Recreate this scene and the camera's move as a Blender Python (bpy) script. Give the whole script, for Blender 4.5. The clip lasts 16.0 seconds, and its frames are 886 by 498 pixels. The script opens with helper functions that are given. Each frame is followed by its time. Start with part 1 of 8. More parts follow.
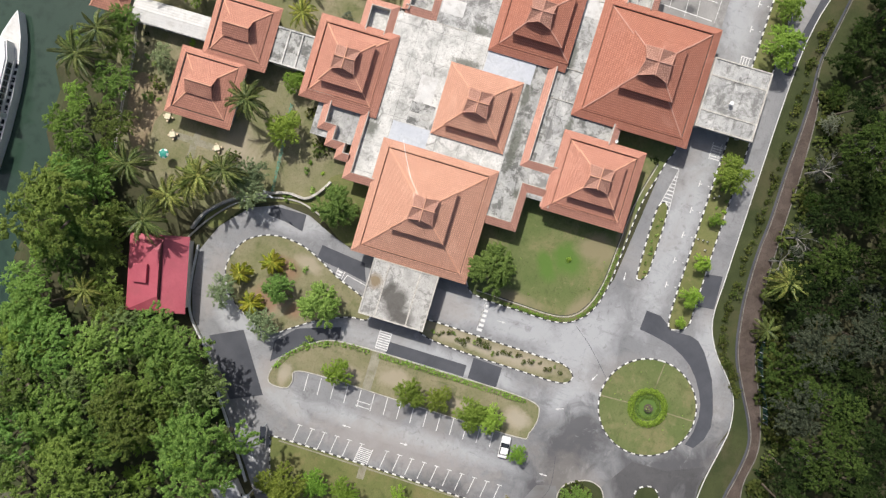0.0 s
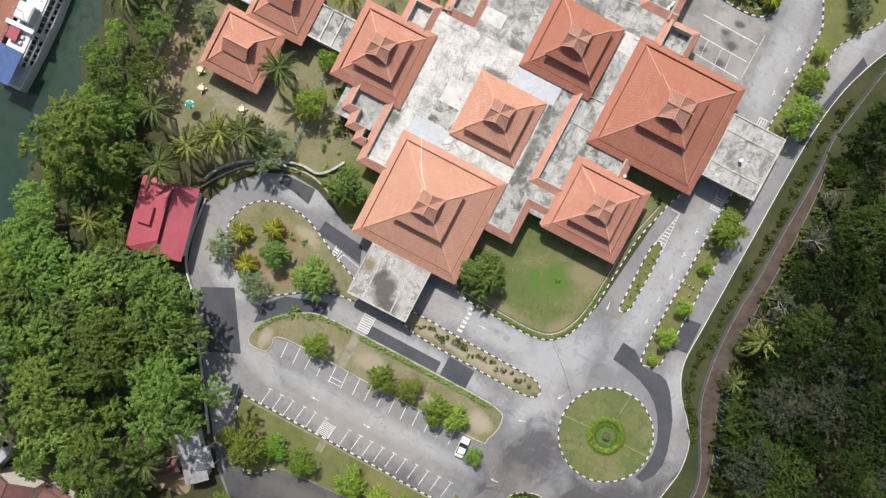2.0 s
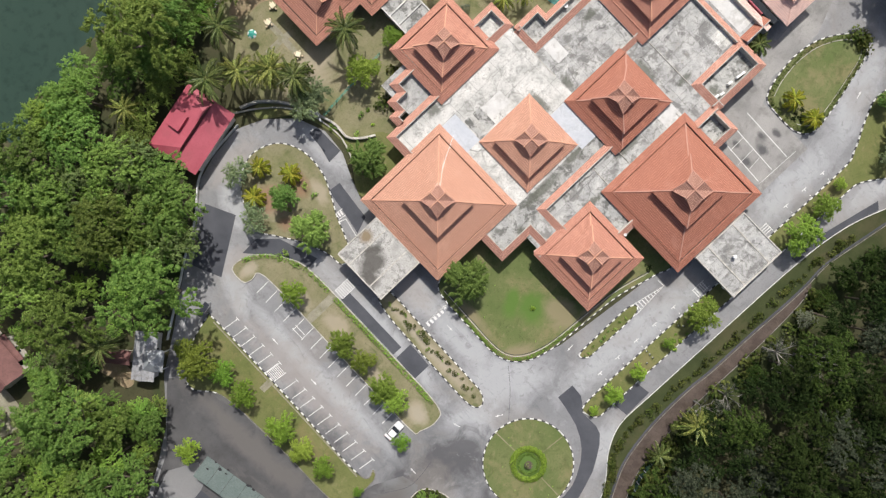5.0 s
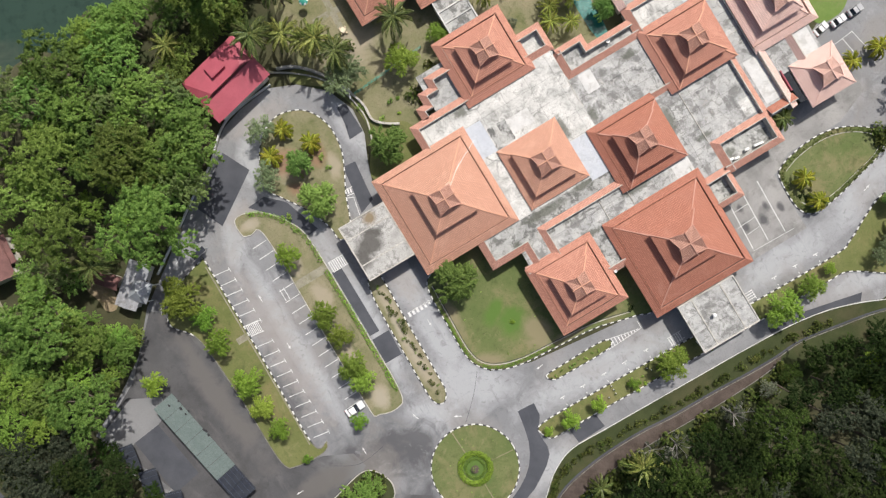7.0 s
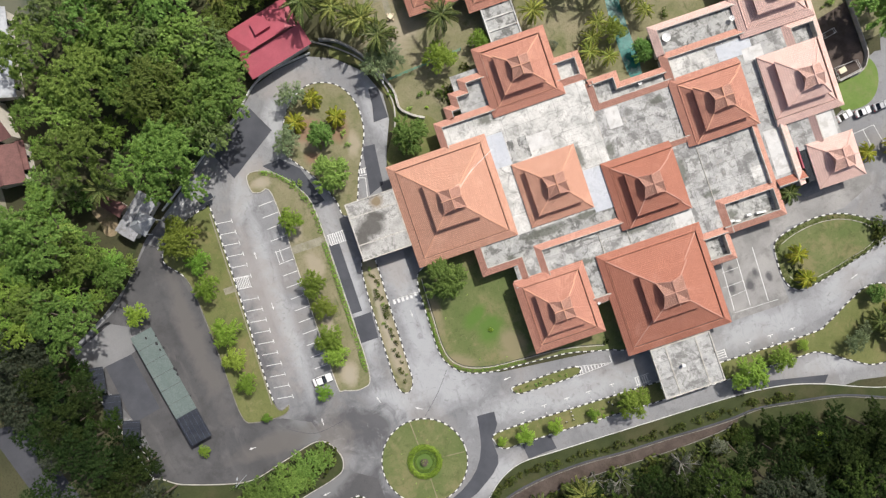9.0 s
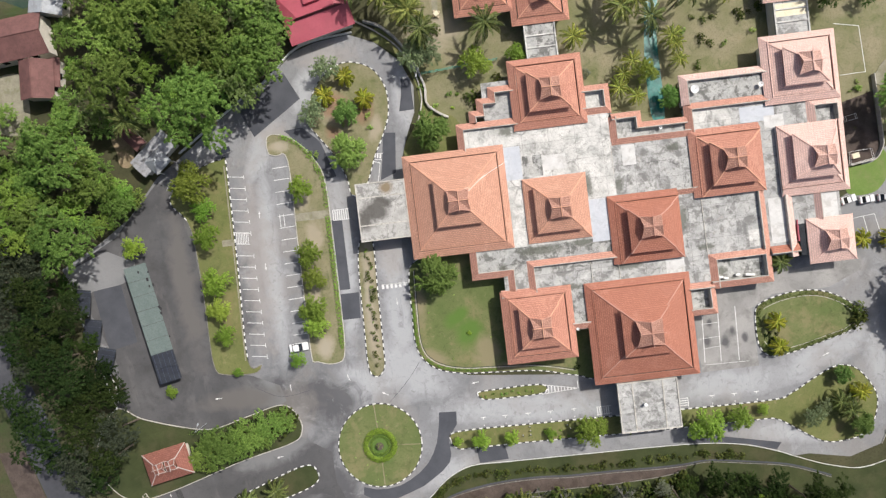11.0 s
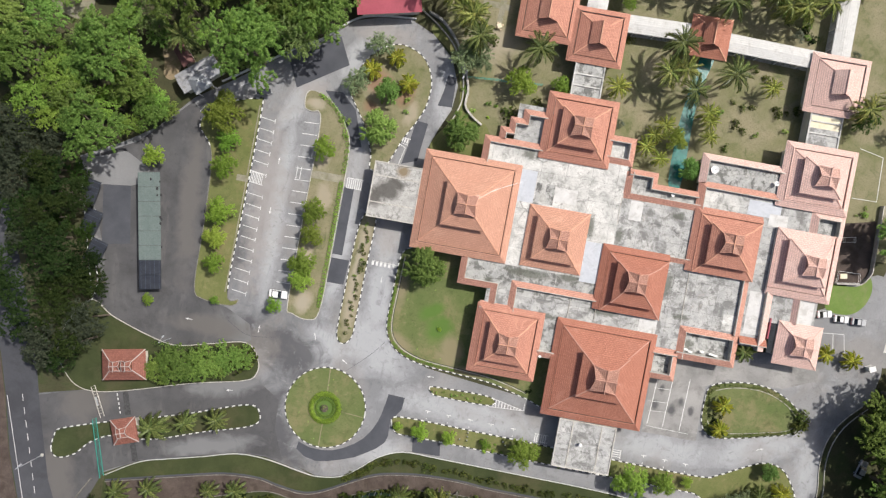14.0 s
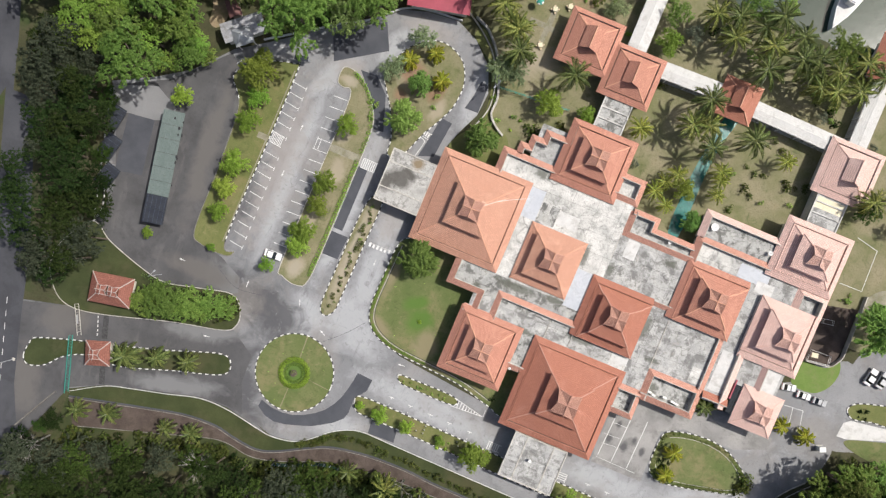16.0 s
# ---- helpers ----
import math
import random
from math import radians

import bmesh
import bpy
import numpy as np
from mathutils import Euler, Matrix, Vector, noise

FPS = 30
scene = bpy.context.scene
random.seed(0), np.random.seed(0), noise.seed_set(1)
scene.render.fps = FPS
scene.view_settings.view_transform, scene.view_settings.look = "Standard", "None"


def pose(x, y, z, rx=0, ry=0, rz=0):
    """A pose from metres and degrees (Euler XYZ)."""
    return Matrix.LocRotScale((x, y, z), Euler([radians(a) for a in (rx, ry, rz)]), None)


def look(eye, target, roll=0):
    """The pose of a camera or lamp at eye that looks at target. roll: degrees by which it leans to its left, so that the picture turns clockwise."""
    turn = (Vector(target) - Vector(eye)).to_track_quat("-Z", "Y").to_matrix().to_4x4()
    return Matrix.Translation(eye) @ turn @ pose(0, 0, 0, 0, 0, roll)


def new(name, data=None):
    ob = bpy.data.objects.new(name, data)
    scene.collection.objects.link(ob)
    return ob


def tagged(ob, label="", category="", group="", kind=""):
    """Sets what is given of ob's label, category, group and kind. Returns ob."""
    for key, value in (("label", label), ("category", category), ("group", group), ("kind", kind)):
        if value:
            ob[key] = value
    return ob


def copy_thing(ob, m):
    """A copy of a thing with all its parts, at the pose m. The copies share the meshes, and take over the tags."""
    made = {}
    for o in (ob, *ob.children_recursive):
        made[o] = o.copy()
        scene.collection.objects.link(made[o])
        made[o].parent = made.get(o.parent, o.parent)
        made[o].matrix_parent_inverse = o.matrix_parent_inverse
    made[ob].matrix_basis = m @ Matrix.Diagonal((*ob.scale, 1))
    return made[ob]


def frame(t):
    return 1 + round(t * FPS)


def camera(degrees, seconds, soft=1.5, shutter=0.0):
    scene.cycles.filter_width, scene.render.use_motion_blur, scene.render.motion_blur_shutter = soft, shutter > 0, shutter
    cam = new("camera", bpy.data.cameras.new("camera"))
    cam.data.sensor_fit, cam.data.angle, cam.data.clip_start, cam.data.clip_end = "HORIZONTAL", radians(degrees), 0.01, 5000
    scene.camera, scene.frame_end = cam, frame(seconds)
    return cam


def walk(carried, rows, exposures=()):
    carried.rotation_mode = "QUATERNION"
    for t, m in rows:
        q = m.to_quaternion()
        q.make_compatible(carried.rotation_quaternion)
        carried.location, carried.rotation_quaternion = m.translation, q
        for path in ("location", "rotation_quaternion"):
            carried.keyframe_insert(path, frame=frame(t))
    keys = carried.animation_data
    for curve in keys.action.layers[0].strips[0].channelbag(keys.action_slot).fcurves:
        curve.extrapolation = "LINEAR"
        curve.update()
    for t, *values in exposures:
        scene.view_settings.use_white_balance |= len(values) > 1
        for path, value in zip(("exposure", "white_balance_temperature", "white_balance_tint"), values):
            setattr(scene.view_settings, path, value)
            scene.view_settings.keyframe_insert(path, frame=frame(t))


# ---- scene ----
from mathutils.geometry import tessellate_polygon

cam = camera(72, 16.0, soft=1.3)
PATH = [
    (0, pose(-0.990, 0.713, 109.488, -1.227, 0.914, -73.316)),
    (0.5, pose(-0.954, 0.662, 110.246, -1.227, 0.914, -71.594)),
    (1, pose(-0.918, 0.613, 111.005, -1.227, 0.914, -68.873)),
    (1.5, pose(-0.882, 0.566, 111.765, -1.227, 0.914, -65.653)),
    (2, pose(-0.845, 0.521, 112.527, -1.227, 0.914, -62.535)),
    (2.5, pose(-0.807, 0.478, 113.291, -1.227, 0.914, -59.319)),
    (3, pose(-0.769, 0.436, 114.056, -1.227, 0.914, -56.204)),
    (3.5, pose(-0.731, 0.396, 114.823, -1.227, 0.914, -53.090)),
    (4, pose(-0.692, 0.359, 115.591, -1.227, 0.914, -49.979)),
    (4.8, pose(-0.630, 0.302, 116.823, -1.227, 0.914, -44.939)),
    (5.7, pose(-0.558, 0.244, 118.215, -1.227, 0.914, -39.276)),
    (6.5, pose(-0.493, 0.197, 119.455, -1.227, 0.914, -34.246)),
    (7, pose(-0.452, 0.170, 120.233, -1.227, 0.914, -31.145)),
    (7.5, pose(-0.410, 0.145, 121.012, -1.227, 0.914, -28.047)),
    (8, pose(-0.368, 0.122, 121.793, -1.227, 0.914, -24.950)),
    (8.5, pose(-0.326, 0.101, 122.575, -1.227, 0.914, -21.855)),
    (9, pose(-0.283, 0.082, 123.358, -1.227, 0.914, -18.762)),
    (9.8, pose(-0.214, 0.054, 124.615, -1.227, 0.914, -14.042)),
    (10.7, pose(-0.134, 0.029, 126.034, -1.227, 0.914, -8.739)),
    (11.5, pose(-0.063, 0.012, 127.300, -1.227, 0.914, -4.031)),
    (12, pose(-0.017, 0.004, 128.093, -1.227, 0.914, -1.151)),
    (12.5, pose(0.028, -0.003, 128.887, -1.227, 0.914, 1.726)),
    (13, pose(0.075, -0.008, 129.683, -1.227, 0.914, 4.501)),
    (13.5, pose(0.121, -0.010, 130.481, -1.227, 0.914, 7.173)),
    (14, pose(0.168, -0.011, 131.280, -1.227, 0.914, 10.243)),
    (14.5, pose(0.215, -0.011, 132.080, -1.227, 0.914, 13.310)),
    (15, pose(0.263, -0.008, 132.883, -1.227, 0.914, 16.474)),
    (15.5, pose(0.311, -0.003, 133.686, -1.227, 0.914, 19.536)),
    (16, pose(0.360, 0.003, 134.492, -1.227, 0.914, 22.596)),
]

walk(cam, PATH)

# ---- sky and sun ----
world = bpy.data.worlds.new("sky")
scene.world = world
world.use_nodes = True
wn = world.node_tree
wn.nodes.clear()
sky = wn.nodes.new("ShaderNodeTexSky")
sky.sky_type = 'NISHITA'
sky.sun_disc = False
sky.dust_density, sky.air_density = 4.0, 0.8
SUN_AZ, SUN_EL = radians(52), radians(53)
sky.sun_elevation, sky.sun_rotation = SUN_EL, SUN_AZ
bg = wn.nodes.new("ShaderNodeBackground")
bg.inputs["Strength"].default_value = 0.098
wo = wn.nodes.new("ShaderNodeOutputWorld")
wn.links.new(sky.outputs[0], bg.inputs["Color"])
wn.links.new(bg.outputs[0], wo.inputs["Surface"])
sun = new("sun", bpy.data.lights.new("sun", 'SUN'))
sun.data.energy, sun.data.angle, sun.data.color = 4.25, radians(0.7), (1.0, 0.955, 0.90)
to_sun = Vector((math.sin(SUN_AZ) * math.cos(SUN_EL), math.cos(SUN_AZ) * math.cos(SUN_EL), math.sin(SUN_EL)))
sun.matrix_world = look(to_sun * 200, (0, 0, 0))
scene.view_settings.exposure = 0.12


# ---- materials ----
def material(name, low, high, scale=1.0, rough=0.8, fine=8.0, bump=0.3, stain=None, stain_scale=0.15, stain_amount=0.5,
             metal=0.0, coords="Object", spec=0.3, grain=1.0, edge=0.12, crack=0.0):
    """Two colours mixed by noise at two sizes, an optional third as stains, and a fine relief."""
    m = bpy.data.materials.new(name)
    m.use_nodes = True
    nt = m.node_tree
    N, L = nt.nodes, nt.links
    b = N["Principled BSDF"]
    b.inputs["Roughness"].default_value, b.inputs["Metallic"].default_value = rough, metal
    b.inputs["Specular IOR Level"].default_value = spec
    tc = N.new("ShaderNodeTexCoord")
    if coords == "World":
        geo = N.new("ShaderNodeNewGeometry")
        vec = geo.outputs["Position"]
    else:
        vec = tc.outputs[coords]

    def noise_at(s, detail=6.0, rough_=0.6, twist=0.0):
        n = N.new("ShaderNodeTexNoise")
        n.inputs["Scale"].default_value, n.inputs["Detail"].default_value, n.inputs["Roughness"].default_value = s, detail, rough_
        n.inputs["Distortion"].default_value = twist
        L.new(vec, n.inputs["Vector"])
        return n.outputs["Fac"]

    def ramp(fac, a, z):
        r = N.new("ShaderNodeMapRange")
        r.inputs["From Min"].default_value, r.inputs["From Max"].default_value = a, z
        L.new(fac, r.inputs["Value"])
        return r.outputs["Result"]

    def mix(fac, a, c):
        k = N.new("ShaderNodeMix")
        k.data_type = 'RGBA'
        L.new(fac, k.inputs["Factor"])
        for sock, val in ((k.inputs["A"], a), (k.inputs["B"], c)):
            if isinstance(val, tuple):
                sock.default_value = (*val, 1)
            else:
                L.new(val, sock)
        return k.outputs["Result"]

    big, small = noise_at(scale), noise_at(scale * fine, 8.0)
    col = mix(ramp(big, 0.35, 0.65), low, high)
    dark = tuple(c * 0.72 for c in low)
    col = mix(mathnode(nt, 'MULTIPLY', ramp(small, 0.5, 0.75), grain), col, dark)
    if stain:
        col = mix(mathnode(nt, 'MULTIPLY', ramp(noise_at(stain_scale, 12.0, 0.72, 0.3), 0.5, 0.5 + edge), stain_amount), col, stain)
    if crack:
        vo = N.new("ShaderNodeTexVoronoi")
        vo.feature = 'DISTANCE_TO_EDGE'
        vo.inputs["Scale"].default_value = crack
        wob = N.new("ShaderNodeTexNoise")
        wob.inputs["Scale"].default_value, wob.inputs["Detail"].default_value = 0.9, 6.0
        L.new(vec, wob.inputs["Vector"])
        mv = N.new("ShaderNodeVectorMath")
        mv.operation = 'MULTIPLY_ADD'
        L.new(wob.outputs["Color"], mv.inputs[0])
        mv.inputs[1].default_value = (2.2, 2.2, 2.2)
        L.new(vec, mv.inputs[2])
        L.new(mv.outputs[0], vo.inputs["Vector"])
        line = mathnode(nt, 'MULTIPLY', ramp(vo.outputs["Distance"], 0.022, 0.004), ramp(noise_at(0.25, 3.0), 0.45, 0.6))
        col = mix(mathnode(nt, 'MULTIPLY', line, 0.7), col, tuple(c * 0.3 for c in low))
    L.new(col, b.inputs["Base Color"])
    if bump:
        bp = N.new("ShaderNodeBump")
        bp.inputs["Strength"].default_value, bp.inputs["Distance"].default_value = bump, 0.05
        L.new(small, bp.inputs["Height"])
        L.new(bp.outputs["Normal"], b.inputs["Normal"])
    return m


def mathnode(nt, op, a, b):
    k = nt.nodes.new("ShaderNodeMath")
    k.operation = op
    for i, val in enumerate((a, b)):
        if isinstance(val, (int, float)):
            k.inputs[i].default_value = val
        else:
            nt.links.new(val, k.inputs[i])
    return k.outputs[0]


def tiles(name, low, high, dirt):
    """Clay roof tiles: courses along the eaves by the faces' own metres, patchy fading, dark weathering."""
    m = bpy.data.materials.new(name)
    m.use_nodes = True
    nt = m.node_tree
    N, L = nt.nodes, nt.links
    b = N["Principled BSDF"]
    b.inputs["Roughness"].default_value = 0.75
    b.inputs["Specular IOR Level"].default_value = 0.25
    tc = N.new("ShaderNodeTexCoord")
    br = N.new("ShaderNodeTexBrick")
    br.offset = 0.5
    br.inputs["Scale"].default_value = 1.0
    br.inputs["Brick Width"].default_value, br.inputs["Row Height"].default_value = 0.30, 0.40
    br.inputs["Mortar Size"].default_value, br.inputs["Mortar Smooth"].default_value = 0.052, 0.35
    br.inputs["Color1"].default_value, br.inputs["Color2"].default_value = (*(c * 0.94 for c in low), 1), (*(c * 1.07 for c in high), 1)
    br.inputs["Mortar"].default_value = (*(c * 0.62 for c in low), 1)
    L.new(tc.outputs["UV"], br.inputs["Vector"])
    geo = N.new("ShaderNodeNewGeometry")
    n1 = N.new("ShaderNodeTexNoise")
    n1.inputs["Scale"].default_value, n1.inputs["Detail"].default_value = 0.35, 7.0
    L.new(geo.outputs["Position"], n1.inputs["Vector"])
    r = N.new("ShaderNodeMapRange")
    r.inputs["From Min"].default_value, r.inputs["From Max"].default_value, r.inputs["To Max"].default_value = 0.5, 0.8, 0.55
    L.new(n1.outputs["Fac"], r.inputs["Value"])
    k = N.new("ShaderNodeMix")
    k.data_type = 'RGBA'
    L.new(r.outputs["Result"], k.inputs["Factor"])
    L.new(br.outputs["Color"], k.inputs["A"])
    k.inputs["B"].default_value = (*dirt, 1)
    # each tile row rounded: a wave across the slope
    w = N.new("ShaderNodeTexWave")
    w.bands_direction = 'X'
    w.inputs["Scale"].default_value = 3.33 / 2
    w.inputs["Distortion"].default_value = 0.0
    L.new(tc.outputs["UV"], w.inputs["Vector"])
    bp = N.new("ShaderNodeBump")
    bp.inputs["Strength"].default_value, bp.inputs["Distance"].default_value = 0.6, 0.06
    L.new(w.outputs["Fac"], bp.inputs["Height"])
    bp2 = N.new("ShaderNodeBump")
    bp2.inputs["Strength"].default_value, bp2.inputs["Distance"].default_value = 0.4, 0.04
    bp2.invert = True
    L.new(br.outputs["Fac"], bp2.inputs["Height"])
    L.new(bp.outputs["Normal"], bp2.inputs["Normal"])
    L.new(bp2.outputs["Normal"], b.inputs["Normal"])
    L.new(k.outputs["Result"], b.inputs["Base Color"])
    return m


def leaf(name, low, high, gloss=0.6, sheen=0.2):
    """Foliage: colour varied leaf by leaf and plant by plant, some light passing through."""
    m = bpy.data.materials.new(name)
    m.use_nodes = True
    nt = m.node_tree
    N, L = nt.nodes, nt.links
    b = N["Principled BSDF"]
    b.inputs["Roughness"].default_value = gloss
    b.inputs["Specular IOR Level"].default_value = sheen
    geo, inf = N.new("ShaderNodeNewGeometry"), N.new("ShaderNodeObjectInfo")
    k = N.new("ShaderNodeMix")
    k.data_type = 'RGBA'
    k.inputs["A"].default_value, k.inputs["B"].default_value = (*low, 1), (*high, 1)
    L.new(geo.outputs["Random Per Island"], k.inputs["Factor"])
    hs = N.new("ShaderNodeHueSaturation")
    L.new(k.outputs["Result"], hs.inputs["Color"])
    mr = N.new("ShaderNodeMapRange")
    mr.inputs["To Min"].default_value, mr.inputs["To Max"].default_value = 0.72, 1.35
    L.new(inf.outputs["Random"], mr.inputs["Value"])
    L.new(mr.outputs["Result"], hs.inputs["Value"])
    mh = N.new("ShaderNodeMapRange")
    mh.inputs["To Min"].default_value, mh.inputs["To Max"].default_value = 0.474, 0.508
    mul = mathnode(nt, 'FRACT', mathnode(nt, 'MULTIPLY', inf.outputs["Random"], 7.31), 0)
    L.new(mul, mh.inputs["Value"])
    L.new(mh.outputs["Result"], hs.inputs["Hue"])
    L.new(hs.outputs["Color"], b.inputs["Base Color"])
    tr = N.new("ShaderNodeBsdfTranslucent")
    L.new(hs.outputs["Color"], tr.inputs["Color"])
    mx = N.new("ShaderNodeMixShader")
    mx.inputs[0].default_value = 0.38
    L.new(b.outputs[0], mx.inputs[1])
    L.new(tr.outputs[0], mx.inputs[2])
    L.new(mx.outputs[0], N["Material Output"].inputs["Surface"])
    return m


def layer(m, colour, scale, a, z, amount, twist=0.0, stretch=(1.0, 1.0), turned=0.0, detail=9.0, rough=0.66):
    """One more tone laid over a material by noise in world metres, stretched along a direction if wanted."""
    nt = m.node_tree
    N, L = nt.nodes, nt.links
    b = N["Principled BSDF"]
    base = b.inputs["Base Color"].links[0].from_socket
    geo = N.new("ShaderNodeNewGeometry")
    mp = N.new("ShaderNodeMapping")
    mp.vector_type = 'TEXTURE'
    mp.inputs["Rotation"].default_value = (0, 0, radians(turned))
    mp.inputs["Scale"].default_value = (stretch[0], stretch[1], 1)
    L.new(geo.outputs["Position"], mp.inputs["Vector"])
    n = N.new("ShaderNodeTexNoise")
    n.inputs["Scale"].default_value, n.inputs["Detail"].default_value = scale, detail
    n.inputs["Roughness"].default_value, n.inputs["Distortion"].default_value = rough, twist
    L.new(mp.outputs[0], n.inputs["Vector"])
    r = N.new("ShaderNodeMapRange")
    r.inputs["From Min"].default_value, r.inputs["From Max"].default_value, r.inputs["To Max"].default_value = a, z, amount
    L.new(n.outputs["Fac"], r.inputs["Value"])
    k = N.new("ShaderNodeMix")
    k.data_type = 'RGBA'
    L.new(r.outputs["Result"], k.inputs["Factor"])
    L.new(base, k.inputs["A"])
    k.inputs["B"].default_value = (*colour, 1)
    L.new(k.outputs["Result"], b.inputs["Base Color"])
    return m


def panels(m, w, h, low, high, seam):
    """Cast bays of slightly different tone with narrow dark seams between them, in world metres."""
    nt = m.node_tree
    N, L = nt.nodes, nt.links
    b = N["Principled BSDF"]
    base = b.inputs["Base Color"].links[0].from_socket
    geo = N.new("ShaderNodeNewGeometry")
    br = N.new("ShaderNodeTexBrick")
    br.offset = 0.0
    br.inputs["Scale"].default_value = 1.0
    br.inputs["Brick Width"].default_value, br.inputs["Row Height"].default_value = w, h
    br.inputs["Mortar Size"].default_value, br.inputs["Mortar Smooth"].default_value = 0.045, 0.3
    br.inputs["Color1"].default_value, br.inputs["Color2"].default_value, br.inputs["Mortar"].default_value = (low, low, low, 1), (high, high, high, 1), (seam, seam, seam, 1)
    L.new(geo.outputs["Position"], br.inputs["Vector"])
    k = N.new("ShaderNodeMix")
    k.data_type, k.blend_type = 'RGBA', 'MULTIPLY'
    k.inputs["Factor"].default_value = 1.0
    L.new(base, k.inputs["A"])
    L.new(br.outputs["Color"], k.inputs["B"])
    L.new(k.outputs["Result"], b.inputs["Base Color"])
    return m


ASPHALT = material("asphalt_weathered_shaded", (0.198, 0.202, 0.209), (0.266, 0.269, 0.273), 0.06, 0.9, 60, 0.2,
                   (0.145, 0.148, 0.155), 0.11, 0.6, coords="World", grain=0.55)


def wear_and_shade(m, pale, spots, grain=0.22, top=0.9):
    """Wear of another tone on a surface, such as bleaching, damp or bare soil, or painted cloud shade: soft ovals
    (place, half sizes, turn) with ragged rims.
    """
    nt = m.node_tree
    N, L = nt.nodes, nt.links
    b = N["Principled BSDF"]
    base = b.inputs["Base Color"].links[0].from_socket
    geo = N.new("ShaderNodeNewGeometry")
    total = None
    for c, rx, ry, turned in spots:
        mp = N.new("ShaderNodeMapping")
        mp.vector_type = 'TEXTURE'
        mp.inputs["Location"].default_value = (c[0], c[1], 0)
        mp.inputs["Rotation"].default_value = (0, 0, radians(turned))
        mp.inputs["Scale"].default_value = (rx, ry, 50)
        L.new(geo.outputs["Position"], mp.inputs["Vector"])
        g = N.new("ShaderNodeTexGradient")
        g.gradient_type = 'SPHERICAL'
        L.new(mp.outputs[0], g.inputs["Vector"])
        total = g.outputs["Fac"] if total is None else mathnode(nt, 'MAXIMUM', total, g.outputs["Fac"])
    n = N.new("ShaderNodeTexNoise")
    n.inputs["Scale"].default_value, n.inputs["Detail"].default_value, n.inputs["Roughness"].default_value = grain, 9.0, 0.65
    n.inputs["Distortion"].default_value = 0.6
    L.new(geo.outputs["Position"], n.inputs["Vector"])
    f = mathnode(nt, 'ADD', total, mathnode(nt, 'MULTIPLY', mathnode(nt, 'SUBTRACT', n.outputs["Fac"], 0.5), 1.5))
    r = N.new("ShaderNodeMapRange")
    r.inputs["From Min"].default_value, r.inputs["From Max"].default_value, r.inputs["To Max"].default_value = 0.10, 0.62, top
    L.new(f, r.inputs["Value"])
    k = N.new("ShaderNodeMix")
    k.data_type = 'RGBA'
    L.new(mathnode(nt, 'MULTIPLY', r.outputs["Result"], mathnode(nt, 'MINIMUM', mathnode(nt, 'MULTIPLY', total, 8.0), 1.0)), k.inputs["Factor"])
    L.new(base, k.inputs["A"])
    k.inputs["B"].default_value = (*pale, 1)
    L.new(k.outputs["Result"], b.inputs["Base Color"])


wear_and_shade(ASPHALT, (0.358, 0.367, 0.376), (
    ((-13.30, -26.58), 13, 8, -25), ((-22.91, -28.42), 9, 7, 20), ((9.43, -36.95), 24, 4.5, -3), ((-13.28, -17.58), 3.6, 13, 0), ((52.79, -37.23), 15, 4.2, 2), ((73.36, -32.84), 15, 4.5, 22),
    ((-38.04, -0.25), 2.6, 30, 0), ((-37.06, 22.37), 3.5, 9, -30), ((-23.29, -0.25), 3.0, 30, 0), ((-6.67, 29.37), 3.0, 10, 0), ((-25.07, 35.33), 4, 9, -40), ((-13.26, -3.83), 3.5, 10, 0),
    ((-33.83, -44.78), 10, 4, 18), ((-7.33, -49.47), 9, 3.5, 25), ((62.94, -48.44), 14, 3.0, -8), ((83.96, -35.77), 3.5, 12, 0), ((33.26, -38.16), 16, 4.5, 0), ((76.67, -16.79), 9, 3.5, 8)))
# Dark ovals paint cloud shade onto the western and gate asphalt.
wear_and_shade(ASPHALT, (0.078, 0.078, 0.083), (
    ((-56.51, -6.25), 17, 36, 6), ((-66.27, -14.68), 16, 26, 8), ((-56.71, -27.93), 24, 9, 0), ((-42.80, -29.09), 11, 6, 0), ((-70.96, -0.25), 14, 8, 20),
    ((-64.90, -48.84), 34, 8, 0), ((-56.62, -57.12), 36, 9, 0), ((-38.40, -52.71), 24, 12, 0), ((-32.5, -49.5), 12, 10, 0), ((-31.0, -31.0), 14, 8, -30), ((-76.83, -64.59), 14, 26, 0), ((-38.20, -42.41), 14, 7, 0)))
layer(ASPHALT, (0.42, 0.425, 0.43), 0.30, 0.57, 0.70, 0.40, 0.4)
layer(ASPHALT, (0.115, 0.112, 0.115), 0.55, 0.56, 0.70, 0.50, 1.4)
layer(ASPHALT, (0.235, 0.215, 0.195), 0.07, 0.50, 0.62, 0.40, 0.5)
layer(ASPHALT, (0.10, 0.10, 0.105), 0.9, 0.58, 0.72, 0.40, 0.3, (1.0, 5.0), 0)
layer(ASPHALT, (0.09, 0.09, 0.093), 3.2, 0.62, 0.70, 0.45)
wear_and_shade(ASPHALT, (0.300, 0.278, 0.262), (((-41.0, 0.0), 4.5, 26, 0), ((-22.0, 40.0), 9, 3.5, 0), ((-13.3, -2.0), 3.4, 8, 0), ((-33.5, 24.5), 6, 4, -30)), 0.5, 0.6)
ASPHALT_WORN = material("asphalt_worn", (0.175, 0.178, 0.182), (0.235, 0.236, 0.238), 0.10, 0.9, 40, 0.2,
                        (0.20, 0.20, 0.202), 0.2, 0.6, coords="World", grain=0.35)
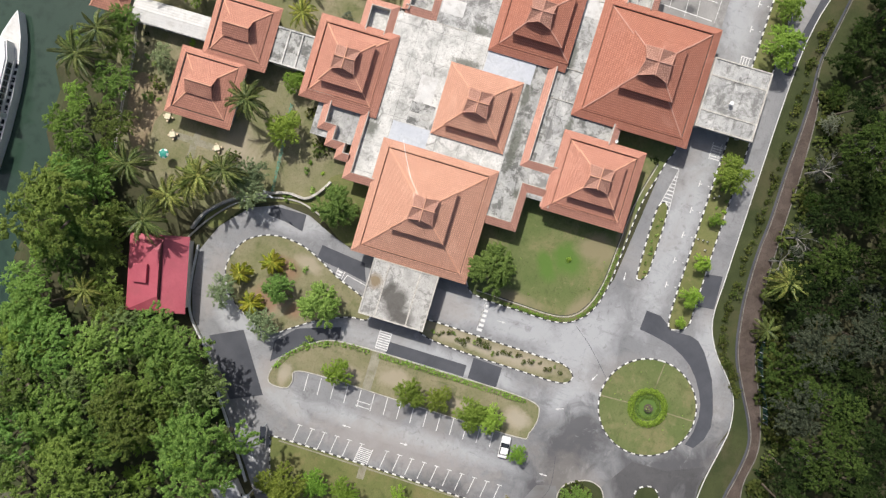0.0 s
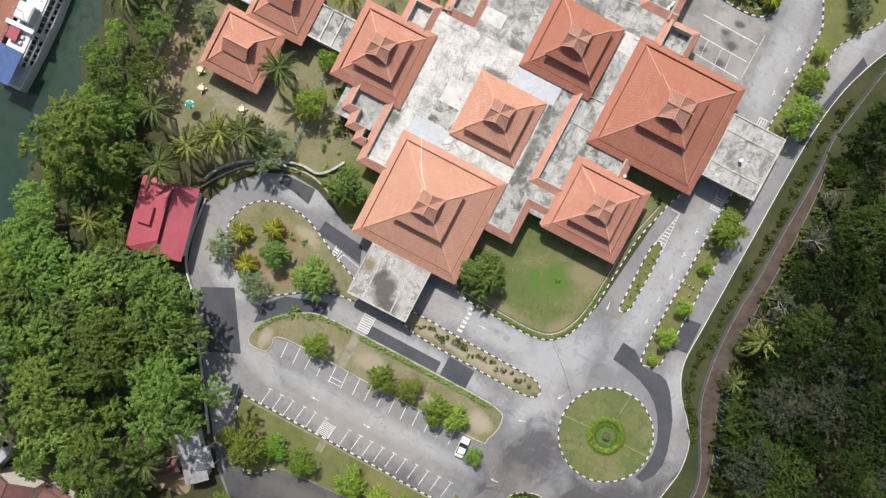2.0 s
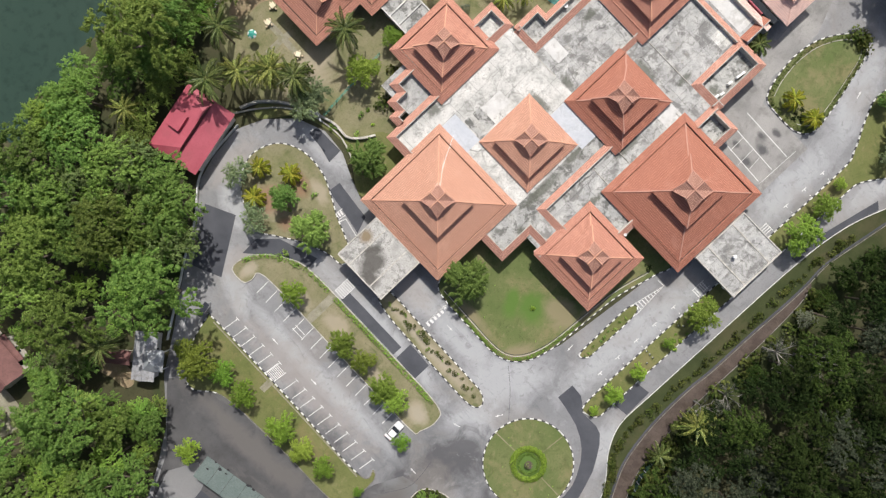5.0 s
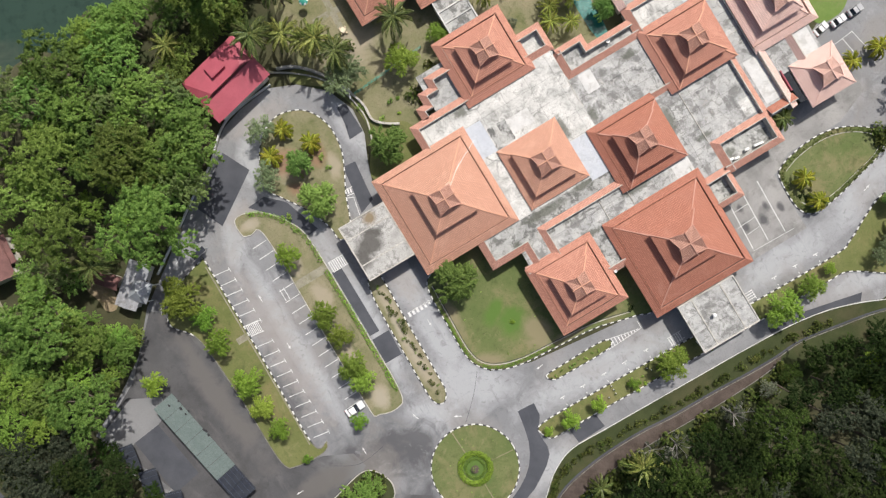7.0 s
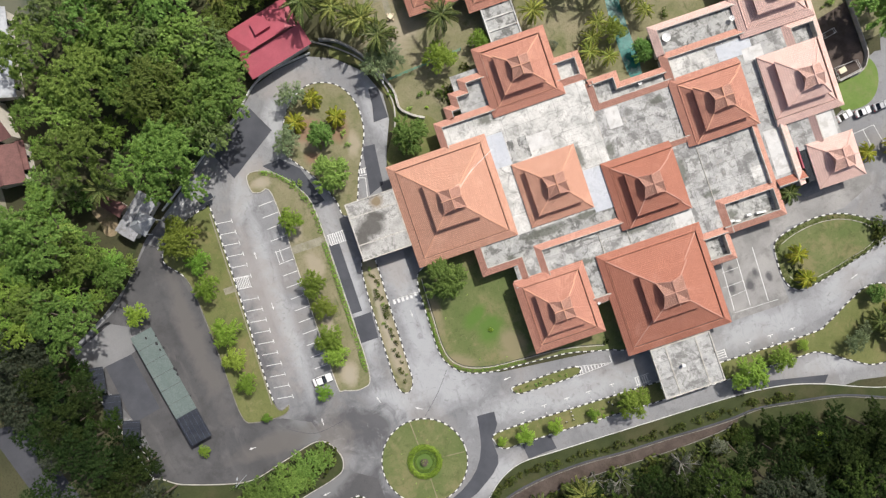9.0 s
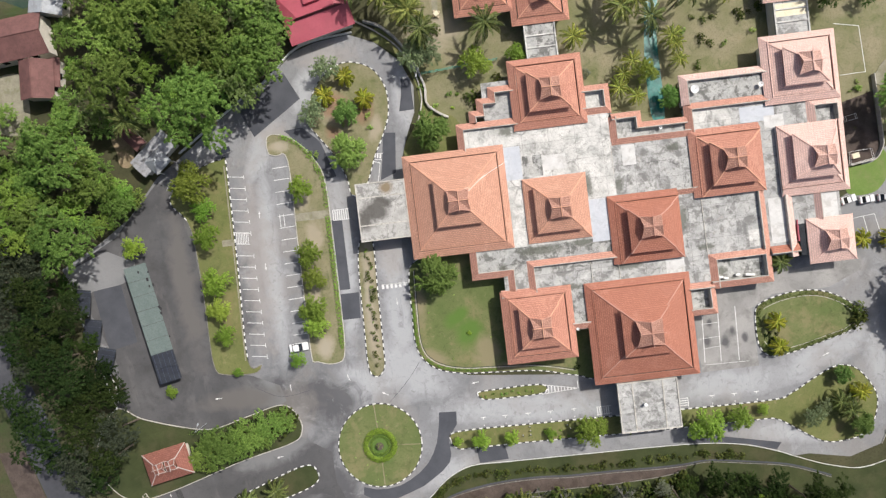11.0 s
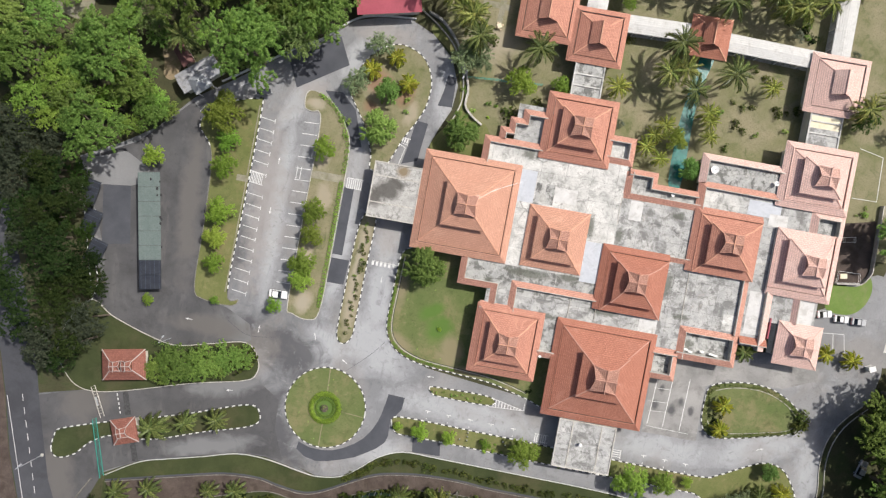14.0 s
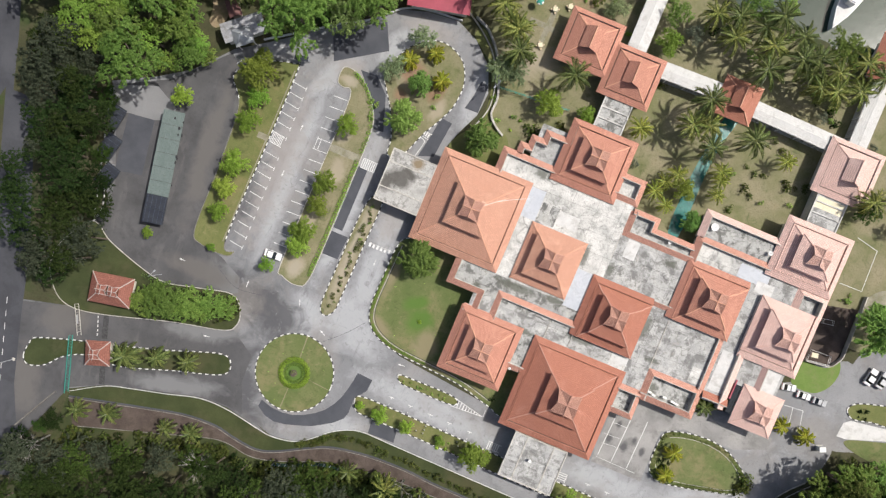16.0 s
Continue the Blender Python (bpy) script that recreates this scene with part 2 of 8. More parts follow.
# Dark public-road asphalt, lowered further for the cloud shade over it.
ASPHALT_ROAD_SHADED = material("asphalt_road_shaded", (0.050, 0.052, 0.060), (0.078, 0.080, 0.088), 0.09, 0.9, 50, 0.2,
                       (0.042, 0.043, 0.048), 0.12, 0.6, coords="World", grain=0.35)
# Brownish asphalt toned down for cloud shade over west car park and gate lanes.
ASPHALT_SHADED = material("asphalt_shaded", (0.070, 0.070, 0.073), (0.108, 0.107, 0.109), 0.09, 0.9, 50, 0.2, (0.055, 0.054, 0.056), 0.12, 0.6, coords="World", grain=0.4)
layer(ASPHALT_SHADED, (0.155, 0.150, 0.146), 0.28, 0.56, 0.70, 0.5, 0.4, (1.0, 3.0), 8)
layer(ASPHALT_SHADED, (0.045, 0.044, 0.046), 0.7, 0.58, 0.70, 0.5, 0.6)
# Lighter ovals fade that painted shade out towards the junction.
wear_and_shade(ASPHALT_SHADED, (0.185, 0.187, 0.190), (((-39.0, -27.5), 9, 7, 0), ((-42.0, -40.0), 14, 4, 15), ((-44.0, -54.5), 14, 3, 15)))
wear_and_shade(ASPHALT_SHADED, (0.125, 0.118, 0.112), (((-57.0, -4.0), 3.5, 24, 4), ((-72.0, -50.0), 8, 7, 0), ((-76.0, -66.0), 5, 10, 20), ((-48.0, -28.5), 14, 3, 0)))
ASPHALT_NEW = material("asphalt_fresh", (0.056, 0.060, 0.071), (0.082, 0.086, 0.098), 0.2, 0.85, 40, 0.2, coords="World", grain=0.3)
CONCRETE = material("concrete_stained", (0.48, 0.48, 0.455), (0.68, 0.67, 0.635), 0.35, 0.9, 12, 0.3,
                    (0.205, 0.203, 0.192), 0.30, 0.8, coords="World", edge=0.17, crack=0.07)
CONCRETE_GREY = material("concrete_grey", (0.34, 0.343, 0.335), (0.50, 0.498, 0.48), 0.45, 0.9, 14, 0.3,
                         (0.15, 0.15, 0.143), 0.42, 0.75, coords="World", edge=0.09, crack=0.10)
CONCRETE_DIRTY = material("concrete_mossy", (0.30, 0.305, 0.295), (0.46, 0.46, 0.435), 0.4, 0.9, 14, 0.3,
                          (0.10, 0.10, 0.094), 0.5, 0.85, coords="World", edge=0.06)
CONCRETE_PORCH = material("concrete_porch", (0.34, 0.335, 0.315), (0.55, 0.54, 0.51), 0.4, 0.9, 12, 0.3,
                          (0.15, 0.148, 0.14), 0.4, 0.8, coords="World", edge=0.10)
panels(CONCRETE, 5.3, 4.1, 0.93, 1.0, 0.62)
panels(CONCRETE_GREY, 4.7, 3.3, 0.88, 1.05, 0.62)
MOULD = (((13.0, 19.6), 2.4, 1.6, 0), ((28.0, 7.0), 1.4, 3.6, 0), ((27.4, 20.2), 2.0, 1.0, 0), ((16.8, -5.0), 7.0, 1.5, 0), ((25.6, -4.4), 3.6, 1.2, 0), ((9.1, -8.6), 1.5, 2.4, 0), ((45.9, -2.0), 1.6, 3.4, 0),
         ((22.0, -13.0), 4.5, 0.9, 0), ((33.8, -10.2), 5.0, 1.0, 0), ((52.4, -13.6), 2.2, 1.4, 0), ((58.2, -15.8), 2.4, 1.2, 0), ((50.0, -8.2), 2.4, 1.0, 0), ((34.2, 6.0), 1.2, 2.6, 0), ((45.4, 12.3), 2.4, 1.2, 0), ((6.6, 21.6), 1.8, 1.0, 0))
for m_, mould in ((CONCRETE, 0.5), (CONCRETE_GREY, 0.65), (CONCRETE_DIRTY, 0.9), (CONCRETE_PORCH, 0.8)):
    layer(m_, (0.17, 0.172, 0.155), 0.45, 0.535, 0.62, mould, 1.6, detail=13.0, rough=0.74)
    layer(m_, (0.66, 0.655, 0.63), 0.32, 0.57, 0.66, 0.42, 2.2, detail=11.0)
    layer(m_, (0.105, 0.105, 0.095), 1.5, 0.60, 0.68, 0.75, 0.8, detail=12.0, rough=0.72)
    layer(m_, (0.40, 0.36, 0.30), 0.8, 0.60, 0.70, 0.35, 0.6)
for m_ in (CONCRETE, CONCRETE_GREY, CONCRETE_DIRTY):
    wear_and_shade(m_, (0.095, 0.100, 0.080), MOULD, 1.3, 0.8)
wear_and_shade(CONCRETE_PORCH, (0.085, 0.080, 0.072), (((-15.33, 6.89), 4.2, 2.9, 10), ((-17.18, 5.28), 2.2, 2.6, 0), ((-13.48, 8.38), 2.6, 1.6, -20)))
wear_and_shade(CONCRETE_PORCH, (0.20, 0.15, 0.085), (((-12.33, 11.13), 1.9, 1.9, 0),))
MEMBRANE = material("pale_blue_membrane", (0.43, 0.455, 0.495), (0.52, 0.545, 0.575), 0.4, 0.6, 10, 0.1,
                    (0.32, 0.34, 0.37), 0.4, 0.6, coords="World", grain=0.4)
WHITE_SHEET = material("white_roof_sheet", (0.54, 0.54, 0.52), (0.64, 0.635, 0.61), 0.3, 0.6, 14, 0.1,
                       (0.38, 0.37, 0.345), 0.3, 0.6, coords="World", grain=0.4)
WHITE_PATCH = material("white_roof_patch", (0.52, 0.52, 0.505), (0.61, 0.605, 0.585), 0.5, 0.7, 14, 0.1, (0.38, 0.37, 0.345), 0.6, 0.7, coords="World", grain=0.4)
TILE_ORANGE = tiles("clay_tile_orange", (0.580, 0.312, 0.218), (0.645, 0.358, 0.258), (0.49, 0.255, 0.18))
TILE_RED = tiles("clay_tile_red", (0.435, 0.180, 0.122), (0.485, 0.212, 0.145), (0.375, 0.162, 0.117))
TILE_MID = tiles("clay_tile_salmon", (0.520, 0.245, 0.176), (0.58, 0.284, 0.205), (0.45, 0.21, 0.153))
TILE_PINK = tiles("clay_tile_faded", (0.775, 0.525, 0.455), (0.82, 0.582, 0.512), (0.70, 0.465, 0.39))
TILE_SKIRT = tiles("clay_tile_parapet", (0.57, 0.295, 0.22), (0.63, 0.345, 0.265), (0.50, 0.25, 0.185))
TILE_GRIMY = tiles("clay_tile_grimy", (0.40, 0.215, 0.160), (0.50, 0.285, 0.220), (0.29, 0.155, 0.118))
TILE_PINK_GRIMY = tiles("clay_tile_faded_grimy", (0.58, 0.365, 0.300), (0.66, 0.43, 0.36), (0.46, 0.285, 0.235))
# Gatehouse tiles darkened for the cloud shade over the entrance.
TILE_SHADED = tiles("clay_tile_shaded", (0.26, 0.105, 0.078), (0.32, 0.135, 0.10), (0.20, 0.09, 0.07))
for m_, pale, dirt in ((TILE_ORANGE, (0.66, 0.40, 0.29), (0.40, 0.19, 0.12)), (TILE_RED, (0.49, 0.24, 0.175), (0.27, 0.11, 0.08)), (TILE_MID, (0.60, 0.32, 0.23), (0.35, 0.15, 0.10)),
                       (TILE_PINK, (0.83, 0.63, 0.555), (0.67, 0.45, 0.38)), (TILE_SKIRT, (0.68, 0.40, 0.31), (0.40, 0.19, 0.135))):
    layer(m_, pale, 0.30, 0.54, 0.70, 0.55, 0.8)
    layer(m_, dirt, 0.9, 0.60, 0.78, 0.32, 1.0, detail=11.0)
    layer(m_, dirt, 4.5, 0.62, 0.74, 0.28)
wear_and_shade(TILE_ORANGE, (0.72, 0.50, 0.40), (((5.8, 9.8), 4.2, 0.22, 40), ((3.4, 8.4), 1.2, 0.6, 30)))
RIDGE_GREY = material("ridge_cap_grey", (0.36, 0.31, 0.285), (0.48, 0.43, 0.40), 1.0, 0.8, 8, 0.2, coords="World")
RIDGE_DULL = material("ridge_cap_dull", (0.47, 0.245, 0.18), (0.56, 0.32, 0.25), 1.0, 0.8, 8, 0.2, coords="World")
RIDGE = material("ridge_cap", (0.62, 0.32, 0.21), (0.70, 0.40, 0.28), 1.0, 0.8, 8, 0.2, coords="World")
RIDGE_PINK = material("ridge_cap_faded", (0.66, 0.43, 0.36), (0.74, 0.51, 0.44), 1.0, 0.8, 8, 0.2, coords="World")
GUTTER = material("gutter_dark", (0.085, 0.062, 0.052), (0.135, 0.10, 0.085), 1.0, 0.9, coords="World")
WALL = material("cream_render", (0.62, 0.58, 0.50), (0.72, 0.68, 0.60), 0.5, 0.85, 12, 0.15, coords="World")
TRIM = material("white_paint", (0.72, 0.72, 0.70), (0.80, 0.80, 0.78), 1.0, 0.6, 10, 0.1, coords="World")
KERB_WHITE = material("kerb_white", (0.62, 0.62, 0.60), (0.78, 0.78, 0.75), 2.0, 0.8, 6, 0.2, (0.35, 0.34, 0.32), 1.2, 0.5, coords="World")
KERB_BLACK = material("kerb_black", (0.04, 0.04, 0.042), (0.08, 0.08, 0.08), 2.0, 0.8, 6, 0.2, coords="World")
PAINT = material("road_paint", (0.62, 0.62, 0.61), (0.74, 0.74, 0.72), 1.5, 0.7, 8, 0.1, (0.34, 0.34, 0.34), 0.8, 0.7, coords="World")
GRASS = material("lawn", (0.115, 0.135, 0.042), (0.165, 0.170, 0.066), 0.12, 0.95, 30, 0.6, (0.22, 0.175, 0.09), 0.10, 0.5, coords="World", grain=0.7)
GRASS_FRESH = material("lawn_fresh", (0.102, 0.135, 0.044), (0.150, 0.165, 0.068), 0.14, 0.95, 25, 0.6, (0.205, 0.180, 0.092), 0.13, 0.75, coords="World", grain=0.7)
GRASS_MOWN = material("lawn_mown", (0.115, 0.185, 0.040), (0.160, 0.225, 0.062), 0.3, 0.95, 25, 0.6, (0.185, 0.200, 0.085), 0.2, 0.6, coords="World", grain=0.6)
CORAL = material("faded_pink_plastic", (0.46, 0.22, 0.20), (0.56, 0.30, 0.27), 1.0, 0.6, 8, 0.1, coords="World")
GRASS_DRY = material("lawn_dry", (0.165, 0.164, 0.082), (0.255, 0.226, 0.145), 0.16, 0.95, 20, 0.6, (0.125, 0.142, 0.055), 0.11, 0.6, coords="World", grain=0.8)
for m_ in (GRASS, GRASS_FRESH, GRASS_DRY):
    layer(m_, (0.060, 0.085, 0.024), 0.35, 0.54, 0.68, 0.55, 1.0)
    layer(m_, (0.255, 0.220, 0.125), 0.8, 0.58, 0.72, 0.50, 0.6)
    layer(m_, (0.050, 0.060, 0.022), 3.5, 0.60, 0.70, 0.55)
wear_and_shade(GRASS_DRY, (0.320, 0.280, 0.205), (((-28.78, 3.33), 2.5, 4.5, 0), ((-29.37, -19.42), 2.8, 4, 0), ((-29.79, -7.42), 1.4, 7, 0), ((-20.93, 28.24), 4, 4.5, 30), ((-13.21, 24.08), 2, 3.5, -20), ((-18.9, -18.0), 2.2, 12, 0), ((-18.2, -4.5), 1.8, 8, 0),
                                         ((-30.18, 11.07), 2.5, 4, 0), ((-34.07, 22.95), 2.5, 1.6, 0), ((2.21, 42.26), 8, 5, 20)))
wear_and_shade(GRASS_DRY, (0.235, 0.150, 0.095), (((-20.6, 29.0), 4.0, 5.0, 30), ((-15.5, 27.5), 2.6, 4.0, -20), ((-22.3, 24.2), 2.4, 2.0, 0)))
wear_and_shade(GRASS_FRESH, (0.085, 0.155, 0.030), (((0.82, -20.30), 3.8, 4.5, 0), ((-1.33, -16.95), 4.0, 2.4, 30), ((-20.43, -41.56), 4.5, 4.5, 0)))
wear_and_shade(GRASS_DRY, (0.34, 0.305, 0.235), (((-18.9, -12.0), 1.1, 11, 0), ((-29.2, -20.2), 2.4, 2.6, 0), ((-33.2, 22.6), 2.2, 1.6, 0)), 0.7, 0.7)
wear_and_shade(GRASS_FRESH, (0.225, 0.195, 0.115), (((4.04, -24.72), 4.0, 5.0, 20), ((-6.71, -24.76), 5, 2.2, -30), ((-8.49, -13.38), 1.8, 6, 0), ((8.22, -28.31), 6, 1.6, 0)))
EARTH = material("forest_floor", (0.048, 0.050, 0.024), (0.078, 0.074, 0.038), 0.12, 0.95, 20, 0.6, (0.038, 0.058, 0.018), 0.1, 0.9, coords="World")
# Brown soil, its tone also lowered for the shade over the lower track.
SOIL = material("bare_soil", (0.066, 0.050, 0.043), (0.108, 0.085, 0.072), 0.35, 0.95, 14, 0.5, (0.050, 0.038, 0.028), 0.3, 0.7, coords="World")
SOIL_WARM = material("red_soil", (0.235, 0.180, 0.110), (0.315, 0.245, 0.160), 0.4, 0.95, 10, 0.5, (0.165, 0.160, 0.075), 0.3, 0.9, coords="World")
# Lawn green darkened for cloud shade at the gate and lower drive.
GRASS_SHADED = material("grass_shaded", (0.034, 0.046, 0.016), (0.056, 0.066, 0.025), 0.2, 0.95, 25, 0.6, (0.078, 0.070, 0.036), 0.13, 0.6, coords="World", grain=0.7)
BARK = material("bark", (0.10, 0.08, 0.06), (0.18, 0.15, 0.115), 2.0, 0.9, 6, 0.6)
BARK_PALE = material("bark_pale", (0.18, 0.175, 0.155), (0.29, 0.28, 0.25), 2.0, 0.9, 6, 0.4)
METAL_GREEN = material("green_metal_sheet", (0.115, 0.148, 0.138), (0.158, 0.192, 0.178), 0.5, 0.5, 10, 0.1, (0.09, 0.12, 0.115), 0.5, 0.6, coords="World")
METAL_DARK = material("dark_metal_sheet", (0.022, 0.026, 0.036), (0.04, 0.045, 0.055), 0.5, 0.5, 10, 0.1, coords="World")
METAL_BLUE = material("blue_grey_sheet", (0.045, 0.055, 0.085), (0.07, 0.08, 0.11), 0.5, 0.5, 10, 0.1, coords="World")
METAL_RED = material("red_metal_sheet", (0.34, 0.072, 0.098), (0.40, 0.094, 0.122), 0.3, 0.55, 10, 0.1, (0.29, 0.075, 0.092), 0.2, 0.5, coords="World", grain=0.4)
METAL_BROWN = material("brown_shingle", (0.13, 0.065, 0.06), (0.19, 0.095, 0.085), 0.5, 0.8, 10, 0.3, coords="World")
ZINC_OLD = material("old_zinc_sheet", (0.25, 0.255, 0.265), (0.38, 0.385, 0.395), 0.8, 0.55, 10, 0.15, (0.12, 0.105, 0.095), 0.6, 0.7, coords="World")
METAL_GREY = material("grey_zinc_sheet", (0.30, 0.32, 0.34), (0.42, 0.44, 0.46), 0.5, 0.5, 10, 0.1, (0.22, 0.20, 0.18), 0.4, 0.4, coords="World")
STONE = material("pale_stone", (0.40, 0.38, 0.34), (0.58, 0.56, 0.51), 1.0, 0.9, 6, 0.4, (0.18, 0.17, 0.14), 0.8, 0.6, coords="World")
STONE_DARK = material("dark_stone", (0.15, 0.14, 0.125), (0.26, 0.25, 0.225), 1.0, 0.9, 6, 0.4, (0.07, 0.07, 0.055), 0.8, 0.7, coords="World")
PATH_STONE = material("path_stone", (0.22, 0.205, 0.15), (0.30, 0.285, 0.22), 0.6, 0.9, 10, 0.3, (0.15, 0.155, 0.075), 0.5, 0.6, coords="World")
YARD = material("yard_concrete", (0.225, 0.222, 0.215), (0.330, 0.322, 0.308), 0.15, 0.9, 30, 0.3, (0.165, 0.162, 0.155), 0.25, 0.7, coords="World", grain=0.5)
wear_and_shade(YARD, (0.085, 0.085, 0.088), (((49.41, -28.16), 1.1, 1.5, 0), ((53.19, -28.51), 1.2, 1.7, 0), ((54.82, -26.36), 1.0, 1.4, 0), ((57.31, -28.13), 0.9, 1.4, 0), ((50.32, -24.22), 0.8, 1.2, 0)))
TEAL = material("teal_pool_lining", (0.012, 0.115, 0.10), (0.03, 0.19, 0.165), 0.3, 0.2, 6, 0.5, (0.20, 0.36, 0.33), 0.5, 0.15, coords="World", spec=0.5)
TEAL_PAINT = material("teal_paint", (0.03, 0.25, 0.20), (0.06, 0.32, 0.26), 1.0, 0.6, coords="World")
TEAL_DULL = material("teal_netting", (0.014, 0.050, 0.045), (0.025, 0.075, 0.065), 1.0, 0.8, coords="World")
RED_PAINT = material("red_paint", (0.45, 0.04, 0.05), (0.52, 0.07, 0.08), 1.0, 0.6, coords="World")
DARK = material("dark_plastic", (0.02, 0.02, 0.022), (0.035, 0.035, 0.037), 2.0, 0.5)
RUBBER = material("rubber", (0.018, 0.018, 0.018), (0.03, 0.03, 0.03), 4.0, 0.8)
CAR_WHITE = material("car_white", (0.74, 0.74, 0.74), (0.80, 0.80, 0.80), 0.5, 0.25, 8, 0.0, spec=0.5)
BOAT_BLUE = material("blue_canvas", (0.055, 0.10, 0.24), (0.085, 0.14, 0.31), 1.0, 0.7, 8, 0.1)
CAR_SILVER = material("car_silver", (0.40, 0.41, 0.42), (0.5, 0.51, 0.52), 0.5, 0.3, 8, 0.0, metal=0.4, spec=0.5)
GLASS = material("tinted_glass", (0.012, 0.015, 0.018), (0.02, 0.024, 0.028), 1.0, 0.08, 4, 0.0, spec=0.6)
CREAM = material("cream_canvas", (0.66, 0.60, 0.42), (0.74, 0.68, 0.52), 1.0, 0.8, coords="World")
WOOD_GREY = material("grey_timber", (0.16, 0.145, 0.125), (0.25, 0.23, 0.20), 0.8, 0.85, 10, 0.3, coords="World")
WOOD = material("pale_wood", (0.50, 0.40, 0.27), (0.62, 0.50, 0.36), 2.0, 0.7)
WATER = material("river_water", (0.025, 0.049, 0.035), (0.036, 0.063, 0.044), 0.02, 0.12, 30, 0.35, coords="World", spec=0.5)

wear_and_shade(WATER, (0.135, 0.135, 0.092), (((-78.0, 72.0), 26, 16, 10), ((-100.0, 90.0), 30, 26, 0)), 0.06)

LEAF_FOREST = leaf("leaf_forest", (0.116, 0.228, 0.034), (0.258, 0.418, 0.080))
LEAF_PARK = leaf("leaf_park", (0.140, 0.235, 0.030), (0.300, 0.415, 0.075))
LEAF_OLIVE = leaf("leaf_olive", (0.120, 0.232, 0.044), (0.260, 0.412, 0.100))
# Dark leaf tones below carry the cloud shade over the south and west woods.
LEAF_DARK_SHADED = leaf("leaf_dark_shaded", (0.012, 0.026, 0.008), (0.032, 0.054, 0.017), 0.75, 0.03)
LEAF_SHADED = leaf("leaf_shaded", (0.018, 0.033, 0.009), (0.046, 0.068, 0.020), 0.75, 0.03)
LEAF_SHADED_GREEN = leaf("leaf_shaded_green", (0.022, 0.048, 0.011), (0.060, 0.100, 0.024), 0.75, 0.04)
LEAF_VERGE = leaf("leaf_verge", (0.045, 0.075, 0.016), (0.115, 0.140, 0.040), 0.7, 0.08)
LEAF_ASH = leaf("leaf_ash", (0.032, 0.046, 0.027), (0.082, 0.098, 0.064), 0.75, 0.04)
LEAF_HAZE = leaf("leaf_haze", (0.120, 0.192, 0.055), (0.254, 0.345, 0.120))
LEAF_DEEP = leaf("leaf_deep", (0.082, 0.156, 0.027), (0.200, 0.304, 0.067))
LEAF_ROUND = leaf("leaf_round", (0.108, 0.225, 0.044), (0.245, 0.410, 0.104))
LEAF_SAGE = leaf("leaf_sage", (0.150, 0.205, 0.098), (0.280, 0.345, 0.178))
LEAF_BRIGHT = leaf("leaf_bright", (0.128, 0.256, 0.030), (0.250, 0.400, 0.060))
LEAF_GREY = leaf("leaf_greyish", (0.090, 0.114, 0.074), (0.180, 0.205, 0.142))
FROND = leaf("palm_frond", (0.060, 0.110, 0.020), (0.400, 0.440, 0.130), 0.35)
FROND_LIGHT = leaf("palm_frond_light", (0.085, 0.150, 0.018), (0.470, 0.510, 0.110), 0.4)
FROND_YELLOW = leaf("palm_frond_yellow", (0.150, 0.220, 0.020), (0.540, 0.540, 0.080), 0.4)
FROND_DARK = leaf("palm_frond_dark", (0.044, 0.082, 0.022), (0.235, 0.285, 0.096), 0.3)


# ---- mesh helpers ----
def planar_uv(bm):
    """Metres on every face: u level, v up the slope."""
    lay = bm.loops.layers.uv.verify()
    for f in bm.faces:
        f.normal_update()
        n = f.normal
        u = Vector((0, 0, 1)).cross(n)
        u = u.normalized() if u.length > 0.02 else Vector((1, 0, 0))
        v = n.cross(u)
        for lp in f.loops:
            lp[lay].uv = (lp.vert.co.dot(u), lp.vert.co.dot(v))


def finish(name, bm, mats, smooth=False):
    planar_uv(bm)
    me = bpy.data.meshes.new(name)
    bm.to_mesh(me)
    bm.free()
    for m in (mats if isinstance(mats, (list, tuple)) else [mats]):
        me.materials.append(m)
    if smooth:
        for p in me.polygons:
            p.use_smooth = True
    return me


def part(name, bm, mat, parent, label="", smooth=False):
    ob = new(name, finish(name, bm, mat, smooth))
    ob.parent = parent
    return tagged(ob, label) if label else ob


def thing(name, label, category, group="", kind="", at=(0, 0, 0), turn=0.0):
    ob = new(name)
    ob.empty_display_size = 0.5
    ob.matrix_basis = pose(*at, 0, 0, turn)
    return tagged(ob, label, category, group, kind)


def solid(name, bm, mat, label, category, group="", kind="", smooth=False):
    return tagged(new(name, finish(name, bm, mat, smooth)), label, category, group, kind)


def box(bm, x0, y0, z0, x1, y1, z1, bevel=0.0, index=0):
    r = bmesh.ops.create_cube(bm, size=1.0, matrix=Matrix.Translation(((x0 + x1) / 2, (y0 + y1) / 2, (z0 + z1) / 2))
                              @ Matrix.Diagonal((abs(x1 - x0), abs(y1 - y0), abs(z1 - z0), 1)))
    vs = r["verts"]
    if index:
        for f in {f for v in vs for f in v.link_faces}:
            f.material_index = index
    if bevel:
        bmesh.ops.bevel(bm, geom=list({e for v in vs for e in v.link_edges}), offset=bevel, segments=1, affect='EDGES')


def boxes(*rows):
    bm = bmesh.new()
    for r in rows:
        box(bm, *r)
    return bm


def beam(bm, a, b, w, h=None, index=0):
    """A square bar from a to b."""
    a, b = Vector(a), Vector(b)
    d = b - a
    q = d.to_track_quat("Z", "Y").to_matrix().to_4x4()
    r = bmesh.ops.create_cube(bm, size=1.0, matrix=Matrix.Translation((a + b) / 2) @ q @ Matrix.Diagonal((w, h or w, d.length, 1)))
    if index:
        for f in {f for v in r["verts"] for f in v.link_faces}:
            f.material_index = index


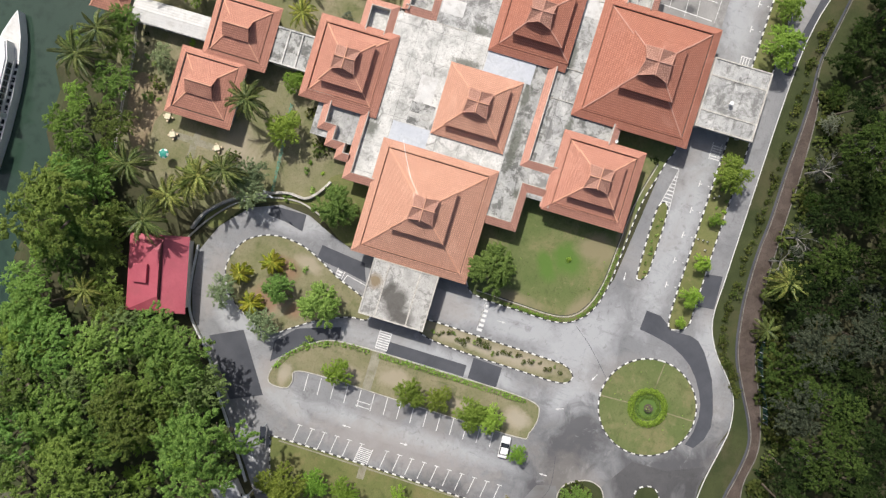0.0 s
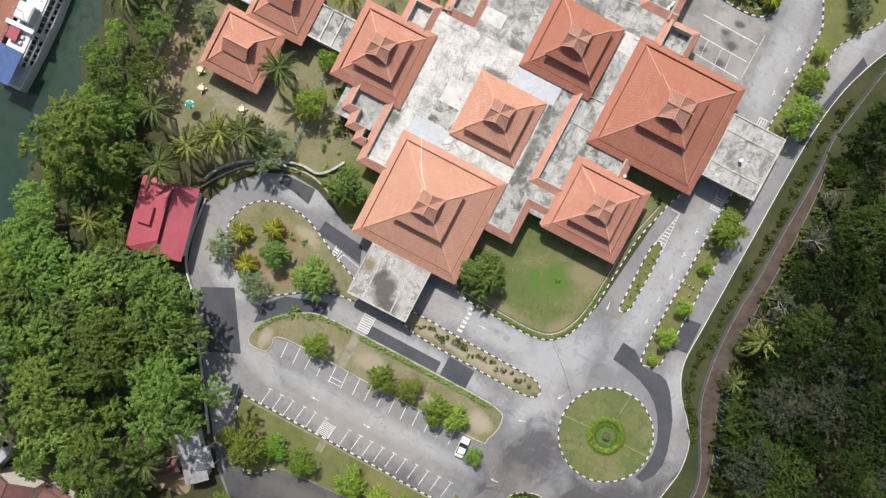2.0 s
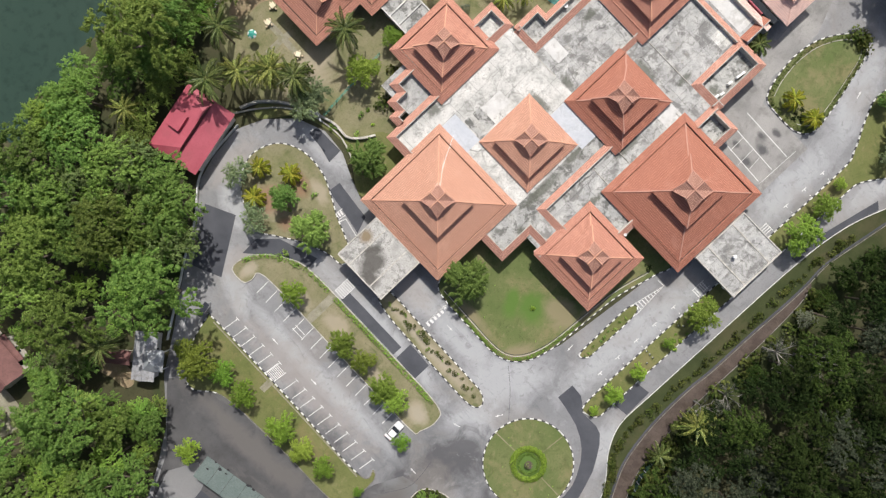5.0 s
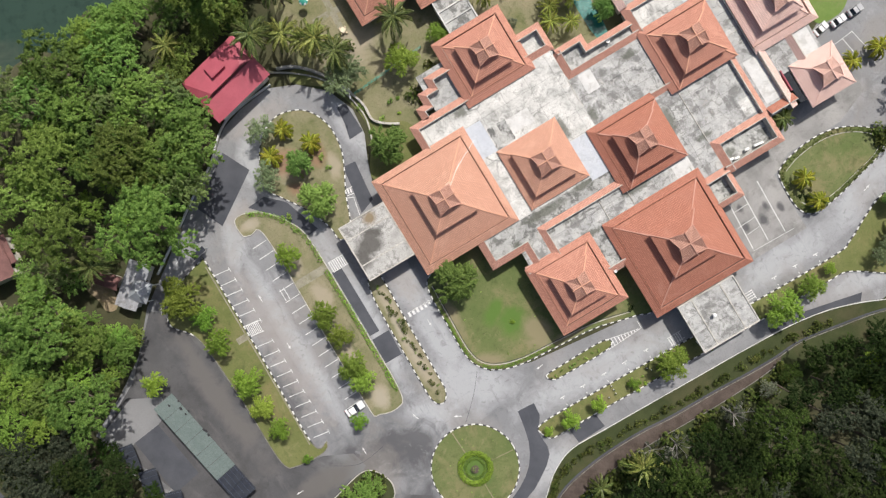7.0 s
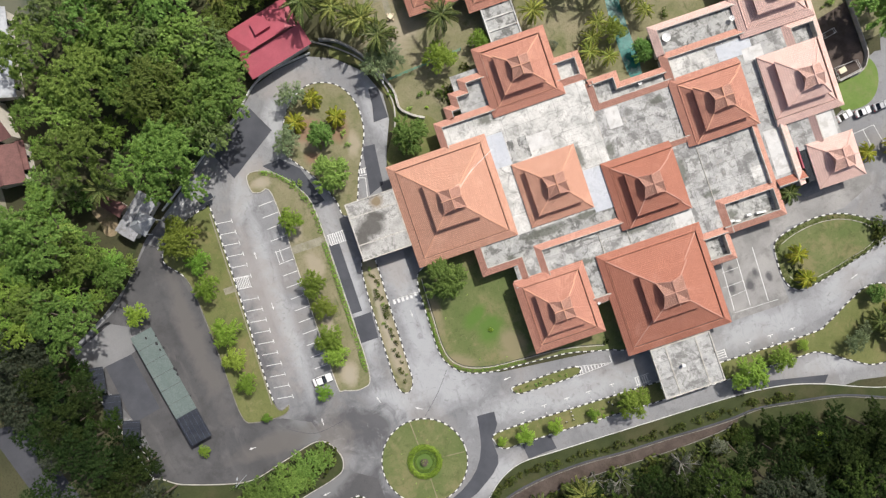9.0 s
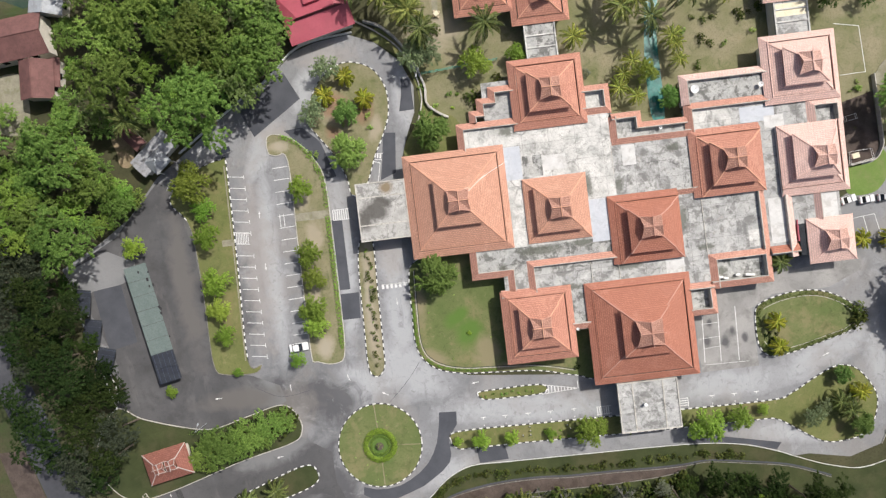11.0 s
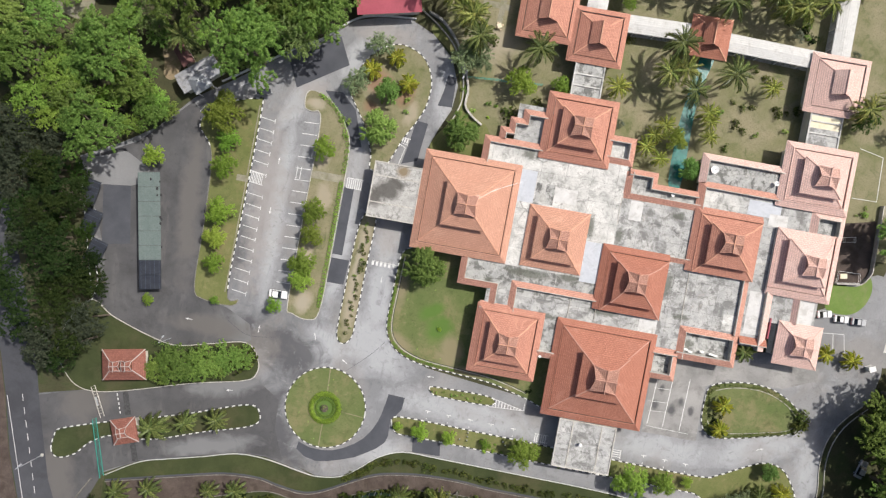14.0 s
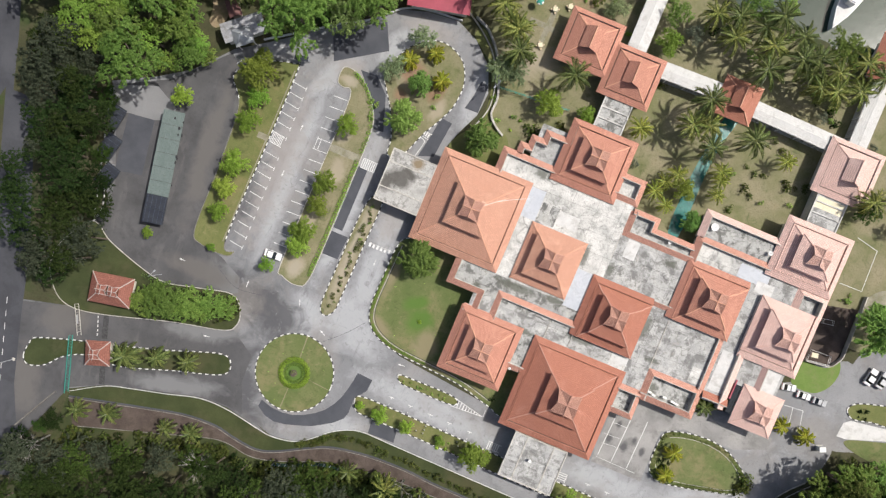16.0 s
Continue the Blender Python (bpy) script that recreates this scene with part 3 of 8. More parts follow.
def rod(bm, a, b, r0, r1=None, n=8):
    a, b = Vector(a), Vector(b)
    d = b - a
    q = d.to_track_quat("Z", "Y").to_matrix().to_4x4()
    bmesh.ops.create_cone(bm, cap_ends=True, segments=n, radius1=r0, radius2=r0 if r1 is None else r1, depth=d.length,
                          matrix=Matrix.Translation((a + b) / 2) @ q)


def quad(bm, *pts, index=0):
    f = bm.faces.new([bm.verts.new(p) for p in pts])
    f.material_index = index
    return f


def curve(pts, closed=True, n=6):
    """A smooth line through plan points."""
    P = [Vector((p[0], p[1])) for p in pts]
    out, k = [], len(P)
    for i in range(k if closed else k - 1):
        if closed:
            a, b, c, d = P[i - 1], P[i], P[(i + 1) % k], P[(i + 2) % k]
        else:
            a, b, c, d = P[max(i - 1, 0)], P[i], P[i + 1], P[min(i + 2, k - 1)]
        for j in range(n):
            t = j / n
            out.append(0.5 * ((2 * b) + (c - a) * t + (2 * a - 5 * b + 4 * c - d) * t * t + (3 * b - a - 3 * c + d) * t ** 3))
    if not closed:
        out.append(P[-1])
    return out


def circle(c, r, n=48):
    return [Vector((c[0] + r * math.cos(2 * math.pi * i / n), c[1] + r * math.sin(2 * math.pi * i / n))) for i in range(n)]


def slab(pts, z0, z1):
    """A plate with the outline pts from z0 to z1."""
    bm = bmesh.new()
    area = sum(a[0] * b[1] - b[0] * a[1] for a, b in zip(pts, list(pts[1:]) + [pts[0]]))
    pts = list(pts) if area > 0 else list(reversed(pts))
    top = [bm.verts.new((p[0], p[1], z1)) for p in pts]
    low = [bm.verts.new((p[0], p[1], z0)) for p in pts]
    n = len(pts)
    for tri in tessellate_polygon([[Vector((p[0], p[1], 0)) for p in pts]]):
        if len(set(tri)) == 3:
            f = bm.faces.new([top[i] for i in tri])
            f.normal_update()
            if f.normal.z < 0:
                f.normal_flip()
    for i in range(n):
        bm.faces.new((low[i], low[(i + 1) % n], top[(i + 1) % n], top[i]))
    return bm


def strip(pts, width):
    """Outline of a band of even width along an open line."""
    left, right = [], []
    for i, p in enumerate(pts):
        d = (pts[min(i + 1, len(pts) - 1)] - pts[max(i - 1, 0)]).normalized()
        nrm = Vector((-d.y, d.x))
        left.append(p + nrm * width / 2)
        right.append(p - nrm * width / 2)
    return left + right[::-1]


def kerb(name, pts, closed=True, piece=0.75, width=0.24, height=0.21, painted=True, z=0.0, label="", plain=None):
    """Kerb blocks laid end to end along a line, painted black and white in turn."""
    P = [Vector((p[0], p[1])) for p in pts]
    if closed:
        P.append(P[0])
    acc, cum = 0.0, [0.0]
    for a, b in zip(P, P[1:]):
        acc += (b - a).length
        cum.append(acc)
    n = max(2, round(acc / piece))

    def at(s):
        for i in range(len(P) - 1):
            if s <= cum[i + 1] or i == len(P) - 2:
                t = (s - cum[i]) / max(cum[i + 1] - cum[i], 1e-6)
                return P[i].lerp(P[i + 1], t)
    verts, faces, idx = [], [], []
    rng = random.Random(n)
    for i in range(n):
        a, b = at(acc * i / n), at(acc * (i + 1) / n)
        d = b - a
        if d.length < 0.05:
            continue
        d.normalize()
        a, b = a + d * 0.012, b - d * 0.012
        nrm = Vector((-d.y, d.x)) * width / 2
        h = z + height + rng.uniform(-0.008, 0.008)
        k = len(verts)
        for q, zz, s in ((a + nrm, z, 1), (b + nrm, z, 1), (b - nrm, z, 1), (a - nrm, z, 1),
                         (a + nrm * 0.8, h, 1), (b + nrm * 0.8, h, 1), (b - nrm * 0.8, h, 1), (a - nrm * 0.8, h, 1)):
            verts.append((q.x, q.y, zz))
        faces += [(k + 4, k + 7, k + 6, k + 5), (k, k + 4, k + 5, k + 1), (k + 1, k + 5, k + 6, k + 2), (k + 2, k + 6, k + 7, k + 3), (k + 3, k + 7, k + 4, k)]
        idx += [i % 2 if painted else 0] * 5
    me = bpy.data.meshes.new(name)
    me.from_pydata(verts, [], faces)
    me.materials.append(plain or KERB_WHITE)
    me.materials.append(KERB_BLACK)
    me.polygons.foreach_set("material_index", idx)
    return tagged(new(name, me), label or "kerb of blocks painted black and white", "kerb", kind="structure")


# ---- ground, river, paving ----
SHORE = [(-400, 92), (-110, 62), (-78, 57), (-70.7, 61), (-65.7, 70), (-60, 74.5), (-52.8, 73.5), (-46.9, 71.5), (-43.9, 73.5), (-34.7, 74.0), (-24.81, 76.2), (-13.77, 75.6), (0.59, 76.2), (8.83, 76.6), (17.66, 72.21), (47.83, 70.60), (57.63, 69.36), (74.17, 66.28), (400, 60)]
SHORE.sort()


def shore_y(x):
    for (xa, ya), (xb, yb) in zip(SHORE, SHORE[1:]):
        if xa <= x <= xb:
            return ya + (yb - ya) * (x - xa) / max(xb - xa, 1e-6)
    return SHORE[-1][1]


def ground_z(x, y):
    d = y - shore_y(x) + 1.2 * math.sin(x * 0.5) + 0.8 * math.sin(x * 1.3)
    return -2.6 * min(max((d + 1.0) / 4.0, 0.0), 1.0)


def build_ground():
    xs = sorted({-3000, -1200, -500, -250, *range(-160, 161, 4), 250, 500, 1200, 3000})
    ys = sorted({-3000, -1200, -500, -250, *range(-160, 48, 4), *[48 + 1.5 * i for i in range(45)], *range(116, 161, 6), 250, 500, 1200, 3000})
    verts = [(x, y, ground_z(x, y)) for y in ys for x in xs]
    w = len(xs)
    faces = [(j * w + i, j * w + i + 1, (j + 1) * w + i + 1, (j + 1) * w + i) for j in range(len(ys) - 1) for i in range(w - 1)]
    me = bpy.data.meshes.new("ground")
    me.from_pydata(verts, [], faces)
    me.materials.append(EARTH)
    tagged(new("ground", me), "bare earth with leaf litter and grass", "ground", kind="structure")
    bm = bmesh.new()
    quad(bm, (-3000, 40, -1.3), (3000, 40, -1.3), (3000, 3000, -1.3), (-3000, 3000, -1.3))
    solid("water", bm, WATER, "dull green river water with small ripples", "water", kind="structure")


build_ground()


def pave(name, pts, z, mat, label, category="road", thick=0.03, kind="structure"):
    return solid(name, slab(pts, z - thick, z), mat, label, category, kind=kind)


# paved court and drives, one sheet
LOOP_EDGE = [(-28.4, 41.7), (-23.4, 43.2), (-16.6, 43.9), (-11.40, 41.62), (-6.66, 37.25), (-4.42, 31.71), (-4.89, 26.41), (-7.03, 21.69), (-8.70, 16.97)]
HALL_EDGE = [(-8.73, -6.21), (-10.28, -9.80), (-10.54, -20.57), (-7.91, -26.56), (-0.13, -29.18), (21.93, -31.61), (24.84, -16.90), (52.01, -16.25), (70.77, -12.66)]
EAST_EDGE = [(70.69, -6.15), (81.71, -0.84), (89.29, -0.84), (95.3, -9.2), (95.6, -13.0), (94.6, -18.2), (92.9, -20.6), (90.4, -23.1), (88.2, -26.1), (86.7, -30.0), (86.3, -34.6), (86.9, -39.5), (86.7, -44.0), (85.1, -48.5), (82.5, -53.2), (76.00, -55.19), (67.72, -53.57)]
SOUTH_EDGE = [(64.8, -53.7), (61.3, -52.3), (55.1, -50.2), (47.6, -49.1), (37.2, -48.6), (25.3, -48.4), (13.3, -48.2), (5.5, -48.1), (-1.5, -47.9), (-5.3, -49.1), (-9.0, -51.8), (-11.4, -53.8), (-14.7, -55.9), (-19.7, -56.8)]
GATE_EDGE = [(-24.21, -55.40), (-20.85, -56.80), (-25.53, -55.89), (-31.57, -54.65), (-37.87, -55.02), (-58.43, -60.52), (-65.89, -64.52), (-72.07, -74.42), (-73.70, -84.56), (-79.84, -86.06), (-87.55, -51.08), (-71.73, -47.02), (-54.78, -42.56), (-59.27, -42.73)]
WEST_EDGE = [(-60.40, -34.00), (-67.66, -30.63), (-74.92, -27.39), (-73.39, -21.94), (-76.62, -17.11), (-78.26, -2.66), (-82.44, 2.75), (-73.29, 7.54), (-66.59, 11.96), (-59.88, 19.46),
         (-51.9, 24.8), (-45.4, 29.6), (-40.4, 33.0), (-34.0, 36.8)]
COURT = LOOP_EDGE + HALL_EDGE + EAST_EDGE + SOUTH_EDGE + GATE_EDGE + WEST_EDGE
pave("road", COURT, 0.02, ASPHALT, "weathered grey asphalt drives and junctions, cloud shade painted in the west")
# sun-bleached lanes and surfaces toned for cloud shade laid over it
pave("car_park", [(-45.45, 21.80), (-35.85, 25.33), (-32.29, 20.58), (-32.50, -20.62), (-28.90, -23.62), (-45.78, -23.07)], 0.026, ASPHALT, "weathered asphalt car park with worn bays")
pave("car_park", [(-59.89, 18.62), (-54.52, 14.08), (-52.98, -17.06), (-52.06, -22.60), (-45.18, -24.03), (-39.76, -26.67), (-38.82, -30.04), (-41.61, -31.50), (-48.27, -33.46), (-60.41, -34.48), (-67.67, -31.36), (-75.17, -27.75), (-72.91, -21.94), (-73.58, -17.11), (-81.23, 2.39), (-70.26, 8.13)],
     0.026, ASPHALT_SHADED, "dark asphalt car park with cloud shade in its tone")
pave("paved_yard", [(47.54, -17.21), (82.49, -14.17), (82.52, -16.78), (75.54, -19.76), (63.81, -19.79), (59.37, -22.17), (59.49, -34.21), (47.68, -34.26)], 0.027, YARD,
     "grey stained concrete yard with parking bays", "pavement")
pave("road_surface", [(-71.70, -47.14), (-54.75, -42.68), (-36.67, -37.96), (-30.67, -41.88), (-30.49, -48.23), (-27.74, -54.62), (-31.65, -54.29), (-37.93, -54.78), (-58.48, -60.27), (-65.95, -64.27), (-73.36, -83.17), (-78.88, -84.53), (-85.02, -50.85)],
     0.026, ASPHALT_SHADED, "dark asphalt entrance lanes with cloud shade in their tone")
# fresh asphalt patches
for pts in ([(-41.0, 31.0), (-30.9, 37.8), (-28.1, 32.1), (-38.5, 25.4)],
            [(-32.26, 25.91), (-28.44, 26.13), (-25.12, 22.93), (-22.52, 15.22), (-24.79, 14.98), (-26.92, 19.97), (-29.89, 23.30)],
            [(-24.70, 6.30), (-22.55, 6.30), (-22.60, -8.37), (-24.76, -8.38)],
            [(-24.76, -9.21), (-20.93, -9.21), (-21.18, -14.60), (-25.02, -14.61)],
            [(5.33, -43.62), (5.88, -47.54), (-0.18, -47.75), (-0.62, -44.20)],
            [(-76.32, -2.42), (-70.37, -1.69), (-68.45, -14.08), (-74.53, -15.30)],
            [(43.1, -47.3), (49.1, -47.7), (62.3, -50.6), (61.2, -52.0), (55.1, -50.1), (43.2, -48.5)],
            [(-11.9, 23.0), (-9.3, 22.7), (-9.9, 17.5), (-10.2, 14.5), (-13.5, 13.3), (-12.6, 18.0)],
            [(-6.9, 33.6), (-5.0, 33.4), (-4.9, 27.0), (-8.0, 26.9), (-7.2, 30.2)]):
    pave("asphalt_patch", pts, 0.034, ASPHALT_NEW, "dark fresh asphalt patch on the drive")
pave("road_surface", [(-82.0, 2.0), (-72.5, 5.6), (-66.8, 2.6), (-67.6, -0.6), (-70.4, -1.7), (-76.3, -2.4), (-79.3, -3.6)], 0.030, ASPHALT_WORN, "pale worn concrete corner of the car park")
pave("asphalt_patch", [(-3.8, -36.4), (-7.4, -36.2), (-7.7, -38.4), (-8.1, -40.4), (-8.6, -42.4), (-9.6, -44.6), (-11.0, -46.6), (-12.8, -48.2), (-15.1, -49.6), (-17.2, -50.5), (-19.6, -50.9), (-22.2, -50.8), (-24.9, -50.0),
      (-25.1, -51.6), (-23.0, -53.0), (-20.6, -53.5), (-18.0, -53.1), (-15.2, -52.2), (-12.4, -51.2), (-10.1, -49.8), (-8.0, -48.4), (-6.4, -46.8), (-5.9, -45.2), (-6.0, -43.4), (-6.0, -41.6), (-4.8, -40.2), (-4.0, -39.0)], 0.0345, ASPHALT_NEW, "dark fresh asphalt round the roundabout")
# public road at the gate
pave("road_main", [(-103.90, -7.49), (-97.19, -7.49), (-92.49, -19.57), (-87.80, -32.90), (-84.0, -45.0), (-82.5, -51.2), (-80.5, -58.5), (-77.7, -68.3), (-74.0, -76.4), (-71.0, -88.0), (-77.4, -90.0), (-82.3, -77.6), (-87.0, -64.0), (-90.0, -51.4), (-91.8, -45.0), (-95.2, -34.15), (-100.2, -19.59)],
     0.030, ASPHALT_ROAD_SHADED, "grey asphalt public road by the gate")

solid("verge", slab([(-77.6, -90.0), (-82.5, -77.6), (-87.2, -64.0), (-90.2, -51.4), (-92.0, -45.0), (-95.4, -34.15), (-101.0, -34.0), (-98.0, -45.0), (-95.0, -56.0), (-90.0, -72.0), (-84.0, -90.0)], 0.0, 0.045), SOIL, "bare brown earth verge beside the public road", "verge", kind="structure")
kerb("kerb", [(-74.2, -77.2), (-71.8, -72.6), (-70.0, -69.2), (-68.3, -66.2)], False, 1.0, 0.25, 0.45, False, label="dark concrete edge wall at the road mouth", plain=STONE_DARK)
pave("road_main", [(-109.38, 16.25), (-105.49, 4.45), (-100.68, -12.43), (-98.16, -24.94), (-97.19, -7.49), (-103.90, -7.49), (-109.00, -29.43), (-115.34, 0.41), (-118.75, 12.43)], 0.028, ASPHALT_ROAD_SHADED, "grey asphalt public road beside the woods")

# ---- lawns and islands with kerbs ----
LAWNS = []


def lawn(pts, mat, label, painted=True, rim=True, z=0.15, smooth=6, name="lawn"):
    line = curve(pts, True, smooth) if smooth else [Vector(p) for p in pts]
    solid(name, slab(line, 0.0, z), mat, label, "lawn", kind="structure")
    LAWNS.append((line, z))
    if rim:
        kerb("kerb", line, True, painted=painted)
    return line


TEAR = [(-27.13, 27.08), (-25.92, 31.56), (-23.16, 35.68), (-19.11, 38.13), (-15.32, 37.88), (-12.00, 35.75), (-10.11, 31.50), (-10.35, 26.43), (-12.02, 22.30), (-14.05, 18.52), (-15.85, 14.02), (-17.40, 11.05), (-19.91, 11.06), (-20.38, 14.50), (-22.74, 19.96), (-25.35, 23.99)]
lawn(TEAR, GRASS_DRY, "grassy island with bare soil, palms and shrubs")
STRIP_E = [(-35.85, 25.09), (-32.86, 25.08), (-29.53, 22.94), (-26.80, 19.38), (-25.03, 14.03), (-24.98, -3.83), (-25.28, -20.61), (-27.46, -23.38), (-31.31, -22.55), (-32.38, -20.62), (-32.28, -0.25), (-32.18, 19.39), (-34.44, 20.94), (-35.99, 21.65)]
solid("lawn", slab(curve(STRIP_E), 0.0, 0.15), GRASS_DRY, "dry grass strip with trees beside the car park", "lawn", kind="structure")
kerb("kerb", curve(STRIP_E), True, painted=False, width=0.2, label="weathered plain concrete kerb", plain=STONE)
kerb("drain_edge", [(-45.58, 20.25), (-45.85, -0.25), (-46.24, -20.66)], False, 1.0, 0.3, 0.19, False, label="narrow pale concrete drain edge", plain=PATH_STONE)
STRIP_W = [(-57.77, 14.09), (-55.08, 18.61), (-50.26, 20.62), (-45.93, 21.68), (-45.10, 20.49), (-45.37, -0.25), (-45.76, -20.66), (-43.11, -21.86), (-44.57, -23.43), (-50.61, -23.08), (-53.01, -20.68), (-53.26, -7.45), (-53.76, 4.53), (-54.80, 9.91)]
lawn(STRIP_W, GRASS, "grass strip with a row of trees between the car parks", rim=False)
RIM_W = LAWNS[-1][0]
k0, k1 = (min(range(len(RIM_W)), key=lambda i: (RIM_W[i] - Vector(p)).length) for p in ((-45.76, -20.66), (-54.80, 9.91)))
kerb("kerb", RIM_W[k1:] + RIM_W[:k0 + 1], False)
kerb("kerb", RIM_W[k0:k1 + 1], False, painted=False, width=0.2, label="low soil-stained concrete kerb of the grass strip", plain=STONE_DARK)
lawn([(-19.22, 1.54), (-16.83, 1.54), (-16.98, -9.80), (-17.25, -21.79), (-17.50, -25.39), (-19.06, -27.20), (-20.74, -25.40), (-20.71, -16.99), (-20.31, -3.83)], GRASS_DRY, "narrow dry grass island with low shrubs")
BIG = [(-8.25, -4.06), (-10.16, -7.41), (-10.41, -14.58), (-10.54, -20.57), (-9.46, -24.41), (-6.35, -27.16), (-1.33, -28.58), (5.84, -29.16), (14.19, -29.85), (21.93, -31.73), (26.09, -31.72), (26.03, -16.90), (11.74, -2.63), (2.24, -0.25)]
lawn(BIG, GRASS_FRESH, "mown lawn beside the tiled halls")
lawn([(1.06, -33.02), (4.65, -32.76), (14.44, -32.84), (14.44, -34.64), (4.65, -34.69), (2.02, -34.46)], GRASS, "thin grass island in the drive")
LONG = [(-5.64, -42.21), (-3.96, -40.63), (11.83, -40.79), (35.65, -41.27), (60.7, -41.6), (65.4, -40.6), (70.0, -38.2), (74.6, -36.2), (78.2, -36.5), (80.6, -38.7), (82.7, -43.1), (81.6, -48.0), (78.8, -50.8), (75.3, -51.6), (71.1, -51.4), (66.9, -48.9), (62.0, -45.7), (57.3, -45.3), (35.67, -45.11), (11.84, -44.52), (-1.33, -44.36), (-4.45, -44.13)]
lawn(LONG, GRASS, "long grass island with small trees between two drives")
GARDEN = [(59.75, -24.55), (60.54, -21.81), (64.40, -20.38), (69.68, -19.77), (74.61, -20.59), (79.10, -23.19), (81.25, -26.27), (79.18, -28.89), (73.33, -30.58), (67.47, -32.03), (62.18, -32.53), (59.92, -29.91)]
lawn(GARDEN, GRASS_FRESH, "trimmed oval garden lawn with a low hedge")
RIM = curve([(-9.1, -6.2), (-9.2, -9.0), (-9.4, -14.6), (-9.5, -20.4), (-8.6, -23.9), (-5.9, -26.2), (-1.2, -27.6), (5.8, -28.15), (14.1, -28.85), (21.8, -30.7)], False)
kerb("drain_edge", RIM, False, 1.0, 0.16, 0.22, False, label="narrow pale concrete edge inside the lawn", plain=STONE)
kerb("drain_edge", [p + Vector((0.20, 0.20)) for p in RIM], False, 1.0, 0.16, 0.16, False, label="black strip drawn for the drain inside the lawn edge", plain=KERB_BLACK)
HUB = (-20.43, -41.56)
lawn(circle(HUB, 8.75), GRASS_FRESH, "round grass island of the roundabout", smooth=0)
lawn([(-75.0, -27.7), (-69.5, -30.3), (-60.9, -33.1), (-54.8, -34.1), (-47.5, -32.4), (-39.7, -30.8), (-36.6, -34.1), (-36.5, -37.1), (-38.9, -39.0), (-49.8, -41.6), (-71.0, -47.3), (-78.7, -43.0), (-80.0, -36.0)], GRASS_SHADED, "grass bank with trees beside the gatehouse", rim=False)
kerb("kerb", LAWNS[-1][0], True, painted=False, width=0.18, label="thin weathered concrete edge of the grass bank", plain=STONE)
lawn([(-78.1, -61.4), (-77.8, -58.2), (-76.6, -56.6), (-66.4, -53.2), (-61.4, -51.9), (-49.3, -48.2), (-37.4, -44.1), (-34.3, -45.3), (-35.3, -48.3), (-45.5, -51.6), (-56.9, -55.4), (-65.3, -56.1), (-69.9, -58.5), (-72.9, -61.7), (-76.5, -63.0)], GRASS_SHADED, "grass island with palms and a gate booth")
kerb("kerb", curve([(-82.0, 1.3), (-78.0, -7.6), (-76.6, -15.4), (-74.1, -23.2), (-74.6, -27.7)], False))
lawn([(94.9, -1.9), (95.9, -0.2), (98.8, 1.0), (102.3, 2.0), (110.0, 4.4), (112.0, 1.0), (108.0, -1.2), (104.1, -2.2), (100.9, -2.5), (96.7, -3.4)], GRASS, "long grass island beside the parked cars")
lawn([(97.4, -8.3), (105.4, -5.5), (118.0, -1.5), (119.0, -7.0), (108.0, -10.5), (99.5, -10.0)], GRASS_FRESH, "trimmed grass below the concrete apron", rim=False, z=0.10)
# grounds round the halls
lawn([(-3.70, 32.89), (-0.15, 24.15), (5.77, 21.07), (23.50, 18.67), (51.74, 13.90), (70.45, 13.87), (82.12, 11.50), (96.04, 12.65), (100.31, 33.62), (97.64, 55.63), (81.36, 66.12), (52.42, 67.52), (29.13, 68.87), (6.89, 66.74), (-4.88, 61.01), (-9.61, 47.01), (-6.66, 39.96)],
     GRASS_DRY, "worn sunny garden lawn among coconut palms", rim=False, z=0.05, name="garden_ground")
lawn([(-11.99, 42.33), (-6.66, 37.84), (-3.94, 31.71), (-3.94, 25.82), (-7.87, 17.56), (4.59, 17.53), (3.40, 24.03), (-1.34, 26.99), (-3.70, 35.24), (-9.62, 44.08)], GRASS, "grass verge inside the garden wall", rim=False, z=0.10)
VERGE = [(-65.5, -65.0), (-58.5, -60.8), (-52.4, -59.0), (-45.0, -57.1), (-37.7, -55.1), (-31.0, -55.1), (-23.9, -56.3), (-19.7, -56.8), (-14.7, -55.9), (-11.4, -53.8), (-7.3, -50.3), (-2.1, -48.1),
         (5.5, -48.1), (13.3, -48.2), (25.3, -48.4), (37.2, -48.6), (47.6, -49.1), (55.1, -50.3), (61.3, -52.3), (65.0, -53.9), (72.3, -56.6), (80.0, -57.5), (94.0, -53.0)]
VERGE = curve(VERGE, False, 4)
solid("lawn", slab(VERGE + [Vector((p.x, p.y - 14.0)) for p in reversed(VERGE)], 0.0, 0.06), GRASS_SHADED, "grass verge along the lower drive", "lawn", kind="structure")
kerb("kerb", VERGE, False, painted=False, width=0.12, height=0.16, label="plain white-painted kerb")
DRAIN = curve([(-65.2, -66.1), (-57.4, -64.1), (-45.0, -61.0), (-38.8, -59.7), (-32.2, -59.4), (-27.9, -60.2), (-22.0, -60.8), (-17.5, -59.4), (-12.0, -56.4), (-6.7, -53.9), (-0.2, -52.6), (6.0, -52.1), (12.1, -52.1), (17.9, -52.5),
               (27.5, -52.6), (35.7, -52.9), (41.7, -52.9), (47.0, -52.6), (54.3, -53.7), (63.5, -55.4), (71.7, -58.6)], False, 4)
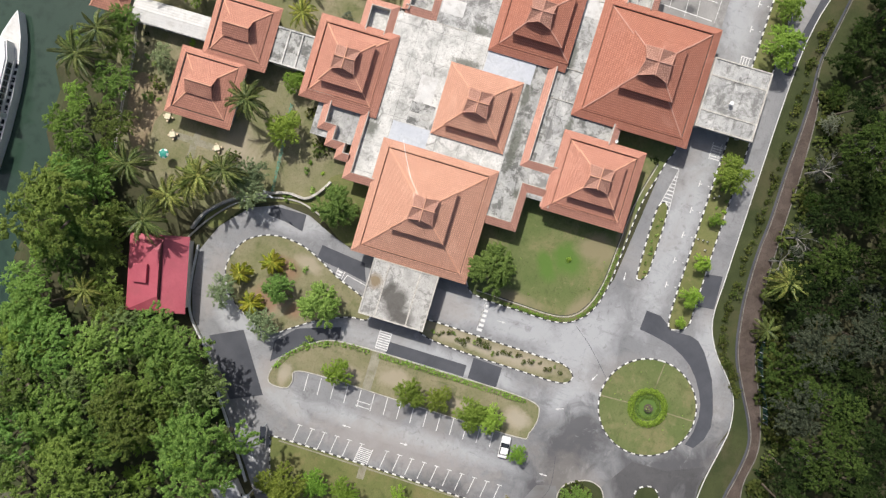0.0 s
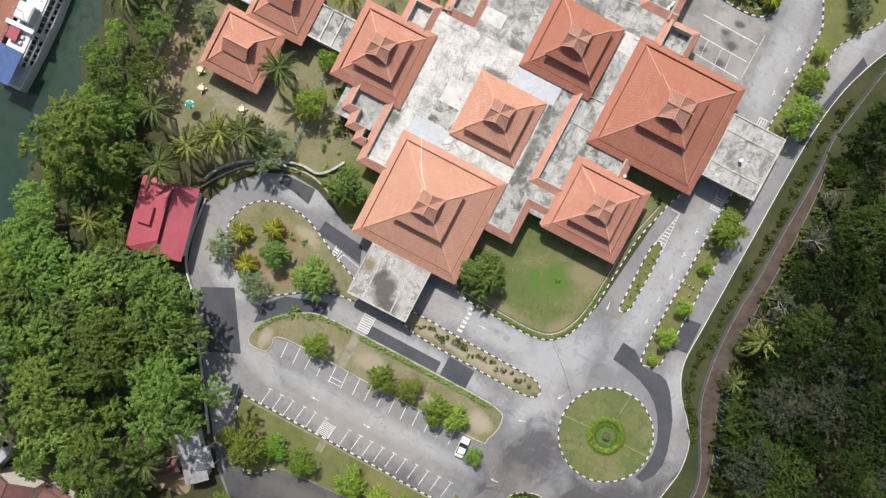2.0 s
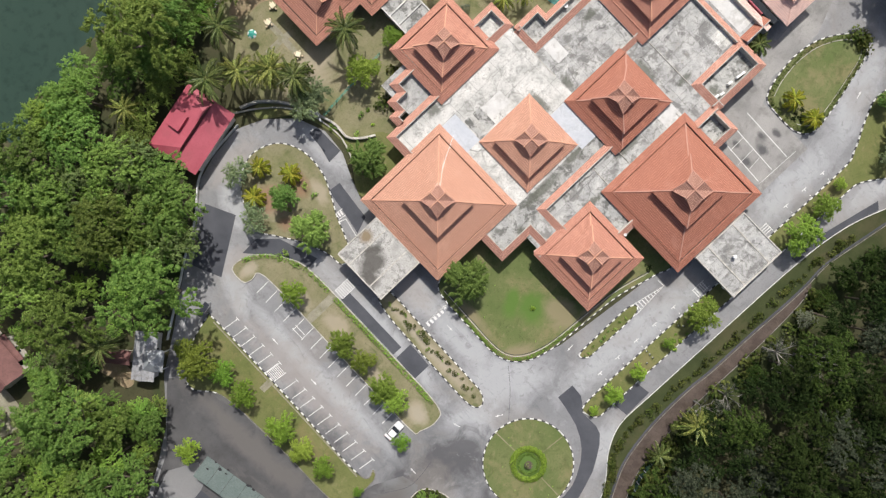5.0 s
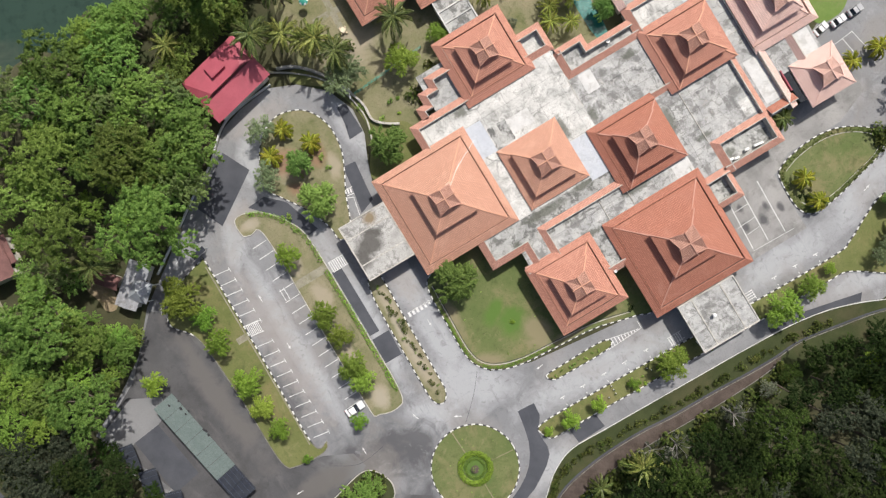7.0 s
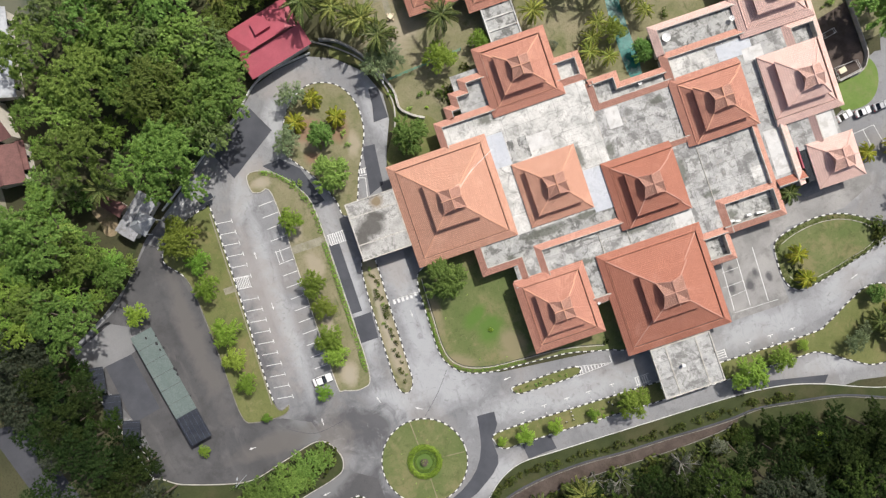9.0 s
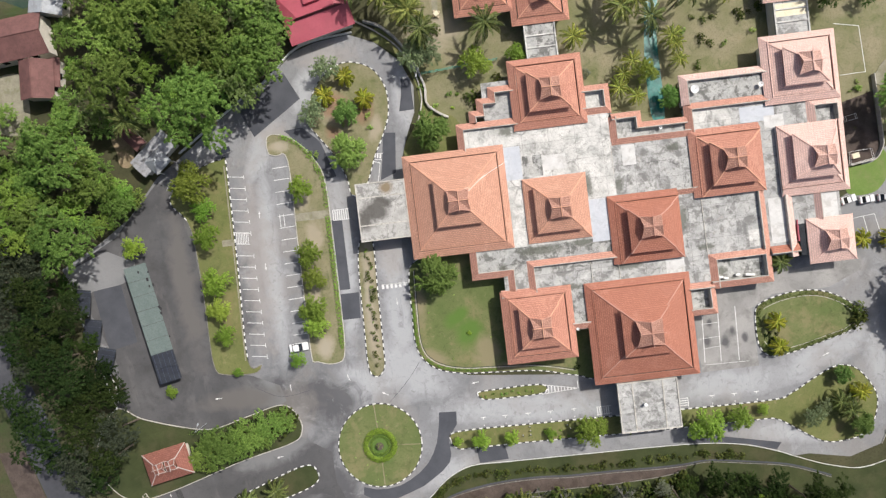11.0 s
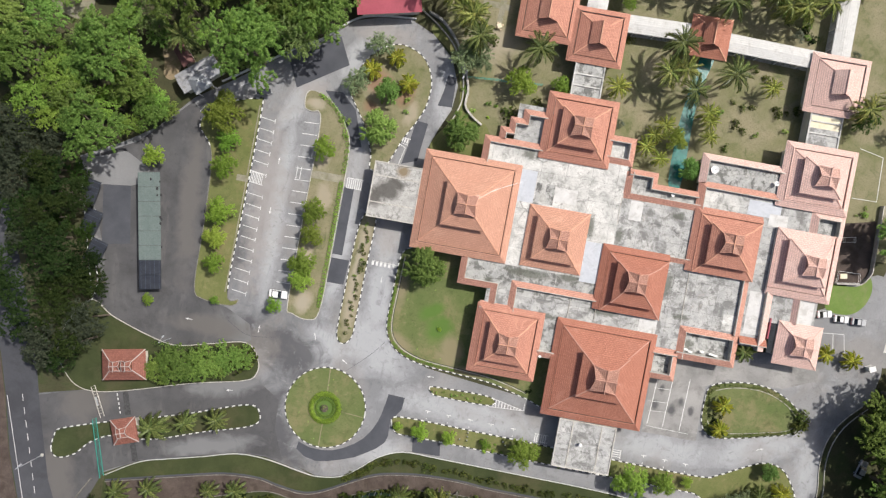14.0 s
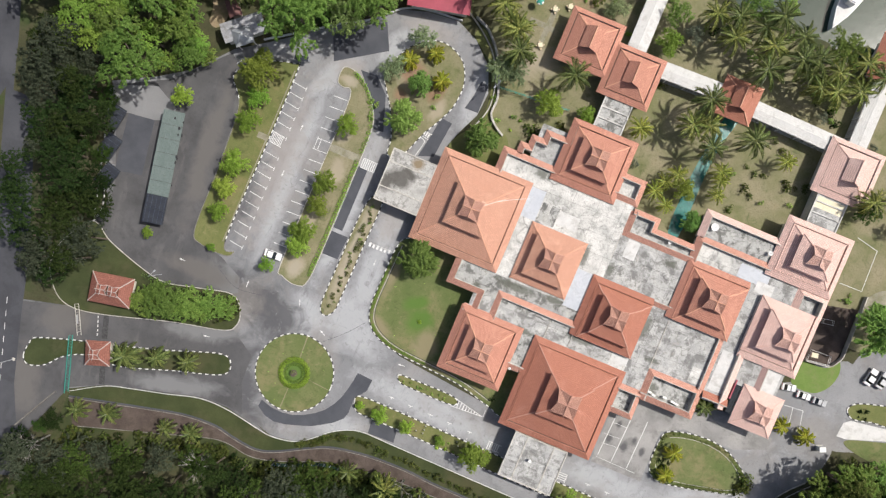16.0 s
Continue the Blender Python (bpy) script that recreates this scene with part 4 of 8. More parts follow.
FAR_SIDE = curve([(-62.0, -72.0), (-57.8, -70.6), (-43.3, -66.0), (-34.0, -63.0), (-28.8, -62.0), (-22.0, -62.8), (-14.4, -60.7), (-9.0, -58.3), (-5.1, -57.0), (0.3, -56.6), (5.8, -55.3), (17.0, -55.2), (27.4, -55.3), (37.8, -54.8), (42.0, -54.0)], False, 4)
solid("footpath", slab([p for p in DRAIN if p.x < 44.0] + FAR_SIDE[::-1], 0.0, 0.09), SOIL, "bare earth track beside a drain", "path", kind="structure")
kerb("drain_edge", DRAIN, False, painted=False, width=0.42, height=0.12, label="dark raised strip drawn for the open drain", plain=ASPHALT_NEW)
for line_, off in ((DRAIN, 0.36), (FAR_SIDE, 0.0)):
    kerb("drain_edge", [Vector((p.x, p.y - off)) for p in line_], False, 1.1, 0.16, 0.20, False, label="narrow weathered concrete edge of the drain", plain=STONE_DARK)
lawn([(80.9, 0.6), (81.2, 3.9), (84.6, 4.3), (87.4, 4.9), (89.2, 7.0), (90.2, 4.6), (89.4, 1.2), (87.0, -1.3), (83.6, -1.8), (81.4, -1.2)], GRASS_MOWN, "bright mown grass beside the halls", rim=False, z=0.09)
solid("bare_ground", slab([(80.0, 17.0), (88.3, 19.0), (88.6, 12.0), (88.5, 7.6), (86.9, 5.2), (81.6, 4.6), (80.0, 6.0)], 0.0, 0.19), SOIL, "dark bare earth behind the halls", "soil", kind="structure")
solid("bare_ground", slab(curve([(89.0, 20.6), (90.5, 24.0), (93.5, 25.5), (98.0, 24.0), (99.0, 21.0), (94.0, 19.5)]), 0.0, 0.17), PATH_STONE, "pale sandy ground behind the boundary wall", "soil", kind="structure")
solid("bare_ground", slab(curve([(10.81, 63.31), (10.17, 58.32), (7.06, 56.36), (3.41, 57.97), (-0.87, 58.13), (-2.34, 60.59), (3.41, 63.32)]), 0.0, 0.062), SOIL_WARM, "bare reddish soil under the garden trees", "soil", kind="structure")
pave("road_surface", [(81.43, -2.85), (85.20, 5.49), (90.85, 7.87), (100.51, 6.53), (111.38, 9.75), (117.36, -3.96), (96.52, -11.41), (86.20, -12.38)], 0.0215, ASPHALT, "grey asphalt lane beside the halls")
pave("pavement", [(95.1, -8.2), (95.4, -4.9), (96.7, -3.9), (104.3, -2.7), (119.0, 1.6), (118.4, -1.3), (105.4, -5.2), (97.2, -8.1)], 0.045, WHITE_PATCH, "pale concrete apron beside the grass island", "pavement")
EAST_DRAIN = curve([(93.0, -20.4), (90.6, -22.9), (88.3, -26.0), (86.8, -30.0), (86.4, -34.6), (87.0, -39.5), (86.8, -44.0), (85.2, -48.5), (82.6, -53.2)], False, 6)
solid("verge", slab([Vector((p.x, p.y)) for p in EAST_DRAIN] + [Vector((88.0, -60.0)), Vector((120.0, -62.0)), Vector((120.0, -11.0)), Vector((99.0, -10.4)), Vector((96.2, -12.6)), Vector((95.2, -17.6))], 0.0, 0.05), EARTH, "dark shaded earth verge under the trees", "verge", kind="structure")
for off_ in (0.0, 1.25):
    kerb("drain_edge", [Vector((p.x + off_, p.y - off_ * 0.25)) for p in EAST_DRAIN], False, 1.1, 0.16, 0.2, False, label="narrow pale concrete drain edge under the trees", plain=STONE)
pave("road_surface", [(88.41, -1.95), (91.91, 6.96), (93.96, 14.56), (105.16, 17.91), (114.61, -3.76), (96.80, -5.86), (90.14, -5.96)], 0.023, ASPHALT, "grey asphalt lane beyond the halls")
# ---- halls with tiled roofs ----
def hip(bm, x0, y0, x1, y1, z0, x2, y2, x3, y3, z1):
    """Four slopes from the lower rectangle to the upper one."""
    lo = [(x0, y0, z0), (x1, y0, z0), (x1, y1, z0), (x0, y1, z0)]
    hi = [(x2, y2, z1), (x3, y2, z1), (x3, y3, z1), (x2, y3, z1)]
    for i in range(4):
        j = (i + 1) % 4
        quad(bm, lo[i], lo[j], hi[j], hi[i])
    return lo, hi


def walls(parent, x0, y0, x1, y1, h, t=0.2):
    bm = bmesh.new()
    for r in ((x0, y0, 0, x1, y0 + t, h), (x0, y1 - t, 0, x1, y1, h), (x0, y0 + t, 0, x0 + t, y1 - t, h), (x1 - t, y0 + t, 0, x1, y1 - t, h)):
        box(bm, *r)
    part("wall", bm, WALL, parent)
    for k in range(int((x1 - x0) / 3.2)):
        cx = x0 + 1.9 + k * 3.2
        if cx > x1 - 1.2:
            break
        for y, s in ((y0, -1), (y1, 1)):
            window = part("window", boxes((cx - 0.75, y - 0.03, 1.0, cx + 0.75, y + 0.03, 2.5)), TRIM, parent)
            part("pane", boxes((cx - 0.66, y + s * 0.04 - 0.012, 1.08, cx + 0.66, y + s * 0.04 + 0.012, 2.42)), GLASS, window)


def cap_of(mat):
    return RIDGE_PINK if mat is TILE_PINK else RIDGE_DULL if mat is TILE_RED else RIDGE


def lantern(parent, cx, cy, z, s, mat):
    """A little cross-gabled roof on the top of a hall, on four short walls."""
    part("lantern_wall", boxes((cx - s * 0.62, cy - s * 0.62, z - 0.6, cx + s * 0.62, cy + s * 0.62, z + 0.30)), TILE_RED, parent)
    bm = bmesh.new()
    ze, zr = z + 0.18, z + 0.22 + s * 0.55
    p = s * 0.90
    c = (cx, cy, zr)
    E_, W_, N_, S_ = (cx + p, cy, zr), (cx - p, cy, zr), (cx, cy + p, zr), (cx, cy - p, zr)
    s *= 1.06
    ne, nw, sw, se = (cx + s, cy + s, ze), (cx - s, cy + s, ze), (cx - s, cy - s, ze), (cx + s, cy - s, ze)
    for tri in ((c, E_, ne), (c, ne, N_), (c, N_, nw), (c, nw, W_), (c, W_, sw), (c, sw, S_), (c, S_, se), (c, se, E_)):
        quad(bm, *tri)
    k = 0.80
    for a, b, t_ in ((ne, se, E_), (nw, ne, N_), (sw, nw, W_), (se, sw, S_)):
        f = lambda q: (cx + (q[0] - cx) * k, cy + (q[1] - cy) * k, q[2] - 0.04)
        quad(bm, f(a), f(b), f(t_))
    part("lantern_roof", bm, TILE_PINK_GRIMY if mat is TILE_PINK else mat if mat is TILE_SHADED else TILE_GRIMY, parent)
    for e in (E_, W_, N_, S_):
        bm = bmesh.new()
        beam(bm, (cx, cy, zr + 0.03), (cx + (e[0] - cx) * 1.04, cy + (e[1] - cy) * 1.04, zr + 0.08), 0.12)
        beam(bm, (cx + (e[0] - cx) * 1.0, cy + (e[1] - cy) * 1.0, zr + 0.08), (cx + (e[0] - cx) * 1.26, cy + (e[1] - cy) * 1.26, zr + 0.42), 0.08)
        part("ridge_cap", bm, RIDGE_GREY if mat is TILE_SHADED else cap_of(mat), parent)
    for e in (ne, nw, sw, se):
        for m_ in (E_, W_, N_, S_):
            if abs(e[0] - m_[0]) + abs(e[1] - m_[1]) < s * 1.4:
                bm = bmesh.new()
                beam(bm, (cx + (e[0] - cx) * 1.05, cy + (e[1] - cy) * 1.05, e[2] - 0.02), m_, 0.09)
                part("verge", bm, RIDGE_GREY if mat is TILE_SHADED else RIDGE_PINK if mat is TILE_PINK else RIDGE_DULL, parent)


def hall(label, rect, apex, mat, band=(1, 1, 1, 1), eave=4.2, pitch=0.50, tier=0.72, lantern_size=2.0, step=1.05, group="tiled halls"):
    """A square hall: walls, an outer tiled band, a gutter, the main hip, a raised upper hip and a lantern."""
    x0, y0, x1, y1 = rect
    cx, cy = (x0 + x1) / 2, (y0 + y1) / 2
    th = thing("hall", label, "building", group, at=(cx, cy, 0))
    x0, y0, x1, y1 = x0 - cx, y0 - cy, x1 - cx, y1 - cy
    walls(th, x0 + 1.5, y0 + 1.5, x1 - 1.5, y1 - 1.5, eave + 0.25)
    part("fascia", boxes((x0 + 0.05, y0 + 0.05, eave - 0.22, x1 - 0.05, y0 + 0.13, eave + 0.02), (x0 + 0.05, y1 - 0.13, eave - 0.22, x1 - 0.05, y1 - 0.05, eave + 0.02),
                         (x0 + 0.05, y0 + 0.13, eave - 0.22, x0 + 0.13, y1 - 0.13, eave + 0.02), (x1 - 0.13, y0 + 0.13, eave - 0.22, x1 - 0.05, y1 - 0.13, eave + 0.02)), TRIM, th)
    part("soffit", boxes((x0 + 0.13, y0 + 0.13, eave - 0.12, x1 - 0.13, y1 - 0.13, eave - 0.06)), WALL, th)
    b = 1.35
    s, w, n, e = (b if k else 0.0 for k in (band[0], band[1], band[2], band[3]))  # south, west, north, east
    ix0, iy0, ix1, iy1 = x0 + w, y0 + s, x1 - e, y1 - n
    rise = 0.72
    if any(band):
        bm = bmesh.new()
        z1 = eave + rise
        if band[0]:
            quad(bm, (x0, y0, eave), (x1, y0, eave), (ix1, iy0, z1), (ix0, iy0, z1))
        if band[2]:
            quad(bm, (x1, y1, eave), (x0, y1, eave), (ix0, iy1, z1), (ix1, iy1, z1))
        if band[1]:
            quad(bm, (x0, y1, eave), (x0, y0, eave), (ix0, iy0, z1), (ix0, iy1, z1))
        if band[3]:
            quad(bm, (x1, y0, eave), (x1, y1, eave), (ix1, iy1, z1), (ix1, iy0, z1))
        part("eave_band", bm, mat, th)
        g = 0.20
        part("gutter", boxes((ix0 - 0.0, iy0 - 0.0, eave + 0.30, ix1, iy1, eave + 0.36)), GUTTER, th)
        bm = bmesh.new()
        for on, a, c in ((band[0], (ix0, iy0), (ix1, iy0)), (band[2], (ix0, iy1), (ix1, iy1)), (band[1], (ix0, iy0), (ix0, iy1)), (band[3], (ix1, iy0), (ix1, iy1))):
            if on:
                beam(bm, (*a, z1), (*c, z1), 0.16)
        part("band_ridge", bm, mat, th)
        hx0, hy0, hx1, hy1 = ix0 + g * bool(w), iy0 + g * bool(s), ix1 - g * bool(e), iy1 - g * bool(n)
    else:
        hx0, hy0, hx1, hy1 = x0, y0, x1, y1
    zb = eave + (0.50 if any(band) else 0.0)
    ax, ay = apex[0] - cx, apex[1] - cy
    half = min(hx1 - hx0, hy1 - hy0) / 2
    q = tier
    tx0, ty0, tx1, ty1 = ax + (hx0 - ax) * q, ay + (hy0 - ay) * q, ax + (hx1 - ax) * q, ay + (hy1 - ay) * q
    zt = zb + half * (1 - q) * pitch
    bm = bmesh.new()
    lo, hi = hip(bm, hx0, hy0, hx1, hy1, zb, tx0 + 0.4, ty0 + 0.4, tx1 - 0.4, ty1 - 0.4, zt + 0.2)
    part("lower_roof", bm, mat, th)
    for a, c in zip(lo, hi):
        bm = bmesh.new()
        beam(bm, a, c, 0.2, 0.16)
        part("hip_cap", bm, cap_of(mat), th)
    part("clerestory", boxes((tx0 + 0.55, ty0 + 0.55, zt - 0.1, tx1 - 0.55, ty1 - 0.55, zt + step + 0.12)), TILE_RED, th)
    ls = lantern_size
    zu = zt + step
    zl = zu + (half * q - ls * 0.8) * pitch
    bm = bmesh.new()
    lo, hi = hip(bm, tx0, ty0, tx1, ty1, zu, ax - ls * 0.8, ay - ls * 0.8, ax + ls * 0.8, ay + ls * 0.8, zl)
    quad(bm, *hi)
    quad(bm, *[(p[0], p[1], p[2] - 0.08) for p in reversed(lo)])
    for i in range(4):
        j = (i + 1) % 4
        quad(bm, (*lo[i][:2], zu - 0.08), (*lo[j][:2], zu - 0.08), lo[j], lo[i])
    part("upper_roof", bm, mat, th)
    for a, c in zip(lo, hi):
        bm = bmesh.new()
        beam(bm, a, c, 0.2, 0.16)
        part("hip_cap", bm, cap_of(mat), th)
    lantern(th, ax, ay, zl, ls, mat)
    return th


def about(rect, dx=0.0, dy=0.0):
    return ((rect[0] + rect[2]) / 2 + dx, (rect[1] + rect[3]) / 2 + dy)


HALLS = [
    ("large square hall with sunlit orange clay tiles", (-8.41, -3.81, 11.94, 16.98), TILE_ORANGE, (1, 1, 1, 1), 1.95),
    ("large square hall with red-brown clay tiles", (24.70, -33.26, 45.78, -12.66), TILE_RED, (1, 1, 1, 1), 2.3),
    ("square hall with orange clay tiles beside the lawn", (7.82, -27.10, 22.12, -12.45), TILE_MID, (1, 1, 1, 1), 1.85),
    ("small square hall with plain orange hip roof", (14.88, -3.45, 27.63, 9.50), TILE_ORANGE, (0, 0, 0, 0), 1.9),
    ("square hall with red-brown clay tiles amid flat roofs", (31.24, -9.64, 45.25, 4.11), TILE_RED, (0, 1, 1, 0), 1.9),
    ("square hall with orange-red clay tiles by the garden", (14.58, 19.18, 29.34, 33.21), TILE_MID, (1, 1, 1, 1), 1.85),
    ("square hall with orange clay tiles above the flat roofs", (48.56, 1.58, 62.63, 15.15), TILE_MID, (0, 1, 1, 0), 1.9),
    ("square hall with faded pink clay tiles at the garden corner", (64.43, 18.04, 79.34, 31.65), TILE_PINK, (1, 1, 1, 1), 1.9),
    ("square hall with pale faded pink clay tiles", (65.77, -0.24, 79.26, 13.76), TILE_PINK, (1, 0, 0, 1), 1.9),
]
for label, rect, mat, band, ls in HALLS:
    hall(label, rect, about(rect), mat, band, lantern_size=ls, tier=0.53 if rect[2] - rect[0] > 18 else 0.72)
hall("small porch hall with faded pink hip roof", (69.95, -14.19, 79.24, -5.16), about((69.95, -14.19, 79.24, -5.16)), TILE_PINK, (0, 0, 0, 0), eave=4.0, tier=0.55, step=0.12, lantern_size=1.9)


def gablet(label, c, sx, sy, turn, mat, eave=3.6, band=True):
    """A pavilion: hip roof with an outer band and a raised gabled top with its ridge along y."""
    th = thing("pavilion", label, "building", "garden pavilions", at=(c[0], c[1], 0), turn=turn)
    hx, hy = sx / 2, sy / 2
    walls(th, -hx + 1.2, -hy + 1.2, hx - 1.2, hy - 1.2, eave + 0.2)
    part("soffit", boxes((-hx + 0.05, -hy + 0.05, eave - 0.14, hx - 0.05, hy - 0.05, eave - 0.04)), TRIM, th)
    z = eave
    if band:
        b = 1.2
        bm = bmesh.new()
        hip(bm, -hx, -hy, hx, hy, z, -hx + b, -hy + b, hx - b, hy - b, z + 0.6)
        part("eave_band", bm, mat, th)
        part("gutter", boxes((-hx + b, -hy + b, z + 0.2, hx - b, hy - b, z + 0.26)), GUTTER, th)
        hx, hy, z = hx - b - 0.2, hy - b - 0.2, z + 0.4
    p = 0.52
    tx, ty = hx * 0.36, hy * 0.45
    zt = z + (hx - tx) * p
    bm = bmesh.new()
    lo, hi = hip(bm, -hx, -hy, hx, hy, z, -tx, -ty, tx, ty, zt)
    part("lower_roof", bm, mat, th)
    for a, q in zip(lo, hi):
        bm = bmesh.new()
        beam(bm, a, q, 0.18, 0.14)
        part("hip_cap", bm, RIDGE_PINK if mat is TILE_PINK else RIDGE, th)
    zr = zt + 0.28 + tx * 0.8
    bm = bmesh.new()
    o = 0.35
    for s in (-1, 1):
        quad(bm, *((0, -ty - o, zr), (0, ty + o, zr), (s * (tx + o), ty + o, zt + 0.12), (s * (tx + o), -ty - o, zt + 0.12))[:: 1 if s < 0 else -1])
    part("gable_roof", bm, mat, th)
    bm = bmesh.new()
    for s in (-1, 1):
        quad(bm, (-tx, s * ty, zt - 0.1), (tx, s * ty, zt - 0.1), (tx, s * ty, zt + 0.15), (0, s * ty, zr - 0.12), (-tx, s * ty, zt + 0.15))
        quad(bm, (s * tx, -ty, zt - 0.1), (s * tx, ty, zt - 0.1), (s * tx, ty, zt + 0.2), (s * tx, -ty, zt + 0.2))
    part("gable_wall", bm, METAL_BROWN, th)
    bm = bmesh.new()
    beam(bm, (0, -ty - o, zr + 0.03), (0, ty + o, zr + 0.03), 0.16)
    part("ridge_cap", bm, RIDGE_PINK if mat is TILE_PINK else RIDGE, th)
    return th


gablet("garden pavilion with orange clay tiles and gabled top", (11.44, 49.18), 12.0, 12.0, 0, TILE_MID)
gablet("garden pavilion with orange clay tiles joined to its twin", (22.46, 45.84), 11.6, 11.6, 0, TILE_MID)
gablet("garden pavilion with faded pink tiles at the walkway", (72.63, 44.46), 12.2, 12.4, 0, TILE_PINK)
gablet("small tiled shelter over the garden walkway", (45.28, 49.91), 8.4, 8.6, 0, TILE_RED, 3.2, False)
solid("jetty", boxes((-10.5, 88.4, -0.3, 4.5, 101.5, -0.1)), WOOD_GREY, "grey timber jetty deck over the river", "jetty", kind="structure")
gablet("tiled jetty pavilion standing over the water", (-3.0, 94.8), 12.0, 12.0, 0, TILE_MID, 3.2, False)
gablet("small tiled shelter where the walkway meets the river", (23.3, 69.6), 7.8, 6.8, 0, TILE_MID, 3.2, False)
gablet("tiled jetty pavilion by the river", (73.34, 69.97), 10.5, 10.0, 0, TILE_RED, 3.2, False)


def flat_roof(rect, z, mat, label, lip=False):
    """A concrete roof slab on walls with expansion joints standing proud."""
    x0, y0, x1, y1 = rect
    th = thing("flat_roof", label, "roof", "flat concrete roofs", at=((x0 + x1) / 2, (y0 + y1) / 2, 0))
    a, b = (x1 - x0) / 2, (y1 - y0) / 2
    part("slab", boxes((-a, -b, z - 0.3, a, b, z)), mat, th)
    part("wall", boxes((-a + 0.3, -b + 0.3, 0, a - 0.3, b - 0.3, z - 0.3)), WALL, th)
    if lip:
        for x0, y0, x1, y1 in ((-a, -b, -a + 0.28, b), (a - 0.28, -b, a, b), (-a + 0.28, b * 0.3 - 0.14, a - 0.28, b * 0.3 + 0.14), (-a + 0.28, -b * 0.35 - 0.14, a - 0.28, -b * 0.35 + 0.14)):
            part("edge_beam", boxes((x0, y0, z, x1, y1, z + 0.22)), CONCRETE, th)
    return th


ZF = 3.9
for rect, z, mat, label in (
        ((4.22, -3.92, 33.43, 20.66), ZF, CONCRETE, "wide pale concrete roof with dark weather stains"),
        ((33.32, 1.59, 49.37, 14.88), ZF - 0.02, CONCRETE_GREY, "grey concrete roof with faint stains"),
        ((45.27, -9.99, 62.36, 3.20), ZF - 0.04, CONCRETE_GREY, "grey concrete roof with a pale joint"),
        ((3.33, -9.11, 31.87, -3.48), ZF - 0.06, CONCRETE_DIRTY, "mossy stained concrete roof"),
        ((9.10, -13.47, 45.87, -7.17), ZF - 0.08, CONCRETE_GREY, "long grey concrete roof with black cracks"),
        ((21.21, -21.72, 25.74, -12.36), ZF - 0.10, CONCRETE_DIRTY, "narrow mossy concrete roof between halls"),
        ((45.39, -16.57, 50.71, -9.44), ZF - 0.09, CONCRETE_GREY, "small grey concrete roof"),
        ((48.97, 20.06, 65.58, 25.80), ZF - 0.12, CONCRETE_DIRTY, "stained concrete roof with satellite dishes"),
        ((49.26, 13.79, 72.90, 20.11), ZF - 0.14, CONCRETE_GREY, "pale grey concrete roof with patches"),
        ) + (
        ((62.14, -11.71, 66.88, 15.18), ZF - 0.16, CONCRETE_GREY, "long pale concrete roof strip"),
        ((67.43, -5.97, 77.27, 0.45), ZF - 0.18, CONCRETE_GREY, "grey concrete flat roof with mould stains"),
        ((50.67, -16.63, 62.42, -10.06), 3.2, CONCRETE_DIRTY, "sunken stained concrete roof with air units"),
        ((45.67, -21.99, 50.77, -16.43), 3.2, CONCRETE_DIRTY, "small sunken concrete roof"),
        ((28.80, 19.86, 34.33, 26.17), 3.4, CONCRETE, "small sunken roof court"),
        ((33.87, 14.47, 39.51, 20.44), 3.4, CONCRETE_GREY, "small flat roof by the pool"),
        ((38.92, 14.45, 49.46, 17.91), 3.38, CONCRETE_GREY, "narrow flat roof by the pool"),
        ((73.12, 13.49, 79.30, 17.84), 3.3, CONCRETE_GREY, "small flat roof between pink halls"),
        ((9.06, 20.49, 15.41, 29.69), 3.36, CONCRETE_GREY, "stepped flat roof by the garden"),
        ((18.91, 33.07, 25.24, 40.40), 3.3, CONCRETE_DIRTY, "stained concrete link roof"),
        ((68.55, 31.72, 75.32, 39.46), 3.3, CONCRETE_GREY, "grey concrete link roof with a cream panel")):
    flat_roof(rect, z, mat, label, "link" in label)
